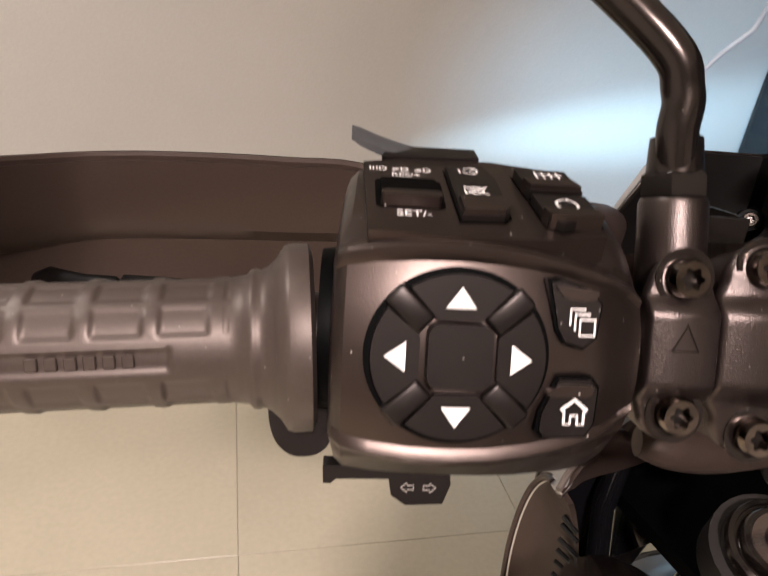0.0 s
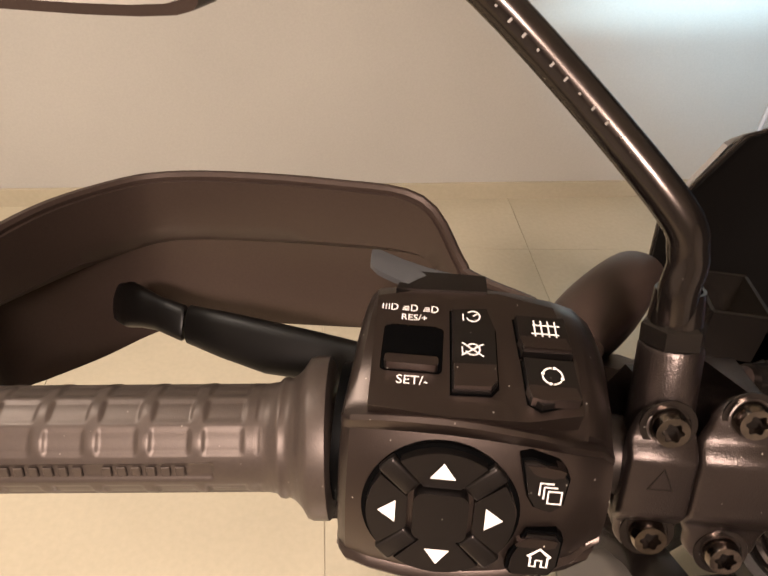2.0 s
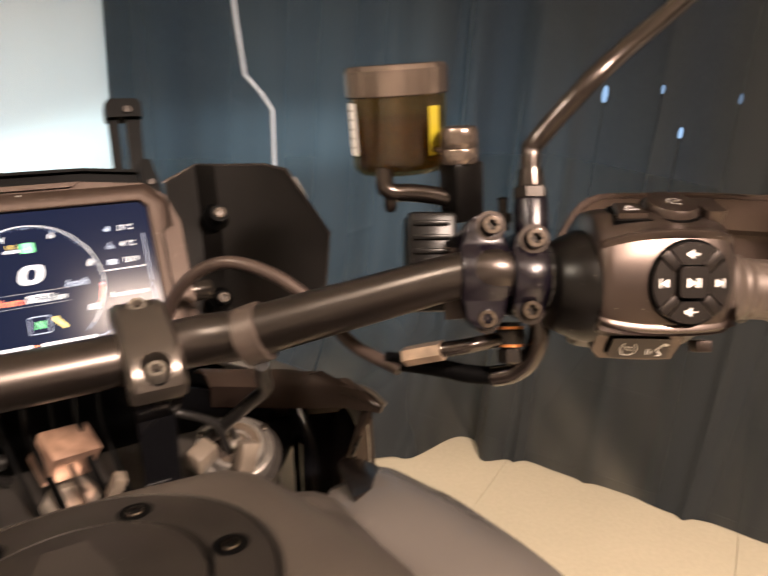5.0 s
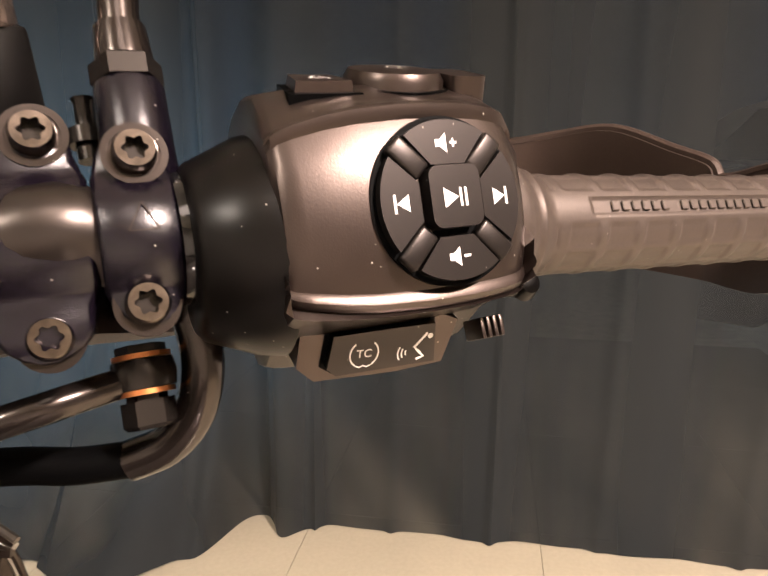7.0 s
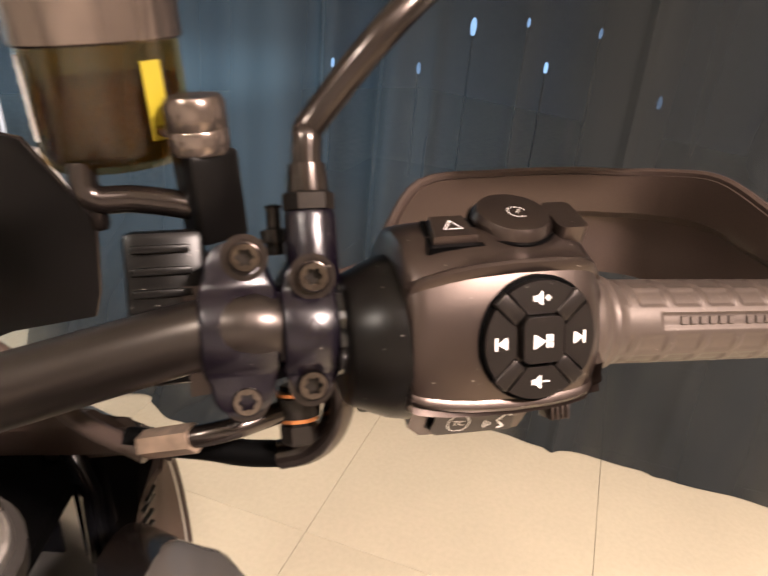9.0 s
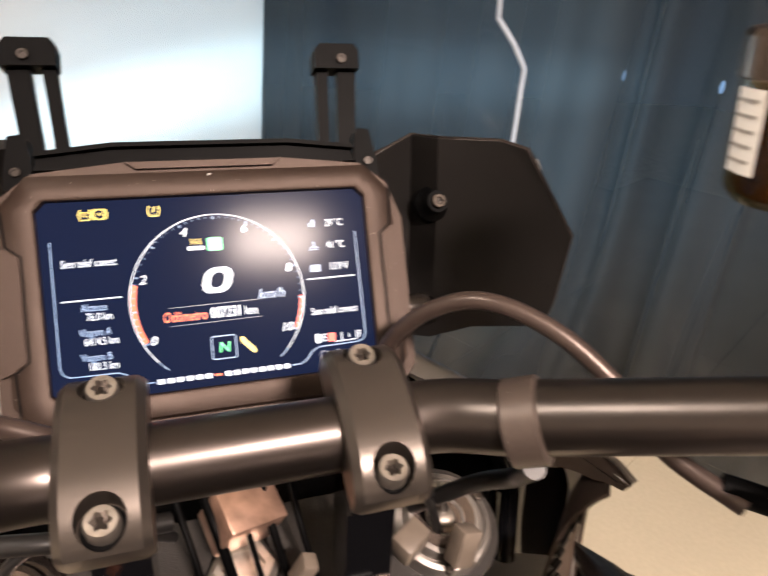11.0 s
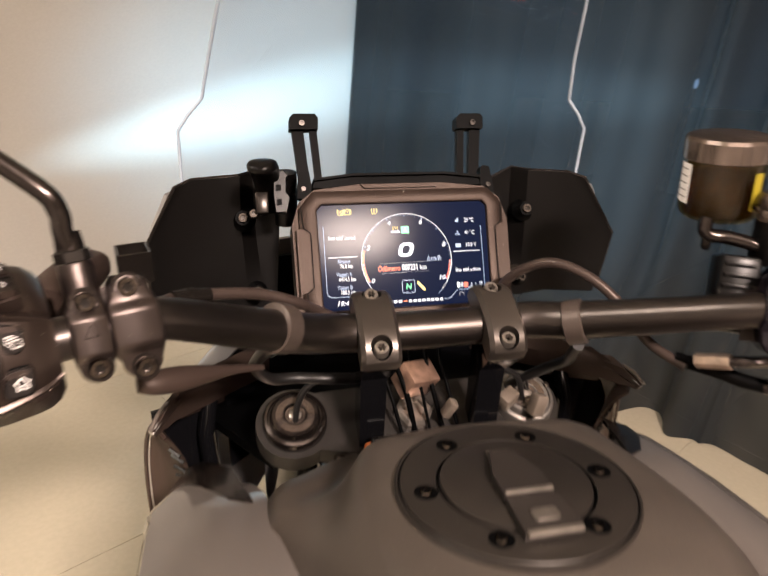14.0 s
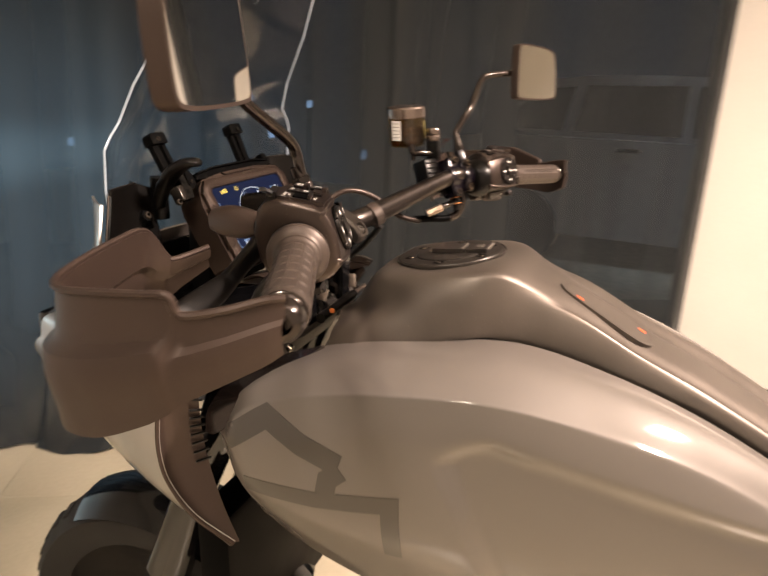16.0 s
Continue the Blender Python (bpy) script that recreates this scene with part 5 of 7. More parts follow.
part("icon", join(stripe(arc(-20.6, -6.0, 4.0, 130, 235, 10), 0.45, 3.48), stripe(arc(-20.6, -6.0, 4.0, -55, 50, 10), 0.45, 3.48), stripe([(-22.8, -9.4), (-21.6, -9.9), (-20.6, -9.4), (-19.6, -9.9), (-18.4, -9.4)], 0.35, 3.48)), WHITE, right, "white printed traction symbol", RU)
part("icon", join(stripe([(-5.0, -9.4), (-3.0, -8.6), (-4.4, -7.2), (-6.0, -5.6), (-2.6, -1.6)], 0.8, 3.48), flat(arc(-1.6, -2.6, 0.8, 0, 330, 10), 3.49), *[stripe(arc(-7.2, -7.0, 1.4 + 1.1 * k, 150, 215, 6), 0.4, 3.48) for k in range(3)]), WHITE, right, "white printed voice symbol", RU)
part("throttle_ribs", join(*[moved(block(1.2, 5.5, 9, 0.4), Matrix.Translation((13.5 + 1.9 * k, -29.5, -27))) for k in range(4)]), FACE, right, m=RM)
# keys on top of the right housing; FACE gives them a lit tone
RT = xyz(on(FR, 0, 25.5, -6), FR.to_3x3() @ Vector((1, 0, 0)), FR.to_3x3() @ Vector((0, 0.84, 0.54))) @ MM
# near-black outlines put shade round the two switches
part("recess_shade", prism([(-32, 2.6), (-14.2, 3.0), (-15.4, 18.4), (-30, 18.4)], -3, 0.7), DARK, right, m=RT)
part("recess_shade", moved(lathe([(14.0, -5), (14.0, 0.9), (0, 0.9)], 36), Matrix.Translation((-1.0, 15, 0))), DARK, right, m=RT)
part("hazard_button", prism([(-30.5, 4), (-15.5, 4.4), (-16.8, 17), (-28.6, 17)], -2, 3.2, 1.6, 3, 0.9), FACE, right, "black hazard light key", RT)
part("icon", stripe([(-25.4, 8.6), (-20.0, 8.8), (-22.4, 13.4)], 0.6, 3.28, True), WHITE, right, "white printed triangle", RT)
part("starter_knob", moved(lathe([(12.6, -5), (12.6, 2.6), (11.4, 4.6), (3, 5.2), (0, 5.2)], 36), Matrix.Translation((-1.0, 15, 0))), FACE, right, "round black starter and stop switch", RT)
part("starter_tab", prism(rounded(10, 16, 2.4, 4, 15.5, 12.5), -5, 4.2, 1.6, 3), FACE, right, m=RT)
part("icon", join(stripe(arc(-0.5, 13.5, 3.0, 20, 300, 16), 0.5, 5.3), stripe([(-0.9, 12.6), (0.6, 15.0)], 0.5, 5.3)), GREY, right, "grey printed start symbol", RT)
# right clamps
rc1 = clamp_piece(RM, -73.5, -56.5, 4.6, -36, 22.0, 20.5, "mirror_clamp", "purplish black cast mirror clamp on the bar", VIOLET)
rc2 = clamp_piece(RM, -97.5, -73.9, 6.2, -39, 27.0, 26.5, "brake_cylinder", "violet-black cast brake master cylinder on the bar", VIOLET)
for x, y, z, own in ((-63.8, 21.2, -24.0, rc1), (-65.6, -11.4, -26.5, rc1), (-83.0, 28.0, -29.0, rc2), (-85.0, -15.4, -32.0, rc2)):
    part("counterbore", moved(lathe([(7.0, 0), (7.0, 0.5), (5.4, 0.5), (5.2, -1)], 28), Matrix.Translation((x, y, z + 1.0))), STALK, own, m=RM)
    bolt(RM @ Matrix.Translation((x, y, z)) @ Matrix.Scale(1000, 4), 4.7, 5.0, own)
part("arrow_mark", stripe([(-67.4, 3.4), (-61.4, 3.4), (-64.2, 9.4)], 0.7, -19.2, True), STALK, rc1, "engraved triangle", RM)
post_and_nut(RM, rc1, -62.0, 25.0, -33, 0.0, VIOLET)
part("gap_ring", moved(lathe([(9, -3), (15.5, -3), (16, 0), (15.5, 3), (9, 3)], 32), Matrix.Translation((-54, 4, -34)) @ pose(0, 0, 0, 0, 90, 0)), GLOSS, right, m=RM)

# ---- tank cover, side panels, fairing, guards, windscreen ----
FLIP = Matrix.Diagonal((-1, 1, 1, 1))
# y: half width and height of the crown, shoulder x z, flank x z, seam x z
COVER = [
    (-0.005, 0.040, 1.008, 0.068, 1.020, 0.112, 1.013, 0.1275, 0.995),
    (-0.030, 0.050, 1.034, 0.075, 1.026, 0.1145, 1.017, 0.1285, 0.997),
    (-0.060, 0.064, 1.0605, 0.082, 1.029, 0.115, 1.019, 0.129, 0.999),
    (-0.095, 0.072, 1.0705, 0.091, 1.041, 0.114, 1.025, 0.127, 1.008),
    (-0.135, 0.076, 1.0775, 0.099, 1.055, 0.115, 1.034, 0.125, 1.014),
    (-0.185, 0.076, 1.0858, 0.099, 1.064, 0.114, 1.042, 0.122, 1.024),
    (-0.212, 0.068, 1.0862, 0.093, 1.064, 0.111, 1.043, 0.120, 1.026),
    (-0.240, 0.055, 1.074, 0.084, 1.057, 0.107, 1.038, 0.119, 1.022),
    (-0.290, 0.046, 1.050, 0.074, 1.045, 0.100, 1.030, 0.116, 1.012),
    (-0.350, 0.044, 1.018, 0.068, 1.016, 0.092, 1.007, 0.109, 0.995),
    (-0.420, 0.042, 0.988, 0.064, 0.986, 0.086, 0.982, 0.102, 0.972),
    (-0.520, 0.040, 0.938, 0.060, 0.936, 0.080, 0.932, 0.092, 0.922),
    (-0.640, 0.040, 0.888, 0.060, 0.884, 0.078, 0.876, 0.088, 0.862),
]


def cover_row(y):
    w, z, sx, sz, fx, fz, ex, ez = lerp_table(COVER, y)
    half = [(0, z), (w * 0.55, z - 0.0008), (w, z - 0.005), (sx, sz), (fx, fz), (ex, ez), (ex + 0.0008, ez - 0.006)]
    half = [p for p in smooth_line([(x, 0, h) for x, h in half], 4)]
    # the flank is tucked in above the left panel
    tuck = 1 - 0.70 * max(0.0, min(1.0, (-0.065 - y) / 0.14))
    full = [Vector((-(p.x if p.x < w else w + (p.x - w) * tuck), y, p.z)) for p in reversed(half[1:])] + [Vector((p.x, y, p.z)) for p in half]
    lip = max(0.0, 1 - (-0.005 - y) / 0.085)
    return [p + Vector((0, -lip * (0.026 + 0.018 * min(1.0, abs(p.x) / 0.10) ** 2), 0)) for p in full]


cover = part("tank_cover", shell([cover_row(y) for y in span(-0.005, -0.64, 70)], 0.003), TANK, bike, "matte graphite painted tank cover", sharp=60)

# y: top x z, crease x z, side x z, low x z
PANEL = [
    (0.036, 0.186, 0.930, 0.197, 0.922, 0.199, 0.908, 0.193, 0.896),
    (0.012, 0.160, 0.960, 0.210, 0.945, 0.213, 0.885, 0.192, 0.838),
    (-0.020, 0.134, 0.984, 0.207, 0.963, 0.216, 0.870, 0.186, 0.806),
    (-0.070, 0.121, 1.003, 0.204, 0.980, 0.216, 0.862, 0.178, 0.775),
    (-0.150, 0.098, 1.012, 0.200, 0.996, 0.212, 0.860, 0.166, 0.745),
    (-0.240, 0.084, 1.020, 0.187, 1.001, 0.200, 0.860, 0.160, 0.730),
    (-0.330, 0.080, 1.003, 0.168, 0.985, 0.184, 0.850, 0.150, 0.720),
    (-0.420, 0.076, 0.972, 0.146, 0.956, 0.164, 0.835, 0.140, 0.715),
    (-0.520, 0.072, 0.922, 0.124, 0.905, 0.140, 0.810, 0.125, 0.710),
    (-0.640, 0.070, 0.860, 0.110, 0.842, 0.120, 0.780, 0.110, 0.700),
]


def panel_at(y, f, lift=0.0):
    """A point of the left side panel: f from 0 at the seam over 0.33 at the crease to 1 at the foot."""
    tx, tz, cx, cz, sx, sz, lx, lz = lerp_table(PANEL, y)
    pts = [Vector((tx, 0, tz)), Vector(((tx + cx) / 2 + 0.002, 0, (tz + cz) / 2 + 0.011)), Vector((cx - 0.006, 0, cz + 0.004)), Vector((cx + 0.003, 0, cz - 0.008)), Vector(((cx + sx) / 2 + 0.006, 0, (cz + sz) / 2)), Vector((sx, 0, sz)), Vector(((sx + lx) / 2 + 0.004, 0, (sz + lz) / 2)), Vector((lx, 0, lz))]
    line = smooth_line(pts, 8)
    t = f * (len(line) - 1)
    i = min(int(t), len(line) - 2)
    p = line[i].lerp(line[i + 1], t - i)
    d = (line[i + 1] - line[i]).normalized()
    n = Vector((-d.z, 0, d.x))
    p = p - n * lift if n.x < 0 else p + n * lift
    top = 0.972 - 0.030 * max(0.0, min(1.0, (y + 0.245) / 0.055)) ** 2 - 0.25 * max(0.0, -0.245 - y)
    edge = -0.192 - 0.45 * max(0.0, 0.940 - p.z)
    hollow = max(0.0, min(1.0, (top - p.z) / 0.020, (edge - y) / 0.020)) if f > 0.36 else 0.0
    return Vector((-p.x + 0.011 * hollow * hollow * (3 - 2 * hollow), y, p.z))


grid = [[panel_at(y, k / 88) for k in range(89)] for y in span(0.036, -0.64, 120)]
side = part("side_panel", shell(grid, 0.003), SILVER, bike, "glossy silver-grey tank side panel with a dark graphic", sharp=60)
part("side_panel", shell([[FLIP @ p for p in row] for row in grid], 0.003), SILVER, bike, "glossy silver-grey tank side panel with a dark graphic", sharp=60)


def panel_drop(y, z, lift):
    """The left panel's point below its crease at the given y and height."""
    lo, hi = 0.36, 1.0
    for _ in range(24):
        mid = (lo + hi) / 2
        if panel_at(y, mid).z > z:
            lo = mid
        else:
            hi = mid
    return panel_at(y, lo, lift)


def graphic(pts, width, flip):
    rows = []
    fine = []
    for a, b in zip(pts, pts[1:]):
        fine += [(a[0] + (b[0] - a[0]) * k / 6, a[1] + (b[1] - a[1]) * k / 6) for k in range(6)]
    fine.append(pts[-1])
    flatv = [Vector(p) for p in fine]
    for i, p in enumerate(flatv):
        d0 = (flatv[i] - flatv[max(i - 1, 0)]) if i else (flatv[1] - flatv[0])
        d1 = (flatv[min(i + 1, len(flatv) - 1)] - flatv[i]) if i < len(flatv) - 1 else d0
        n0, n1 = Vector((-d0.y, d0.x)).normalized(), Vector((-d1.y, d1.x)).normalized()
        n = (n0 + n1).normalized()
        n = n / max(0.5, n.dot(n0))
        rows.append([panel_drop(p.x + n.x * width * f, p.y + n.y * width * f, 0.0006) for f in (-0.5, -0.25, 0, 0.25, 0.5)])
    return shell([[FLIP @ q for q in r] for r in rows] if flip else rows, 0.0004)


for flip in (False, True):
    owner = bike
    part("side_graphic", graphic([(0.020, 0.917), (-0.026, 0.952), (-0.065, 0.932), (-0.106, 0.920)], 0.023, flip), DECAL, owner, "darker grey side graphic band", sharp=60)
    part("side_graphic", graphic([(-0.108, 0.915), (-0.095, 0.903), (-0.092, 0.884)], 0.020, flip), DECAL, owner, "darker grey side graphic band", sharp=60)
    part("side_graphic", graphic([(0.000, 0.870), (-0.080, 0.876), (-0.158, 0.890), (-0.160, 0.826)], 0.018, flip), DECAL, owner, "darker grey side graphic band", sharp=60)

# left hand guard: path in plan with its lower and upper edge
GUARD_WAY = [
    (-0.255, -0.004, 1.112, 1.128), (-0.284, 0.006, 1.098, 1.124), (-0.291, 0.009, 1.086, 1.128), (-0.311, 0.010, 1.076, 1.152), (-0.350, 0.003, 1.068, 1.153),
    (-0.395, -0.011, 1.064, 1.152), (-0.422, -0.024, 1.064, 1.151), (-0.434, -0.042, 1.064, 1.152), (-0.438, -0.070, 1.070, 1.156), (-0.436, -0.100, 1.084, 1.159),
    (-0.434, -0.116, 1.094, 1.160), (-0.432, -0.122, 1.100, 1.150), (-0.424, -0.142, 1.112, 1.153), (-0.412, -0.160, 1.122, 1.158), (-0.405, -0.168, 1.128, 1.158),
]


RIGHT_WAY = [
    (0.264, -0.028, 1.091, 1.110), (0.293, -0.021, 1.074, 1.108), (0.301, -0.019, 1.061, 1.120), (0.321, -0.020, 1.050, 1.150), (0.359, -0.032, 1.039, 1.152),
    (0.402, -0.049, 1.032, 1.1515), (0.427, -0.066, 1.030, 1.151), (0.437, -0.085, 1.030, 1.154), (0.439, -0.113, 1.036, 1.157), (0.434, -0.143, 1.051, 1.148),
    (0.430, -0.159, 1.062, 1.135), (0.428, -0.165, 1.068, 1.1285), (0.418, -0.184, 1.081, 1.1345), (0.404, -0.201, 1.093, 1.139), (0.397, -0.208, 1.099, 1.140),
]


def guard_grid(way, s):
    rows = []
    for x, y, lo, hi in smooth_line4(way, 5):
        row = []
        for k in range(13):
            f = k / 12
            bulge = 0.006 * math.exp(-((f - 0.45) / 0.30) ** 2) + (0.006 if f < 0.60 else 0.0)
            d = Vector((x - s * 0.30, y + 0.16, 0)).normalized() if abs(x) > 0.30 else Vector((s * 0.2, 1, 0)).normalized()
            row.append(Vector((x, y, lo + (hi - lo) * f)) + d * bulge * min(1.0, (hi - lo) / 0.07))
        rows.append(row)
    return rows


def smooth_line4(pts, per):
    a = smooth_line([p[:3] for p in pts], per)
    b = smooth_line([(p[3], 0, 0) for p in pts], per)
    return [(p.x, p.y, p.z, q.x) for p, q in zip(a, b)]


RIGHT_WAY = [(x, y, max(lo, 1.084 if x > 0.40 else 1.074), hi - (0.008 if x > 0.31 and y > -0.15 else 0.0)) for x, y, lo, hi in RIGHT_WAY]
for way, s in ((GUARD_WAY, -1), (RIGHT_WAY, 1)):
    skin = guard_grid(way, s)
    guard = part("hand_guard", shell(skin, 0.0035), GUARD, bike, "brown-black grained plastic hand guard")
    part("rim", sweep([r[-1] + Vector((0, 0, 0.0008)) for r in skin], 0.0024, 8), GUARD, guard, "rolled rim of the guard")

# windscreen: symmetric clear sheet, waisted above the wings
EDGE = [(1.095, 0.176, 0.180), (1.145, 0.178, 0.181), (1.187, 0.175, 0.180), (1.200, 0.174, 0.171), (1.213, 0.173, 0.159), (1.25, 0.158, 0.150), (1.31, 0.122, 0.134), (1.354, 0.100, 0.121), (1.42, 0.060, 0.100), (1.455, 0.038, 0.078), (1.47, 0.028, 0.045)]


def screen_at(f, k):
    z, y, w = lerp_lin(EDGE, f)
    s = -1 + 2 * k
    return Vector((w * s, y + (0.060 + 0.055 * max(0.0, min(1.0, (1.26 - z) / 0.12))) * (1 - s * s) * min(1, w / 0.15), z))


def lerp_lin(rows, f):
    t = f * (len(rows) - 1)
    i = min(int(t), len(rows) - 2)
    return tuple(a + (b - a) * (t - i) for a, b in zip(rows[i], rows[i + 1]))


sheet = part("windscreen", shell([[screen_at(f, k / 30) for k in range(31)] for f in span(0, 1, 41)], 0), SHIELD, bike, "clear polycarbonate windscreen", sharp=60)
sheet.visible_shadow = False
rim = [screen_at(f, 0) for f in span(0, 1, 41)] + [screen_at(1, k / 14) for k in range(1, 14)] + [screen_at(f, 1) for f in span(1, 0, 41)]
part("edge", sweep(rim, 0.0013, 8), SHIELD_EDGE, sheet, "bright polished windscreen edge")

# wings beside the display
for s in (1, -1):
    m = Matrix.Identity(4) if s > 0 else FLIP
    pts = [[(0.098, 0.196, 1.134), (0.124, 0.200, 1.145), (0.135, 0.184, 1.1465), (0.174, 0.180, 1.1450), (0.187, 0.169, 1.142)], [(0.100, 0.190, 1.10), (0.124, 0.193, 1.10), (0.136, 0.178, 1.10), (0.177, 0.176, 1.10), (0.2155, 0.151, 1.092)], [(0.104, 0.178, 1.05), (0.120, 0.178, 1.05), (0.133, 0.168, 1.05), (0.166, 0.170, 1.048), (0.212, 0.153, 1.045)], [(0.106, 0.172, 1.026), (0.117, 0.169, 1.025), (0.1315, 0.164, 1.0245), (0.162, 0.1675, 1.0265), (0.207, 0.1535, 1.029)]]
    wing = part("wing", shell([[m @ Vector(p) for p in row] for row in pts], 0.003), WING, bike, "black plastic wing panel beside the display", sharp=42)
    border = [m @ Vector(p) for p in pts[0]] + [m @ Vector(r[-1]) for r in pts[1:]]
    part("rim", sweep(border, 0.0013, 8), STALK, wing, "glossy rounded edge of the wing")
    # windscreen bracket
    top, foot = Vector((s * 0.081, 0.206, 1.190)), Vector((s * 0.071, 0.178, 1.135))
    B = xyz(foot, (1, 0, 0), Vector((0, 1, 0)).cross(Vector((0, 0, 1))) * 0 + (top - foot).cross(Vector((1, 0, 0))) * -1)
    high = (top - foot).length * 1000
    lean = s * 5.0
    for w0, w1 in ((-12.0, -1.5), (4.0, 10.5)):
        leg = [(-s * w0 * 0.9, -6), (-s * w1 * 0.9, -6), (-s * w1 + lean, high), (-s * w0 + lean, high)]
        part("screen_bracket", prism(leg if s < 0 else leg[::-1], -3.5, 3.5, 0.8, 2), DARK, bike, m=B @ MM)
    block_top = [(-13.0 + lean, high - 12), (-12.5 + lean, high - 2), (-9 + lean, high + 1.5), (10 + lean, high + 1.5), (12.5 + lean, high - 2), (12.0 + lean, high - 12)]
    head = part("bracket_head", prism(block_top, -5, 8.6, 1.8, 3), DARK, bike, "black windscreen bracket head", B @ MM)
    bolt(B @ MM @ Matrix.Translation((lean + s * 2, high - 7, 8.6)) @ Matrix.Scale(1000, 4), 2.8, 1.8, head, mat=NUT)

# ---- brake reservoir, mirrors, filler cap, fairing, front wheel ----
def upright(p, d=(0, 0, 1)):
    return Matrix.Translation(p) @ Vector(d).to_track_quat("Z", "Y").to_matrix().to_4x4()


RES = xyz((0.1815, -0.0145, 1.172), (1, 0, 0.06), (-0.06, 0.06, 1))
tank_jar = part("fluid_reservoir", lathe([(22, 0), (24.5, 3), (25, 6), (25, 39), (23, 39), (23, 8), (0, 8)], 40), RESERVOIR, bike, "smoky amber brake fluid reservoir", RES @ MM)
part("fluid", lathe([(21, 2), (22.6, 5), (22.6, 27), (0, 27)], 36), FLUID, tank_jar, "amber brake fluid", RES @ MM)
cap_pts = [(25.6 - (0.7 if k % 5 == 0 else 0)) for k in range(60)]
bm = bmesh.new()
rows = []
for z, k in ((38.2, 1.0), (39.0, 1.035), (50.8, 1.035), (53.0, 0.98), (53.5, 0.90)):
    rows.append([bm.verts.new((cap_pts[i] * k * math.cos(2 * math.pi * i / 60), cap_pts[i] * k * math.sin(2 * math.pi * i / 60), z)) for i in range(60)])
for a, b in zip(rows, rows[1:]):
    for k in range(60):
        bm.faces.new((a[k], a[(k + 1) % 60], b[(k + 1) % 60], b[k]))
bm.faces.new(rows[-1])
part("cap", bm, CAPMETAL, tank_jar, "black ribbed screw cap", RES @ MM, 25)
part("label_plate", moved(shell([[(25.25 * math.cos(radians(a)), 25.25 * math.sin(radians(a)), z) for z in (10, 36)] for a in range(150, 183, 4)], 0.2), Matrix.Identity(4)), WHITE, tank_jar, "white warning sticker with grey lines", RES @ MM)
for k in range(5):
    part("sticker_line", shell([[(25.6 * math.cos(radians(a)), 25.6 * math.sin(radians(a)), z) for z in (13.5 + 4.6 * k, 14.6 + 4.6 * k)] for a in range(153, 181, 4)], 0.05), GREY, tank_jar, m=RES @ MM)
part("level_strip", shell([[(25.3 * math.cos(radians(a)), 25.3 * math.sin(radians(a)), z) for z in (9, 33)] for a in range(277, 294, 4)], 0.2), material("yellow_level_plastic", (0.26, 0.21, 0.015), 0.4), tank_jar, "yellow level strip", RES @ MM)
part("outlet", sweep(smooth_line([(-17, -13, 4), (-18, -14, -4), (-15, -16, -8), (-6, -20, -9), (4, -28, -11), (10, -32, -13)], 5), 4.6, 16), STALK, tank_jar, "black outlet elbow", RES @ MM)
part("outlet_nub", moved(lathe([(2.2, -14), (3.2, -12), (3.2, -4)], 12), Matrix.Translation((-16, -15, -4))), STALK, tank_jar, m=RES @ MM)
part("bracket", moved(block(17, 16, 30, 2), Matrix.Translation((15, -34, -9))), BLACK, tank_jar, "black reservoir bracket", RES @ MM)
part("bracket_arm", moved(block(12, 14, 3, 1), Matrix.Translation((10, -25, 12))), STEEL, tank_jar, m=RES @ MM)
part("screw", moved(lathe([(9, 5), (9.6, 6), (9.6, 12), (9.2, 12.6), (9.6, 13.2), (9.6, 20.5), (8.4, 22.5), (0, 22.5)], 28), Matrix.Translation((14, -34, 0))), CAPMETAL, tank_jar, "steel thumb screw", RES @ MM)
# master cylinder barrel and fittings
barrel = part("barrel", moved(lathe([(0, -22), (11, -22), (12.5, -18), (12.5, 6), (9, 10), (0, 10)], 24), Matrix.Translation((-98, 10, -62)) @ pose(0, 0, 0, 90, 0, 0) @ pose(0, 0, 0, 0, 25, 0)), BLACK, rc2, "black brake cylinder barrel", RM)
part("barrel_block", moved(block(25, 50, 26, 3), Matrix.Translation((-107, 13, -60))), BLACK, rc2, m=RM)
for k in range(4):
    part("barrel_rib", moved(block(18, 2.6, 2.4, 0.6), Matrix.Translation((-108, 32 - 7 * k, -46.6))), BLACK, rc2, m=RM)
part("wiring_elbow", sweep(smooth_line([(-56, -4, -52), (-53, -14, -53), (-52.5, -26, -55), (-56, -37, -60), (-63, -44, -66), (-73, -46.5, -71)], 6), 5.6, 18), STALK, rc2, "gloss black cable elbow", RM)
part("braided_sleeve", sweep(smooth_line([(-71, -46.2, -70), (-86, -45, -74), (-100, -42, -78), (-128, -38, -86)], 6), 5.0, 18), DARK, rc2, "black braided cable sleeve", RM)
part("bleed_nipple", moved(lathe([(3, 0), (3, 4), (4.6, 4), (4.6, 8), (2.4, 9), (2.4, 15), (3.1, 16), (0, 17)], 12), Matrix.Translation((-72, 28, -46)) @ pose(0, 0, 0, -90, 0, 0)), NUT, rc2, m=RM)
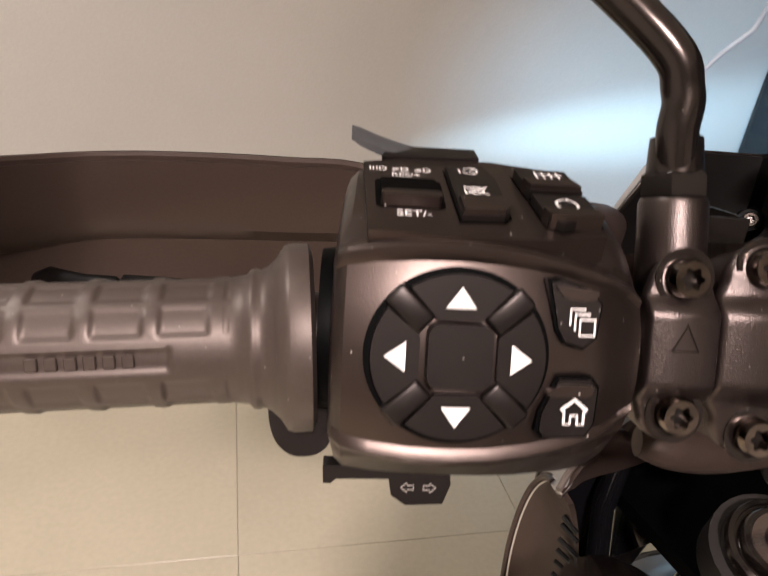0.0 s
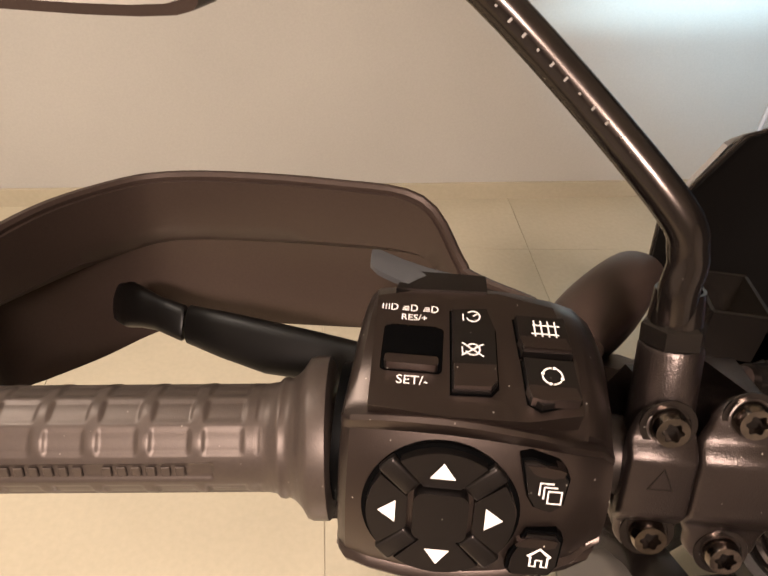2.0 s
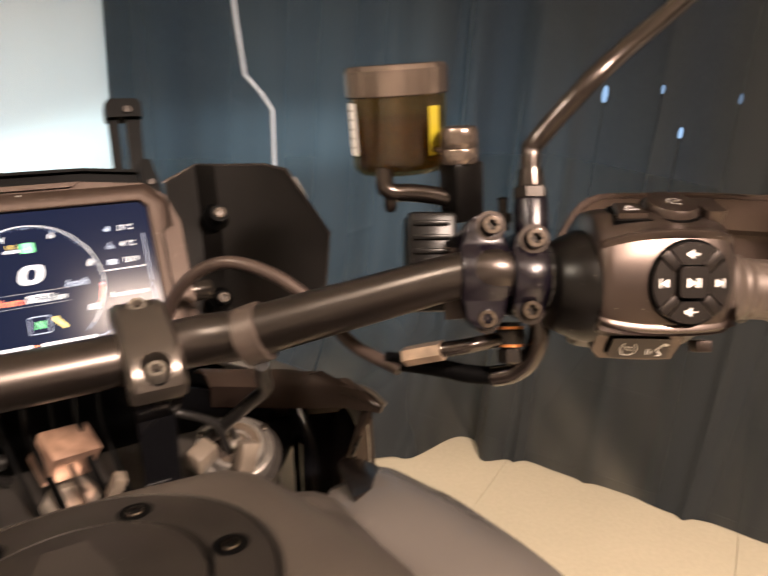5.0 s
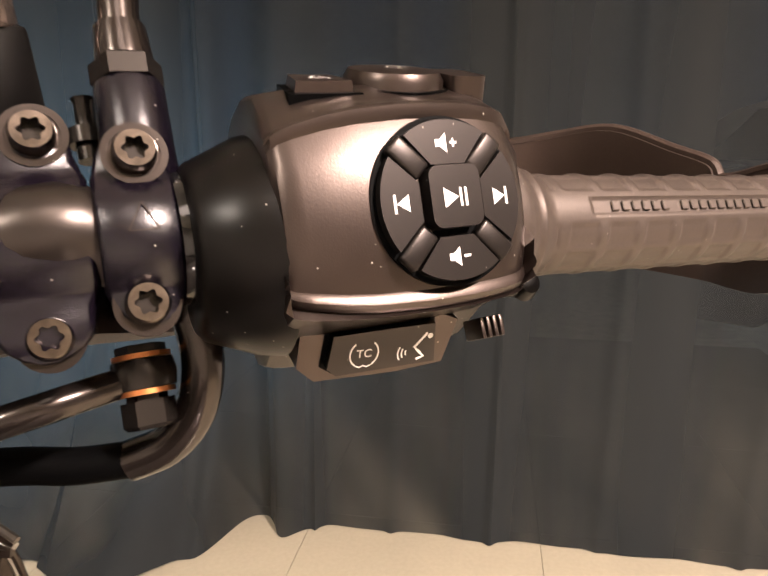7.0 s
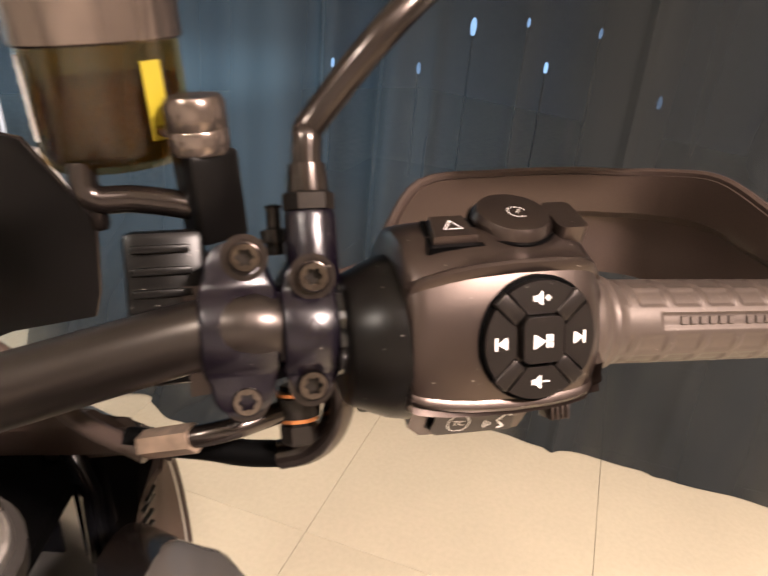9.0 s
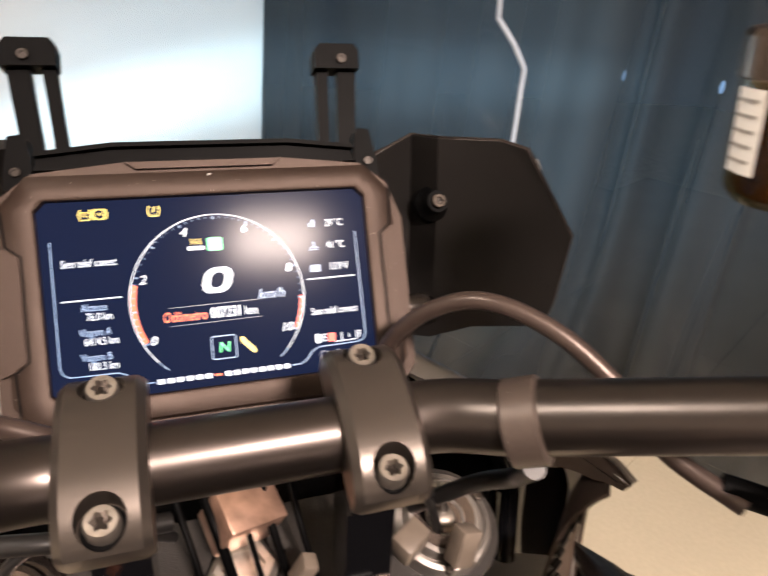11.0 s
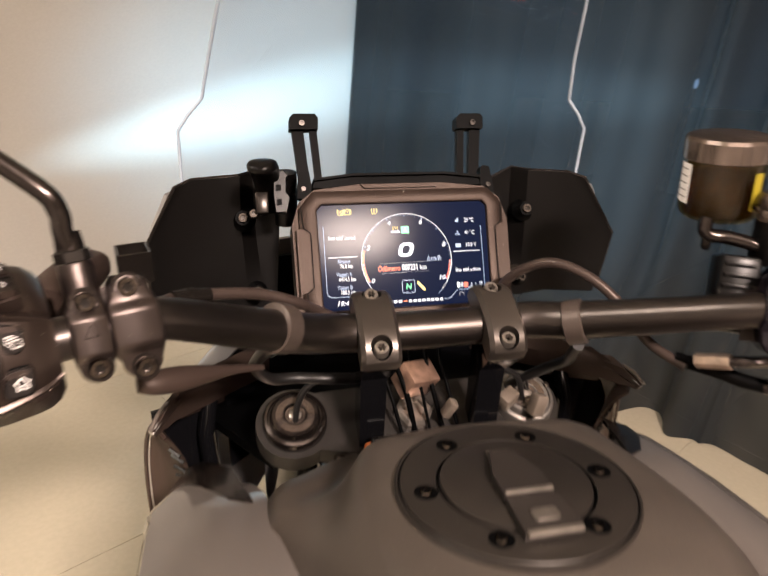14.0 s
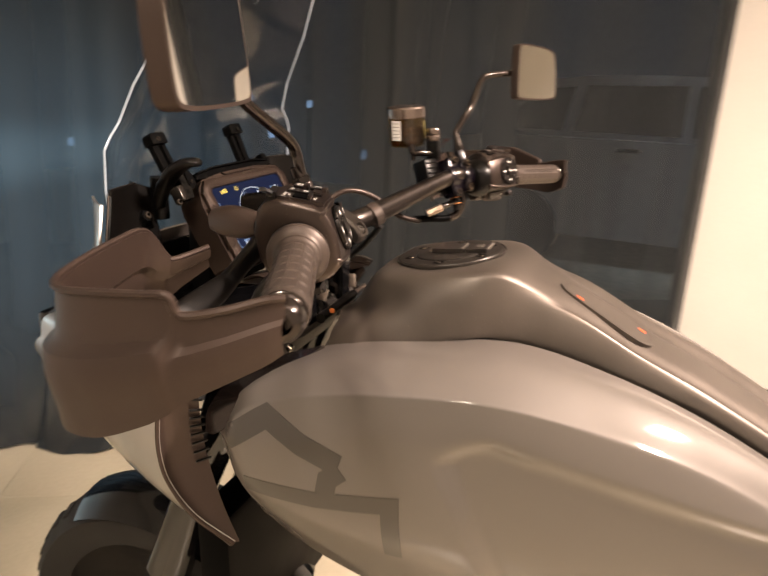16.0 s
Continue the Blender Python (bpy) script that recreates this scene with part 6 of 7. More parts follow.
part("perch_arm", loft([[(-90 + dx, 6 + dy, -46) for dx, dy in ((-12, -22), (14, -20), (14, 12), (-12, 14))], [(-70 + dx, 0 + dy, -70) for dx, dy in ((-12, -14), (12, -14), (12, 12), (-12, 12))], [(-50 + dx, -2 + dy, -84) for dx, dy in ((-10, -12), (10, -12), (10, 12), (-10, 12))]]), CAST, rc2, m=RM)
ban = Matrix.Translation((-67.0, -17.5, -56)) @ pose(0, 0, 0, 90, 0, 0)
part("banjo_bolt", moved(join(lathe([(6.2, 0), (6.2, 2), (5, 2), (5, 14), (6.6, 14), (6.6, 20), (5.6, 21), (0, 21)], 6)), ban), NUT, rc2, "dark steel banjo bolt", RM)
for z in (2.2, 11.2):
    part("copper_washer", moved(lathe([(4, z), (7.2, z), (7.2, z + 1.3), (4, z + 1.3)], 24), ban), COPPER, rc2, m=RM)
part("banjo", moved(lathe([(5, 3.6), (7.6, 3.8), (8.2, 7.2), (7.6, 11), (5, 11.2)], 24), ban), NUT, rc2, "rounded steel banjo", RM)
part("brake_pipe", sweep(smooth_line([(-67, -25.5, -56), (-78, -27, -53), (-90, -29, -50), (-103, -31, -53), (-112, -33, -60)], 6), 3.9, 14), STALK, rc2, "gloss black banjo pipe", RM)
part("hose_end", sweep([(-102, -31, -52), (-111, -33, -59), (-119, -35, -66)], 5.2, 6), BRASSY, rc2, "yellowish crimped hose end", RM)
brake = smooth_line([(-48, -2, -86), (-20, -4, -88), (20, -9, -92), (60, -12, -98), (84, -14, -101)], 5)
part("brake_lever", join(sweep(brake, [8.0 - 2.6 * min(1, k / 16) for k in range(len(brake))], 12, 0.7), moved(lathe([(0, -7), (4.4, -5.6), (7, 0), (4.4, 5.6), (0, 7)], 16), Matrix.Translation((86, -14.2, -101.4)))), BODY, rc2, "black ball-ended brake lever", RM)

# mirrors
def mirror(stalk, centre, ex, ey, w, h, side_name):
    st = part("mirror", sweep(smooth_line(stalk, 7), 0.0048, 18), STALK, bike, "black rear-view mirror on a bent stalk")
    ex = Vector(ex).normalized()
    n = Vector((ex.y, -ex.x, 0.10)).normalized()
    if n.y > 0:
        n = -n
    M = xyz(centre, ex, n) @ MM
    o = [(-w / 2, -h * 0.42), (-w * 0.44, -h / 2), (w * 0.42, -h / 2), (w / 2, -h * 0.40), (w * 0.46, h * 0.30), (w * 0.36, h * 0.44), (-w * 0.40, h / 2), (-w * 0.47, h * 0.42)]
    if side_name < 0:
        o = [(-x, y) for x, y in reversed(o)]
    # evenly rounded outline
    pts = smooth_closed(o, 4)
    part("housing", bev(prism(pts, -11, 1.2, 0, 2, 1.0), 1.2, 2, 40), GUARD, st, "black mirror housing", M)
    part("back", moved(lathe([(0, -24), (12, -22), (26, -14), (32, -10)], 28), Matrix.Diagonal((1, 0.8, 1, 1))), GUARD, st, m=M)
    glass = part("glass", flat([(x * 0.955, y * 0.94) for x, y in pts], 1.35), MIRROR, st, "mirror glass", M)
    return st


mirror([on(FL, 55.4, 36, -30.5), on(FL, 53.6, 50, -28), (-0.2140, -0.0650, 1.2060), (-0.2225, -0.0628, 1.2178), (-0.2677, -0.0520, 1.2490), (-0.3050, -0.0580, 1.2755), (-0.3180, -0.0640, 1.2810), (-0.332, -0.074, 1.2825), (-0.352, -0.090, 1.283)], (-0.375, -0.106, 1.288), (0.965, 0.26, 0), None, 112, 76, -1)
mirror([on(FR, -62, 42, -33), on(FR, -61.5, 58, -33), on(FR, -58, 66, -33), (0.246, -0.084, 1.2235), (0.290, -0.083, 1.2515), (0.306, -0.084, 1.2625), (0.318, -0.090, 1.2680), (0.345, -0.118, 1.2720)], (0.3815, -0.150, 1.274), (0.92, -0.39, -0.02), None, 110, 82, 1)
a, b = Vector((-0.2300, -0.0610, 1.2230)), Vector((-0.3000, -0.0570, 1.2720))
d = (b - a).normalized()
for k in range(16):
    p = a.lerp(b, 0.10 + 0.052 * k)
    side = Vector((0.25, -0.80, 0.55))
    side = (side - d * side.dot(d)).normalized()
    part("code_bar", moved(block(0.0006, 0.0012 if k % 3 else 0.0005, 0.00012, 0.0), Matrix.Translation(p + side * 0.0047) @ xyz((0, 0, 0), d, side)), CREAM, bike, "embossed code as a raised bar")

# filler cap
RING = material("dark_satin_filler_ring", (0.030, 0.0258, 0.0225), 0.36, metal=0.6, bump=0.03, dust=0.3)
FLAP = material("satin_black_flap", (0.034, 0.029, 0.026), 0.30, metal=0.5, bump=0.03)
CAPM = xyz((-0.003, -0.1413, 1.0796), (1, 0, 0), (0, 0.17, 1)) @ MM
filler = part("filler_cap", lathe([(61.5, -6), (61.5, -0.4), (60.6, 0.2), (59.8, -0.4), (59.2, -0.4), (58.6, 0.6), (57.4, 1.0), (40.6, 1.0), (40.0, -1.2), (38.8, -1.2), (38.2, 1.6), (37.0, 2.1), (0, 2.1)], 72), RING, bike, "dark satin filler cap ring", CAPM, 25)
part("gap", lathe([(61.4, -0.3), (59.9, -0.38)], 64), DARK, filler, m=CAPM)
for a in (0, 60, 120, 180, 240, 300):
    ca, sa = 47.0 * math.cos(radians(a)), 46.6 * math.sin(radians(a))
    bolt(CAPM @ Matrix.Translation((ca, sa, -1.2)) @ Matrix.Scale(1000, 4), 3.3, 3.0, filler)
    # flat near-black ring stands for the shade round the sunk bolt
    part("countersink_shade", moved(lathe([(6.2, 1.06), (3.5, 1.04)], 20), Matrix.Translation((ca, sa, 0))), DARK, filler, m=CAPM)
part("key_flap", prism([(-8, 14), (-7.0, 20), (7.0, 20), (8, 14), (12.5, 0), (13, -17), (-13, -17), (-12.5, 0)], 1.6, 7.0, 2.2, 3), FLAP, filler, "folding key flap", CAPM)
part("flap_hinge", prism([(-13, -20), (13, -20), (14, -44), (-14, -44)], 1.2, 6.2, 1.8, 3), FLAP, filler, "flap hinge block", CAPM)
part("hinge_edge", moved(block(27, 3.4, 2.4, 0.8), Matrix.Translation((0, -45.2, 5.6))), DULL, filler, m=CAPM)
part("flap_edge", moved(block(25, 2.8, 2.0, 0.7), Matrix.Translation((0, -16.4, 6.9))), DULL, filler, m=CAPM)
part("flap_tip", moved(block(14, 7, 1.4, 0.6), Matrix.Translation((0, 21.0, 4.0))), DULL, filler, m=CAPM)
part("hinge_badge", prism(rounded(13, 8, 2.0, 4, 0, -34), 6.1, 6.9, 0.25), DULL, filler, "small raised badge as a plain shape", CAPM)
# raised inlay behind the cap with two orange-red marks
IN = xyz((0.0, -0.355, 1.0175), (1, 0, 0), (0, -0.45, 0.89)) @ MM
inlay = smooth_closed([(-22, 82), (-18, 96), (-8, 101), (9, 98), (16, 84), (20, 46), (22, 8), (17, -5), (5, -10), (-18, -9), (-28, 1), (-30, 16), (-26, 50)], 3)
pad = part("tank_inlay", prism(inlay, -3, 1.4, 0.7, 2), TANK, bike, "graphite tank inlay with orange marks", IN)
part("inlay_groove", stripe([((x + 4) * 0.84 - 4, (y - 46) * 0.92 + 46) for x, y in inlay], 0.8, 1.46, True), GUARD, pad, m=IN)
for x, y in ((-16, 77), (5, 5)):
    part("orange_mark", prism(rounded(5, 8, 1.5, 3, x, y), 1.3, 1.8), RED, pad, "orange-red mark", IN)

# windscreen lever knob beside the display
KM = xyz((-0.116, 0.150, 1.152), (1, 0, 0), (0, -0.8626, 0.5059)) @ MM
def hook(rows):
    """The lever's skin: centre, half width across and half depth for each ring."""
    rings = []
    for i, (x, y, z, w, t) in enumerate(rows):
        a, b = Vector(rows[max(i - 1, 0)][:3]), Vector(rows[min(i + 1, len(rows) - 1)][:3])
        d = (b - a).normalized()
        ex = (Vector((1, 0, 0)) - d * d.x).normalized()
        ey = d.cross(ex)
        rings.append([Vector((x, y, z)) + ex * (w * math.copysign(abs(math.cos(q)) ** 0.7, math.cos(q))) + ey * (t * math.copysign(abs(math.sin(q)) ** 0.7, math.sin(q))) for q in (2 * math.pi * k / 22 for k in range(22))])
    return loft(rings)


HOOK = ((-0.108, 0.176, 1.118, 0.0080, 0.0060), (-0.110, 0.170, 1.130, 0.0086, 0.0066), (-0.111, 0.162, 1.143, 0.0098, 0.0074), (-0.112, 0.151, 1.156, 0.0112, 0.0072), (-0.1135, 0.140, 1.1650, 0.0118, 0.0064), (-0.1150, 0.128, 1.1705, 0.0118, 0.0058), (-0.1165, 0.118, 1.1725, 0.0110, 0.0050), (-0.1175, 0.112, 1.1720, 0.0085, 0.0038), (-0.1178, 0.109, 1.1712, 0.0040, 0.0020))
knob = part("screen_lever", hook(HOOK), BODY, bike, "black hooked windscreen adjusting lever", None, 60)
part("lever_boss", sweep([(-0.094, 0.186, 1.148), (-0.094, 0.186, 1.100)], 0.010, 16), BLACK, knob)
part("lever_block", bev(moved(block(10.5, 17.6, 14), Matrix.Translation((-0.6, -20, 2))), 1.4, 2), NUT, knob, m=KM)
bolt(KM @ Matrix.Translation((-7.7, -28.1, 2)) @ Matrix.Scale(1000, 4), 3.6, 3.0, knob, mat=DARKBOLT)
part("lever_pivot", prism([(9.5, -11.1), (11.1, 6.0), (18.2, 6.8), (21.5, 2.7), (19.8, 1.5), (19.0, -11.0), (22.1, -15.5), (19.1, -26.9), (10.7, -26.9)], -9, 3, 1.2, 2), BLACK, knob, m=KM)
for y in (-7, -19):
    part("pivot_window", prism(rounded(4.0, 5.0, 0.6, 3, 13.6, y), 2.6, 3.3, 0.2), DARK, knob, m=KM)
for s in (-1, 1):
    T = upright((s * 0.1235, 0.152, 1.050), (0, -0.86, 0.4))
    part("wing_boss", moved(lathe([(9, -8), (9, 0), (6, 3), (5, 10), (0, 10)], 20), T @ MM), DARK, bike, "black rubber wing boss")
    bolt(T @ Matrix.Translation((0, 0, 0.009)), 4.2, 3.5, mat=DARKBOLT)
    T = upright((s * 0.1325, 0.179, 1.108), (0, -0.86, 0.45))
    part("wing_boss", moved(lathe([(11, -6), (11, 0), (7.5, 4), (6.5, 9), (0, 9)], 28), T @ MM), DARK, bike, "black rubber wing boss")
    bolt(T @ Matrix.Translation((0, 0, 0.008)), 4.4, 3.5, mat=DARKBOLT)

# fairing sides: silver skin outside, black blade along the rear edge, dark cover above the cavity
# each row: its rear point and its front point
FAIRING_UP = (((0.196, 0.172, 1.135), (0.166, 0.215, 1.135)), ((0.213, 0.162, 1.095), (0.150, 0.232, 1.095)), ((0.213, 0.162, 1.050), (0.135, 0.262, 1.050)), ((0.208, 0.162, 1.034), (0.128, 0.272, 1.034)))
FAIRING = (((0.1700, 0.114, 0.983), (0.082, 0.320, 0.948)), ((0.1945, 0.080, 0.9915), (0.090, 0.375, 0.948)), ((0.2105, 0.047, 0.987), (0.096, 0.405, 0.935)), ((0.2160, 0.078, 0.968), (0.091, 0.420, 0.905)), ((0.2230, 0.092, 0.945), (0.086, 0.435, 0.895)), ((0.2275, 0.096, 0.915), (0.083, 0.446, 0.880)), ((0.2290, 0.095, 0.880), (0.080, 0.445, 0.865)), ((0.2270, 0.087, 0.848), (0.075, 0.430, 0.845)), ((0.2210, 0.062, 0.812), (0.072, 0.405, 0.812)), ((0.2010, 0.028, 0.773), (0.068, 0.330, 0.780)))
BLADE = ((0.2105, 0.047, 0.987), (0.2160, 0.078, 0.968), (0.2230, 0.092, 0.945), (0.2275, 0.096, 0.915), (0.2290, 0.095, 0.880), (0.2270, 0.087, 0.848), (0.2210, 0.062, 0.812), (0.2010, 0.028, 0.773))
BLADE_IN = ((0.2060, 0.046, 0.984), (0.2000, 0.060, 0.962), (0.1940, 0.068, 0.938), (0.1890, 0.071, 0.910), (0.1870, 0.070, 0.880), (0.1880, 0.062, 0.848), (0.1920, 0.046, 0.812), (0.1960, 0.024, 0.773))
# rear edge of the cover, from the tip inwards
LIP = ((0.2105, 0.047, 0.9875), (0.2050, 0.061, 0.9935), (0.1960, 0.078, 0.9920), (0.1740, 0.108, 0.9820), (0.1510, 0.140, 0.9720), (0.1180, 0.178, 0.9620))


def fairing_grid(table):
    rows = []
    for rear, front in table:
        rear, front = Vector(rear), Vector(front)
        row = []
        for k in range(15):
            p = rear.lerp(front, k / 14)
            p.x = -(rear.x + (front.x - rear.x) * (k / 14) ** 1.25)
            row.append(p)
        rows.append(row)
    cols = [smooth_line([r[k] for r in rows], 4) for k in range(15)]
    return [[c[i] for c in cols] for i in range(len(cols[0]))]


for s in (1, -1):
    m = FLIP if s > 0 else Matrix.Identity(4)
    for table in (FAIRING_UP, FAIRING):
        part("fairing_side", shell([[FLIP @ m @ p for p in r] for r in fairing_grid(table)], 0.003), SILVER_LIT, bike, "silver-grey fairing side", sharp=60)
    outer, inside = smooth_line(BLADE, 6)[3:], smooth_line(BLADE_IN, 6)[3:]
    rows = []
    for p, q in zip(outer, inside):
        mid = (p + q) / 2 + Vector((0.004, 0.010, 0)) * min(1.0, (p - q).length / 0.03)
        rows.append([m @ v for v in smooth_line([p, p.lerp(mid, 0.6) + Vector((0.002, 0.002, 0)), mid, mid.lerp(q, 0.5), q], 3)])
    blade = part("fairing_blade", shell(rows, 0.003), GUARD, bike, "brown-black grained blade along the fairing's rear edge", sharp=50)
    part("rim", sweep([m @ p for p in outer], 0.0019, 8), GUARD, blade, "rounded rim of the blade")
    for k in range(9):
        f = 0.20 + 0.055 * k
        i = int(f * (len(inside) - 1))
        p, q = outer[i].lerp(inside[i], 0.62), inside[i]
        part("rib", sweep([m @ (p + Vector((-0.003, -0.004, 0))), m @ (q + Vector((-0.002, -0.003, 0)))], 0.0016, 6), BLACK, blade)
    lip = smooth_line(LIP, 5)
    rows = []
    for i, p in enumerate(lip):
        f = i / (len(lip) - 1)
        far = Vector((0.190, 0.092, 0.989)).lerp(Vector((0.112, 0.220, 0.956)), f)
        rows.append([m @ v for v in (p + Vector((0, 0.004, -0.020 + 0.012 * (1 - min(1, f * 4)))), p, p.lerp(far, 0.35) + Vector((0, 0, 0.005)), p.lerp(far, 0.7) + Vector((0, 0, 0.005)), far)])
    cover_top = part("inner_cover", shell(rows, 0.003), GUARD, bike, "black cover above the fairing cavity", sharp=40)
    # paler rim: the edge's light line is put into its colour
    part("cover_edge", sweep([m @ (p + Vector((0, -0.0006, 0.0004))) for p in lip], 0.0019, 8), material("rim_highlight_plastic", (0.085, 0.070, 0.060), 0.35) if s > 0 else bpy.data.materials["rim_highlight_plastic"], cover_top, "rim of the cover, its highlight put into the colour")
    # cavity: two gloss black sheets with a slit between them, a black duct behind
    for xs in (((-0.222, 0.118), (-0.196, 0.128), (-0.170, 0.138)), ((-0.160, 0.150), (-0.110, 0.195), (-0.050, 0.235))):
        sheet = [[m @ Vector((-x * (1 - 0.12 * (0.97 - z)), y - 0.16 * (0.97 - z), z)) for x, y in xs] for z in (0.956, 0.935, 0.905, 0.870)]
        part("inner_panel", shell(sheet, 0.003), GLOSS, bike, "gloss black inner fairing panel", sharp=40)
    part("air_duct", sweep([m @ Vector(p) for p in ((0.170, 0.128, 0.966), (0.176, 0.112, 0.930), (0.172, 0.098, 0.885))], 0.0075, 16), GLOSS, bike, "gloss black duct in the fairing cavity")
    # front facet of the side panel, gloss black in place of its dark reflection
    facet_rows = (((0.166, 0.030, 0.966), (0.180, 0.046, 0.953), (0.196, 0.056, 0.930), (0.199, 0.058, 0.905)), ((0.150, 0.000, 0.985), (0.176, 0.012, 0.973), (0.200, 0.036, 0.938), (0.204, 0.044, 0.908)), ((0.136, -0.050, 1.001), (0.168, -0.030, 0.987), (0.196, 0.010, 0.957), (0.206, 0.026, 0.922)))
    part("nose_facet", shell([[m @ Vector(p) for p in smooth_line(r, 3)] for r in facet_rows], 0.003), STALK, bike, "panel's front facet, its dark reflection put in as gloss black", sharp=50)
front_rows = []
for _, (xf, yf, z) in FAIRING_UP[2:] + FAIRING:
    front_rows.append([Vector((xf * f, yf + 0.03 * (1 - f * f), z)) for f in span(-1, 1, 9)])
nose = part("fairing_front", shell(front_rows, 0.003), SILVER, bike, "silver-grey fairing nose", sharp=50)
# near-black sheet added so that the inside of the nose stays dark
part("nose_shade_sheet", shell([[p * 0.985 + Vector((0, -0.006, 0)) for p in r] for r in front_rows], 0.002), DARK, bike, "near-black sheet added inside the nose for its shade", sharp=50)
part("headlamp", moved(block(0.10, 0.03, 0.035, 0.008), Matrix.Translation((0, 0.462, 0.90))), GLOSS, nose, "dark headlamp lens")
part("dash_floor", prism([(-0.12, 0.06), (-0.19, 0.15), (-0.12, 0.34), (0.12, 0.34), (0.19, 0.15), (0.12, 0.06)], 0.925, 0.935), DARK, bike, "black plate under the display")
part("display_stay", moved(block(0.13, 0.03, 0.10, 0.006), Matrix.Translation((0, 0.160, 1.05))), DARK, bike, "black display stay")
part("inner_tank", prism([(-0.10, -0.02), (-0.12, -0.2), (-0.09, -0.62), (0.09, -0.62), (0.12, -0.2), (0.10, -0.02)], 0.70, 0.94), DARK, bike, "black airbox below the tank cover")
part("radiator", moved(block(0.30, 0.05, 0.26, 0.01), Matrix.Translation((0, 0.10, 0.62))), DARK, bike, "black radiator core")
part("amber_plug", moved(lathe([(4, -3), (4, 2), (3.4, 3), (0, 3)], 16), upright((-0.053, -0.017, 1.005), (-0.7, -0.6, 0.3)) @ MM @ Matrix.Scale(0.75, 4)), ORANGE, bike, "amber connector cap")

# front wheel
WHEEL = Matrix.Translation((0, 0.30, 0.312)) @ pose(0, 0, 0, 0, 90, 0) @ Matrix.Scale(0.955, 4)
tyre_prof = [(0.235, -0.046), (0.262, -0.058), (0.290, -0.058), (0.312, -0.040), (0.322, -0.016), (0.324, 0.0), (0.322, 0.016), (0.312, 0.040), (0.290, 0.058), (0.262, 0.058), (0.235, 0.046), (0.228, 0.0), (0.235, -0.046)]
wheel = part("front_wheel", moved(lathe(tyre_prof, 72), WHEEL), TYRE, bike, "black front tyre with block tread")
part("rim", moved(lathe([(0.236, -0.046), (0.240, -0.040), (0.222, -0.030), (0.212, 0), (0.222, 0.030), (0.240, 0.040), (0.236, 0.046), (0.205, 0.030), (0.198, 0.0), (0.205, -0.030), (0.236, -0.046)], 72), WHEEL), BAR, wheel, "black wheel rim")
part("hub", moved(lathe([(0.02, -0.05), (0.04, -0.05), (0.045, 0), (0.04, 0.05), (0.02, 0.05)], 24), WHEEL), BAR, wheel)
for k in range(5):
    a = 2 * math.pi * k / 5 + 0.3
    part("wheel_spoke", moved(sweep([(0.03 * math.cos(a), 0.03 * math.sin(a), 0), (0.215 * math.cos(a), 0.215 * math.sin(a), 0)], [0.014, 0.010], 10), WHEEL), BAR, wheel)
part("tread_blocks", join(*[moved(block(0.010, 0.022, 0.030, 0.002, (0, 0, 0), 1), WHEEL @ Matrix.Rotation(2 * math.pi * k / 44, 4, "Z") @ Matrix.Translation((0.3145, 0, s * 0.028)) @ Matrix.Rotation(-s * 0.45, 4, "Y")) for k in range(44) for j, s in ((1, 1), (1, -1))]), TYRE, wheel, "tread blocks")
fender_rows = []
for k in range(22):
    a = radians(62 + 78 * k / 21)
    row = []
    for j in range(9):
        f = -1 + 2 * j / 8
        r = 0.322 - 0.030 * f * f
        row.append(Vector((0.072 * f, 0.30 + r * math.cos(a), 0.312 + r * math.sin(a))))
    fender_rows.append(row)
part("fender", shell(fender_rows, 0.003), GLOSS, bike, "gloss black front fender", sharp=60)
for s in (1, -1):
    part("fork_leg", sweep([(s * 0.100, 0.10, 0.90), (s * 0.100, 0.30, 0.32)], 0.024, 20), GLOSS, bike, "black fork leg")


# car: body, glasshouse, wheels, side-on beyond the curtain
CAR_WHITE = material("white_car_paint", (0.42, 0.44, 0.48), 0.3, coat=0.8, wear=0.04)
CAR_GLASS = material("dark_car_glass", (0.01, 0.012, 0.015), 0.06)
car = new("car")
car.matrix_world = pose(5.7, -0.75, -0.08, 0, 0, 90) @ Matrix.Scale(1.08, 4)
tagged(car, "white parked hatchback car in the dark yard", "car")
outline = [(-2.1, 0.35), (-2.12, 0.75), (-2.0, 0.95), (-1.1, 1.02), (1.75, 1.02), (1.98, 0.92), (2.05, 0.40), (1.6, 0.28), (-1.7, 0.28)]
part("body", moved(prism(smooth_closed(outline, 3), -0.86, 0.86, 0.10, 3), pose(0, 0, 0, 90)), CAR_WHITE, car, "white car body")
cabin = [(-1.15, 1.0), (-0.55, 1.42), (0.2, 1.50), (1.35, 1.45), (1.85, 1.0)]
part("roof", moved(prism(smooth_closed(cabin, 3), -0.70, 0.70, 0.08, 3), pose(0, 0, 0, 90)), CAR_WHITE, car)
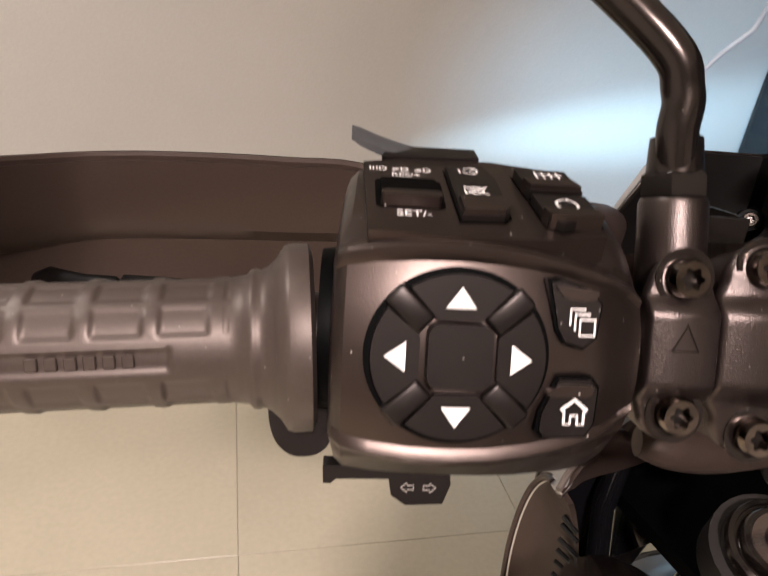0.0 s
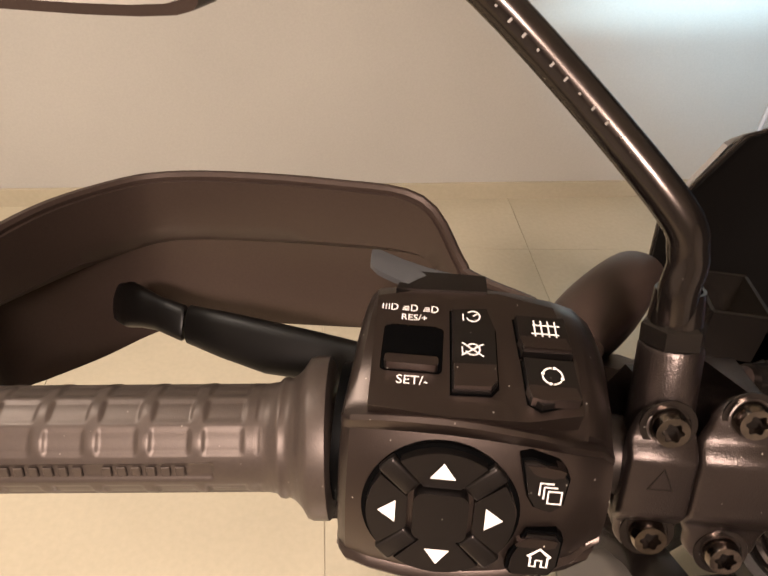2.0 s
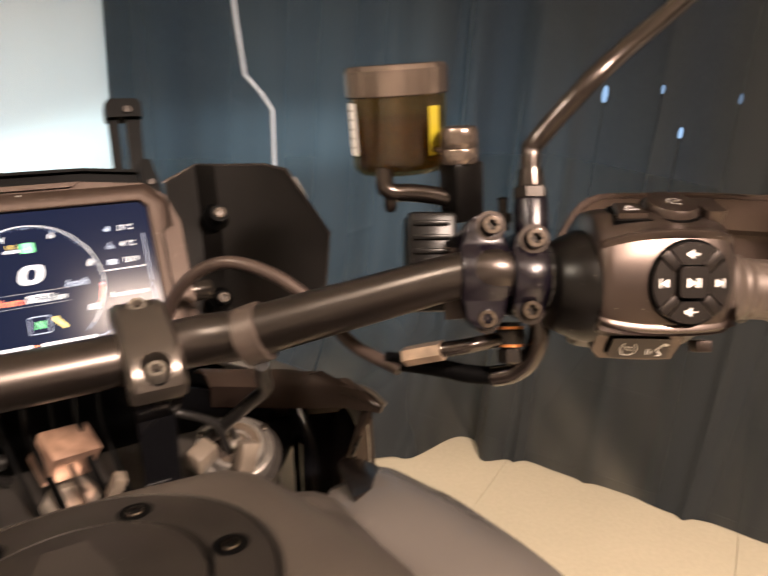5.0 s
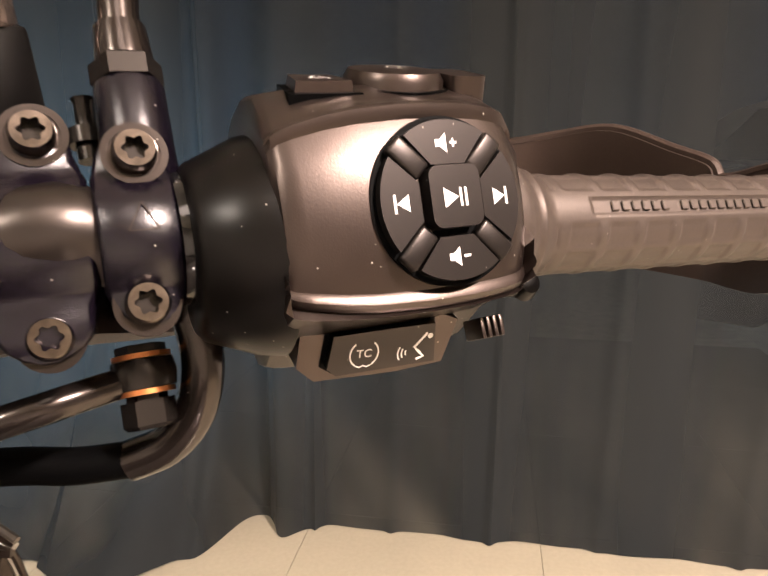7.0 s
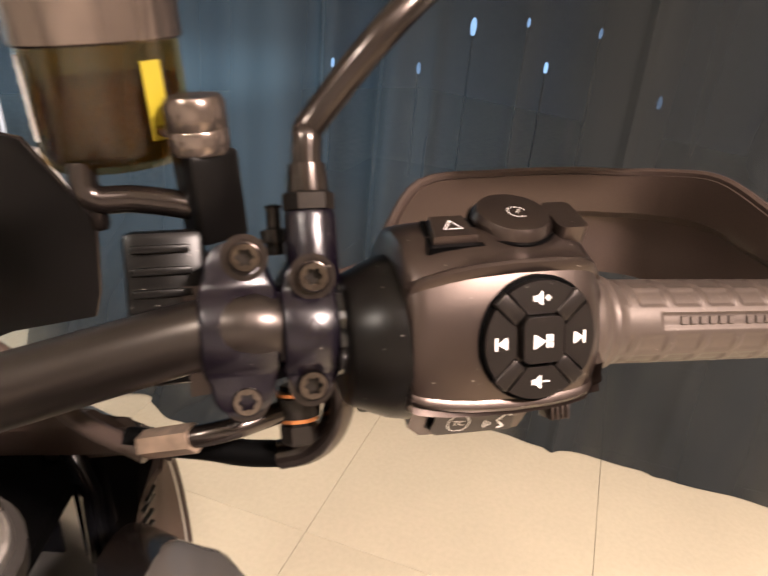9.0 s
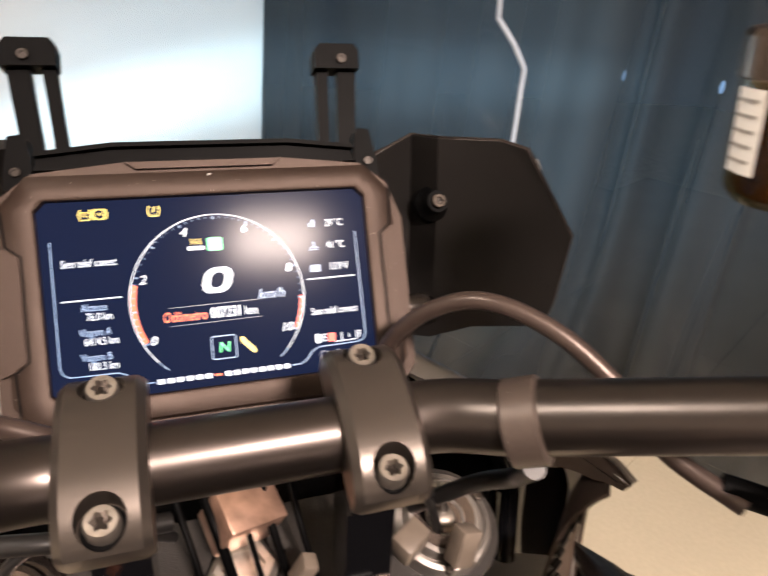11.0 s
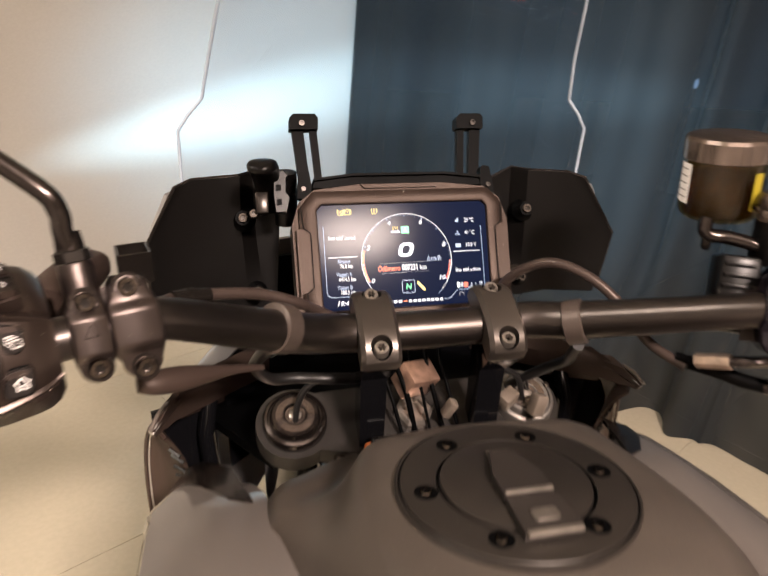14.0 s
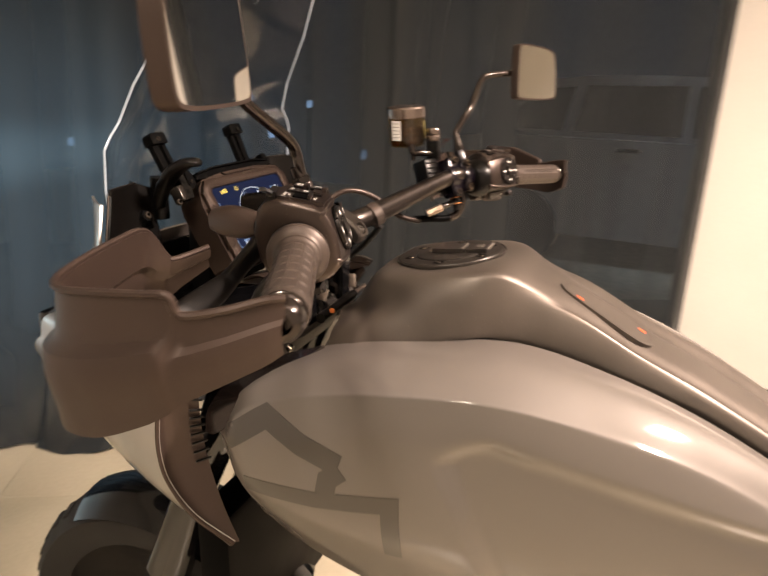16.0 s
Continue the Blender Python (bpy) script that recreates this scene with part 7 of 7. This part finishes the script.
for side_y in (-0.705, 0.705):
    for pane in ([(-0.85, 1.06), (-0.42, 1.38), (0.12, 1.42), (0.12, 1.06)], [(0.20, 1.06), (0.20, 1.42), (0.90, 1.40), (0.98, 1.06)], [(1.06, 1.06), (0.98, 1.39), (1.28, 1.36), (1.55, 1.06)]):
        part("window", moved(prism(pane, -0.01, 0.01), Matrix.Translation((0, side_y, 0)) @ pose(0, 0, 0, 90)), CAR_GLASS, car, "dark side window")
    for wx in (-1.35, 1.3):
        tyre = part("wheel", moved(lathe([(0.20, -0.10), (0.30, -0.10), (0.315, -0.06), (0.315, 0.06), (0.30, 0.10), (0.20, 0.10), (0.19, 0.06), (0, 0.05)], 32), Matrix.Translation((wx, side_y * 1.1, 0.315)) @ pose(0, 0, 0, 90)), TYRE, car)
part("handle", moved(block(0.16, 0.03, 0.03, 0.008), Matrix.Translation((0.55, 0.87, 0.95))), DARK, car)
part("tail_lamp", moved(block(0.06, 0.22, 0.16, 0.02), Matrix.Translation((1.98, 0.62, 0.86))), RED, car, "red tail lamp")
# small bluish lights in the dark; the thin posts under them are added
LAMPS = glow("bluish_lamp_glass", (0.35, 0.60, 1.0), 2.5)
POSTS = ((3.8, 3.17, 1.14, 0.034), (3.53, 3.42, 0.82, 0.024), (4.57, 2.03, 0.76, 0.026), (4.34, 2.46, 1.17, 0.020), (3.03, 3.82, 0.81, 0.020), (3.93, 2.78, 1.20, 0.018), (4.02, 2.64, 0.92, 0.022))
for x, y, z, r in POSTS:
    post = tagged(link("yard_light", moved(lathe([(0.05, 0), (0.012, 0.02), (0.008, 0.04), (0.008, z + 0.08 - r), (0, z + 0.08 - r)], 10), Matrix.Translation((x, y, -0.08))), DARK, None), "small bluish light on an added thin black post", "lamp", "lamps in the yard")
    part("bulb", moved(lathe([(0, -2 * r), (r * 0.5, -1.4 * r), (r * 0.7, 0), (r * 0.5, 1.4 * r), (0, 2 * r)], 12), Matrix.Translation((x, y, z))), LAMPS, post, "small bluish glowing bulb")

# unseen lamp and post, added so that the car shows in the dark
yard = tagged(link("yard_fill_lamp", lathe([(0.10, 0), (0.05, 0.1), (0.035, 3.4), (0, 3.4)], 14), DULL, None), "added unseen fill lamp on a tall grey post, lighting the car", "street lamp")
yard.matrix_world = pose(3.9, -2.6, -0.08)
part("lamp_head", block(0.36, 0.16, 0.08, 0.02, (0.15, 0, 3.40)), DULL, yard)
lamp("yard_fill_light", "SPOT", look((4.05, -2.6, 3.26), (5.4, -1.5, 1.1)), 210, (0.62, 0.80, 1.0), spot=75, blend=0.9, soft=0.06)

# ---- headlamp beam: cool light thrown low on the wall ----
HEAD = Vector((0.0, 0.53, 0.86))
beam = lamp("headlamp_core", "SPOT", BIKE @ look(HEAD, (0.46, 2.38, 0.85), 8), 215, (0.56, 0.84, 1.0), spot=100, blend=1.0, soft=0.012)
beam.scale = (1, 0.105, 1)
spill = lamp("headlamp_spill", "SPOT", BIKE @ look(HEAD, (0.74, 1.95, 0.82)), 185, (0.50, 0.79, 1.0), spot=124, blend=1.0, soft=0.03)
spill.scale = (1, 0.42, 1)

# ---- floor tiles, one object each ----
tile_mesh = None
turn = pose(0, 0, 0, 0, 0, ANGLE)
for i in range(-9, 9):
    for j in range(-9, 9):
        c = Vector((-0.79, 0.675, 0)) + turn @ Vector(((i + 0.5) * SIZE, (j + 0.5) * SIZE, 0))
        if abs(c.x) > 4.0 or c.y > 4.0 or c.y < -5.6:
            continue
        if tile_mesh is None:
            ob = link("tile", moved(block(SIZE - GAP, SIZE - GAP, 0.009, 0.0005, (0, 0, -0.0045), 1), Matrix.Identity(4)), TILE, floor)
            tile_mesh = ob.data
        else:
            ob = new("tile", tile_mesh)
            ob.parent = floor
        ob.matrix_local = Matrix.Translation(c) @ turn
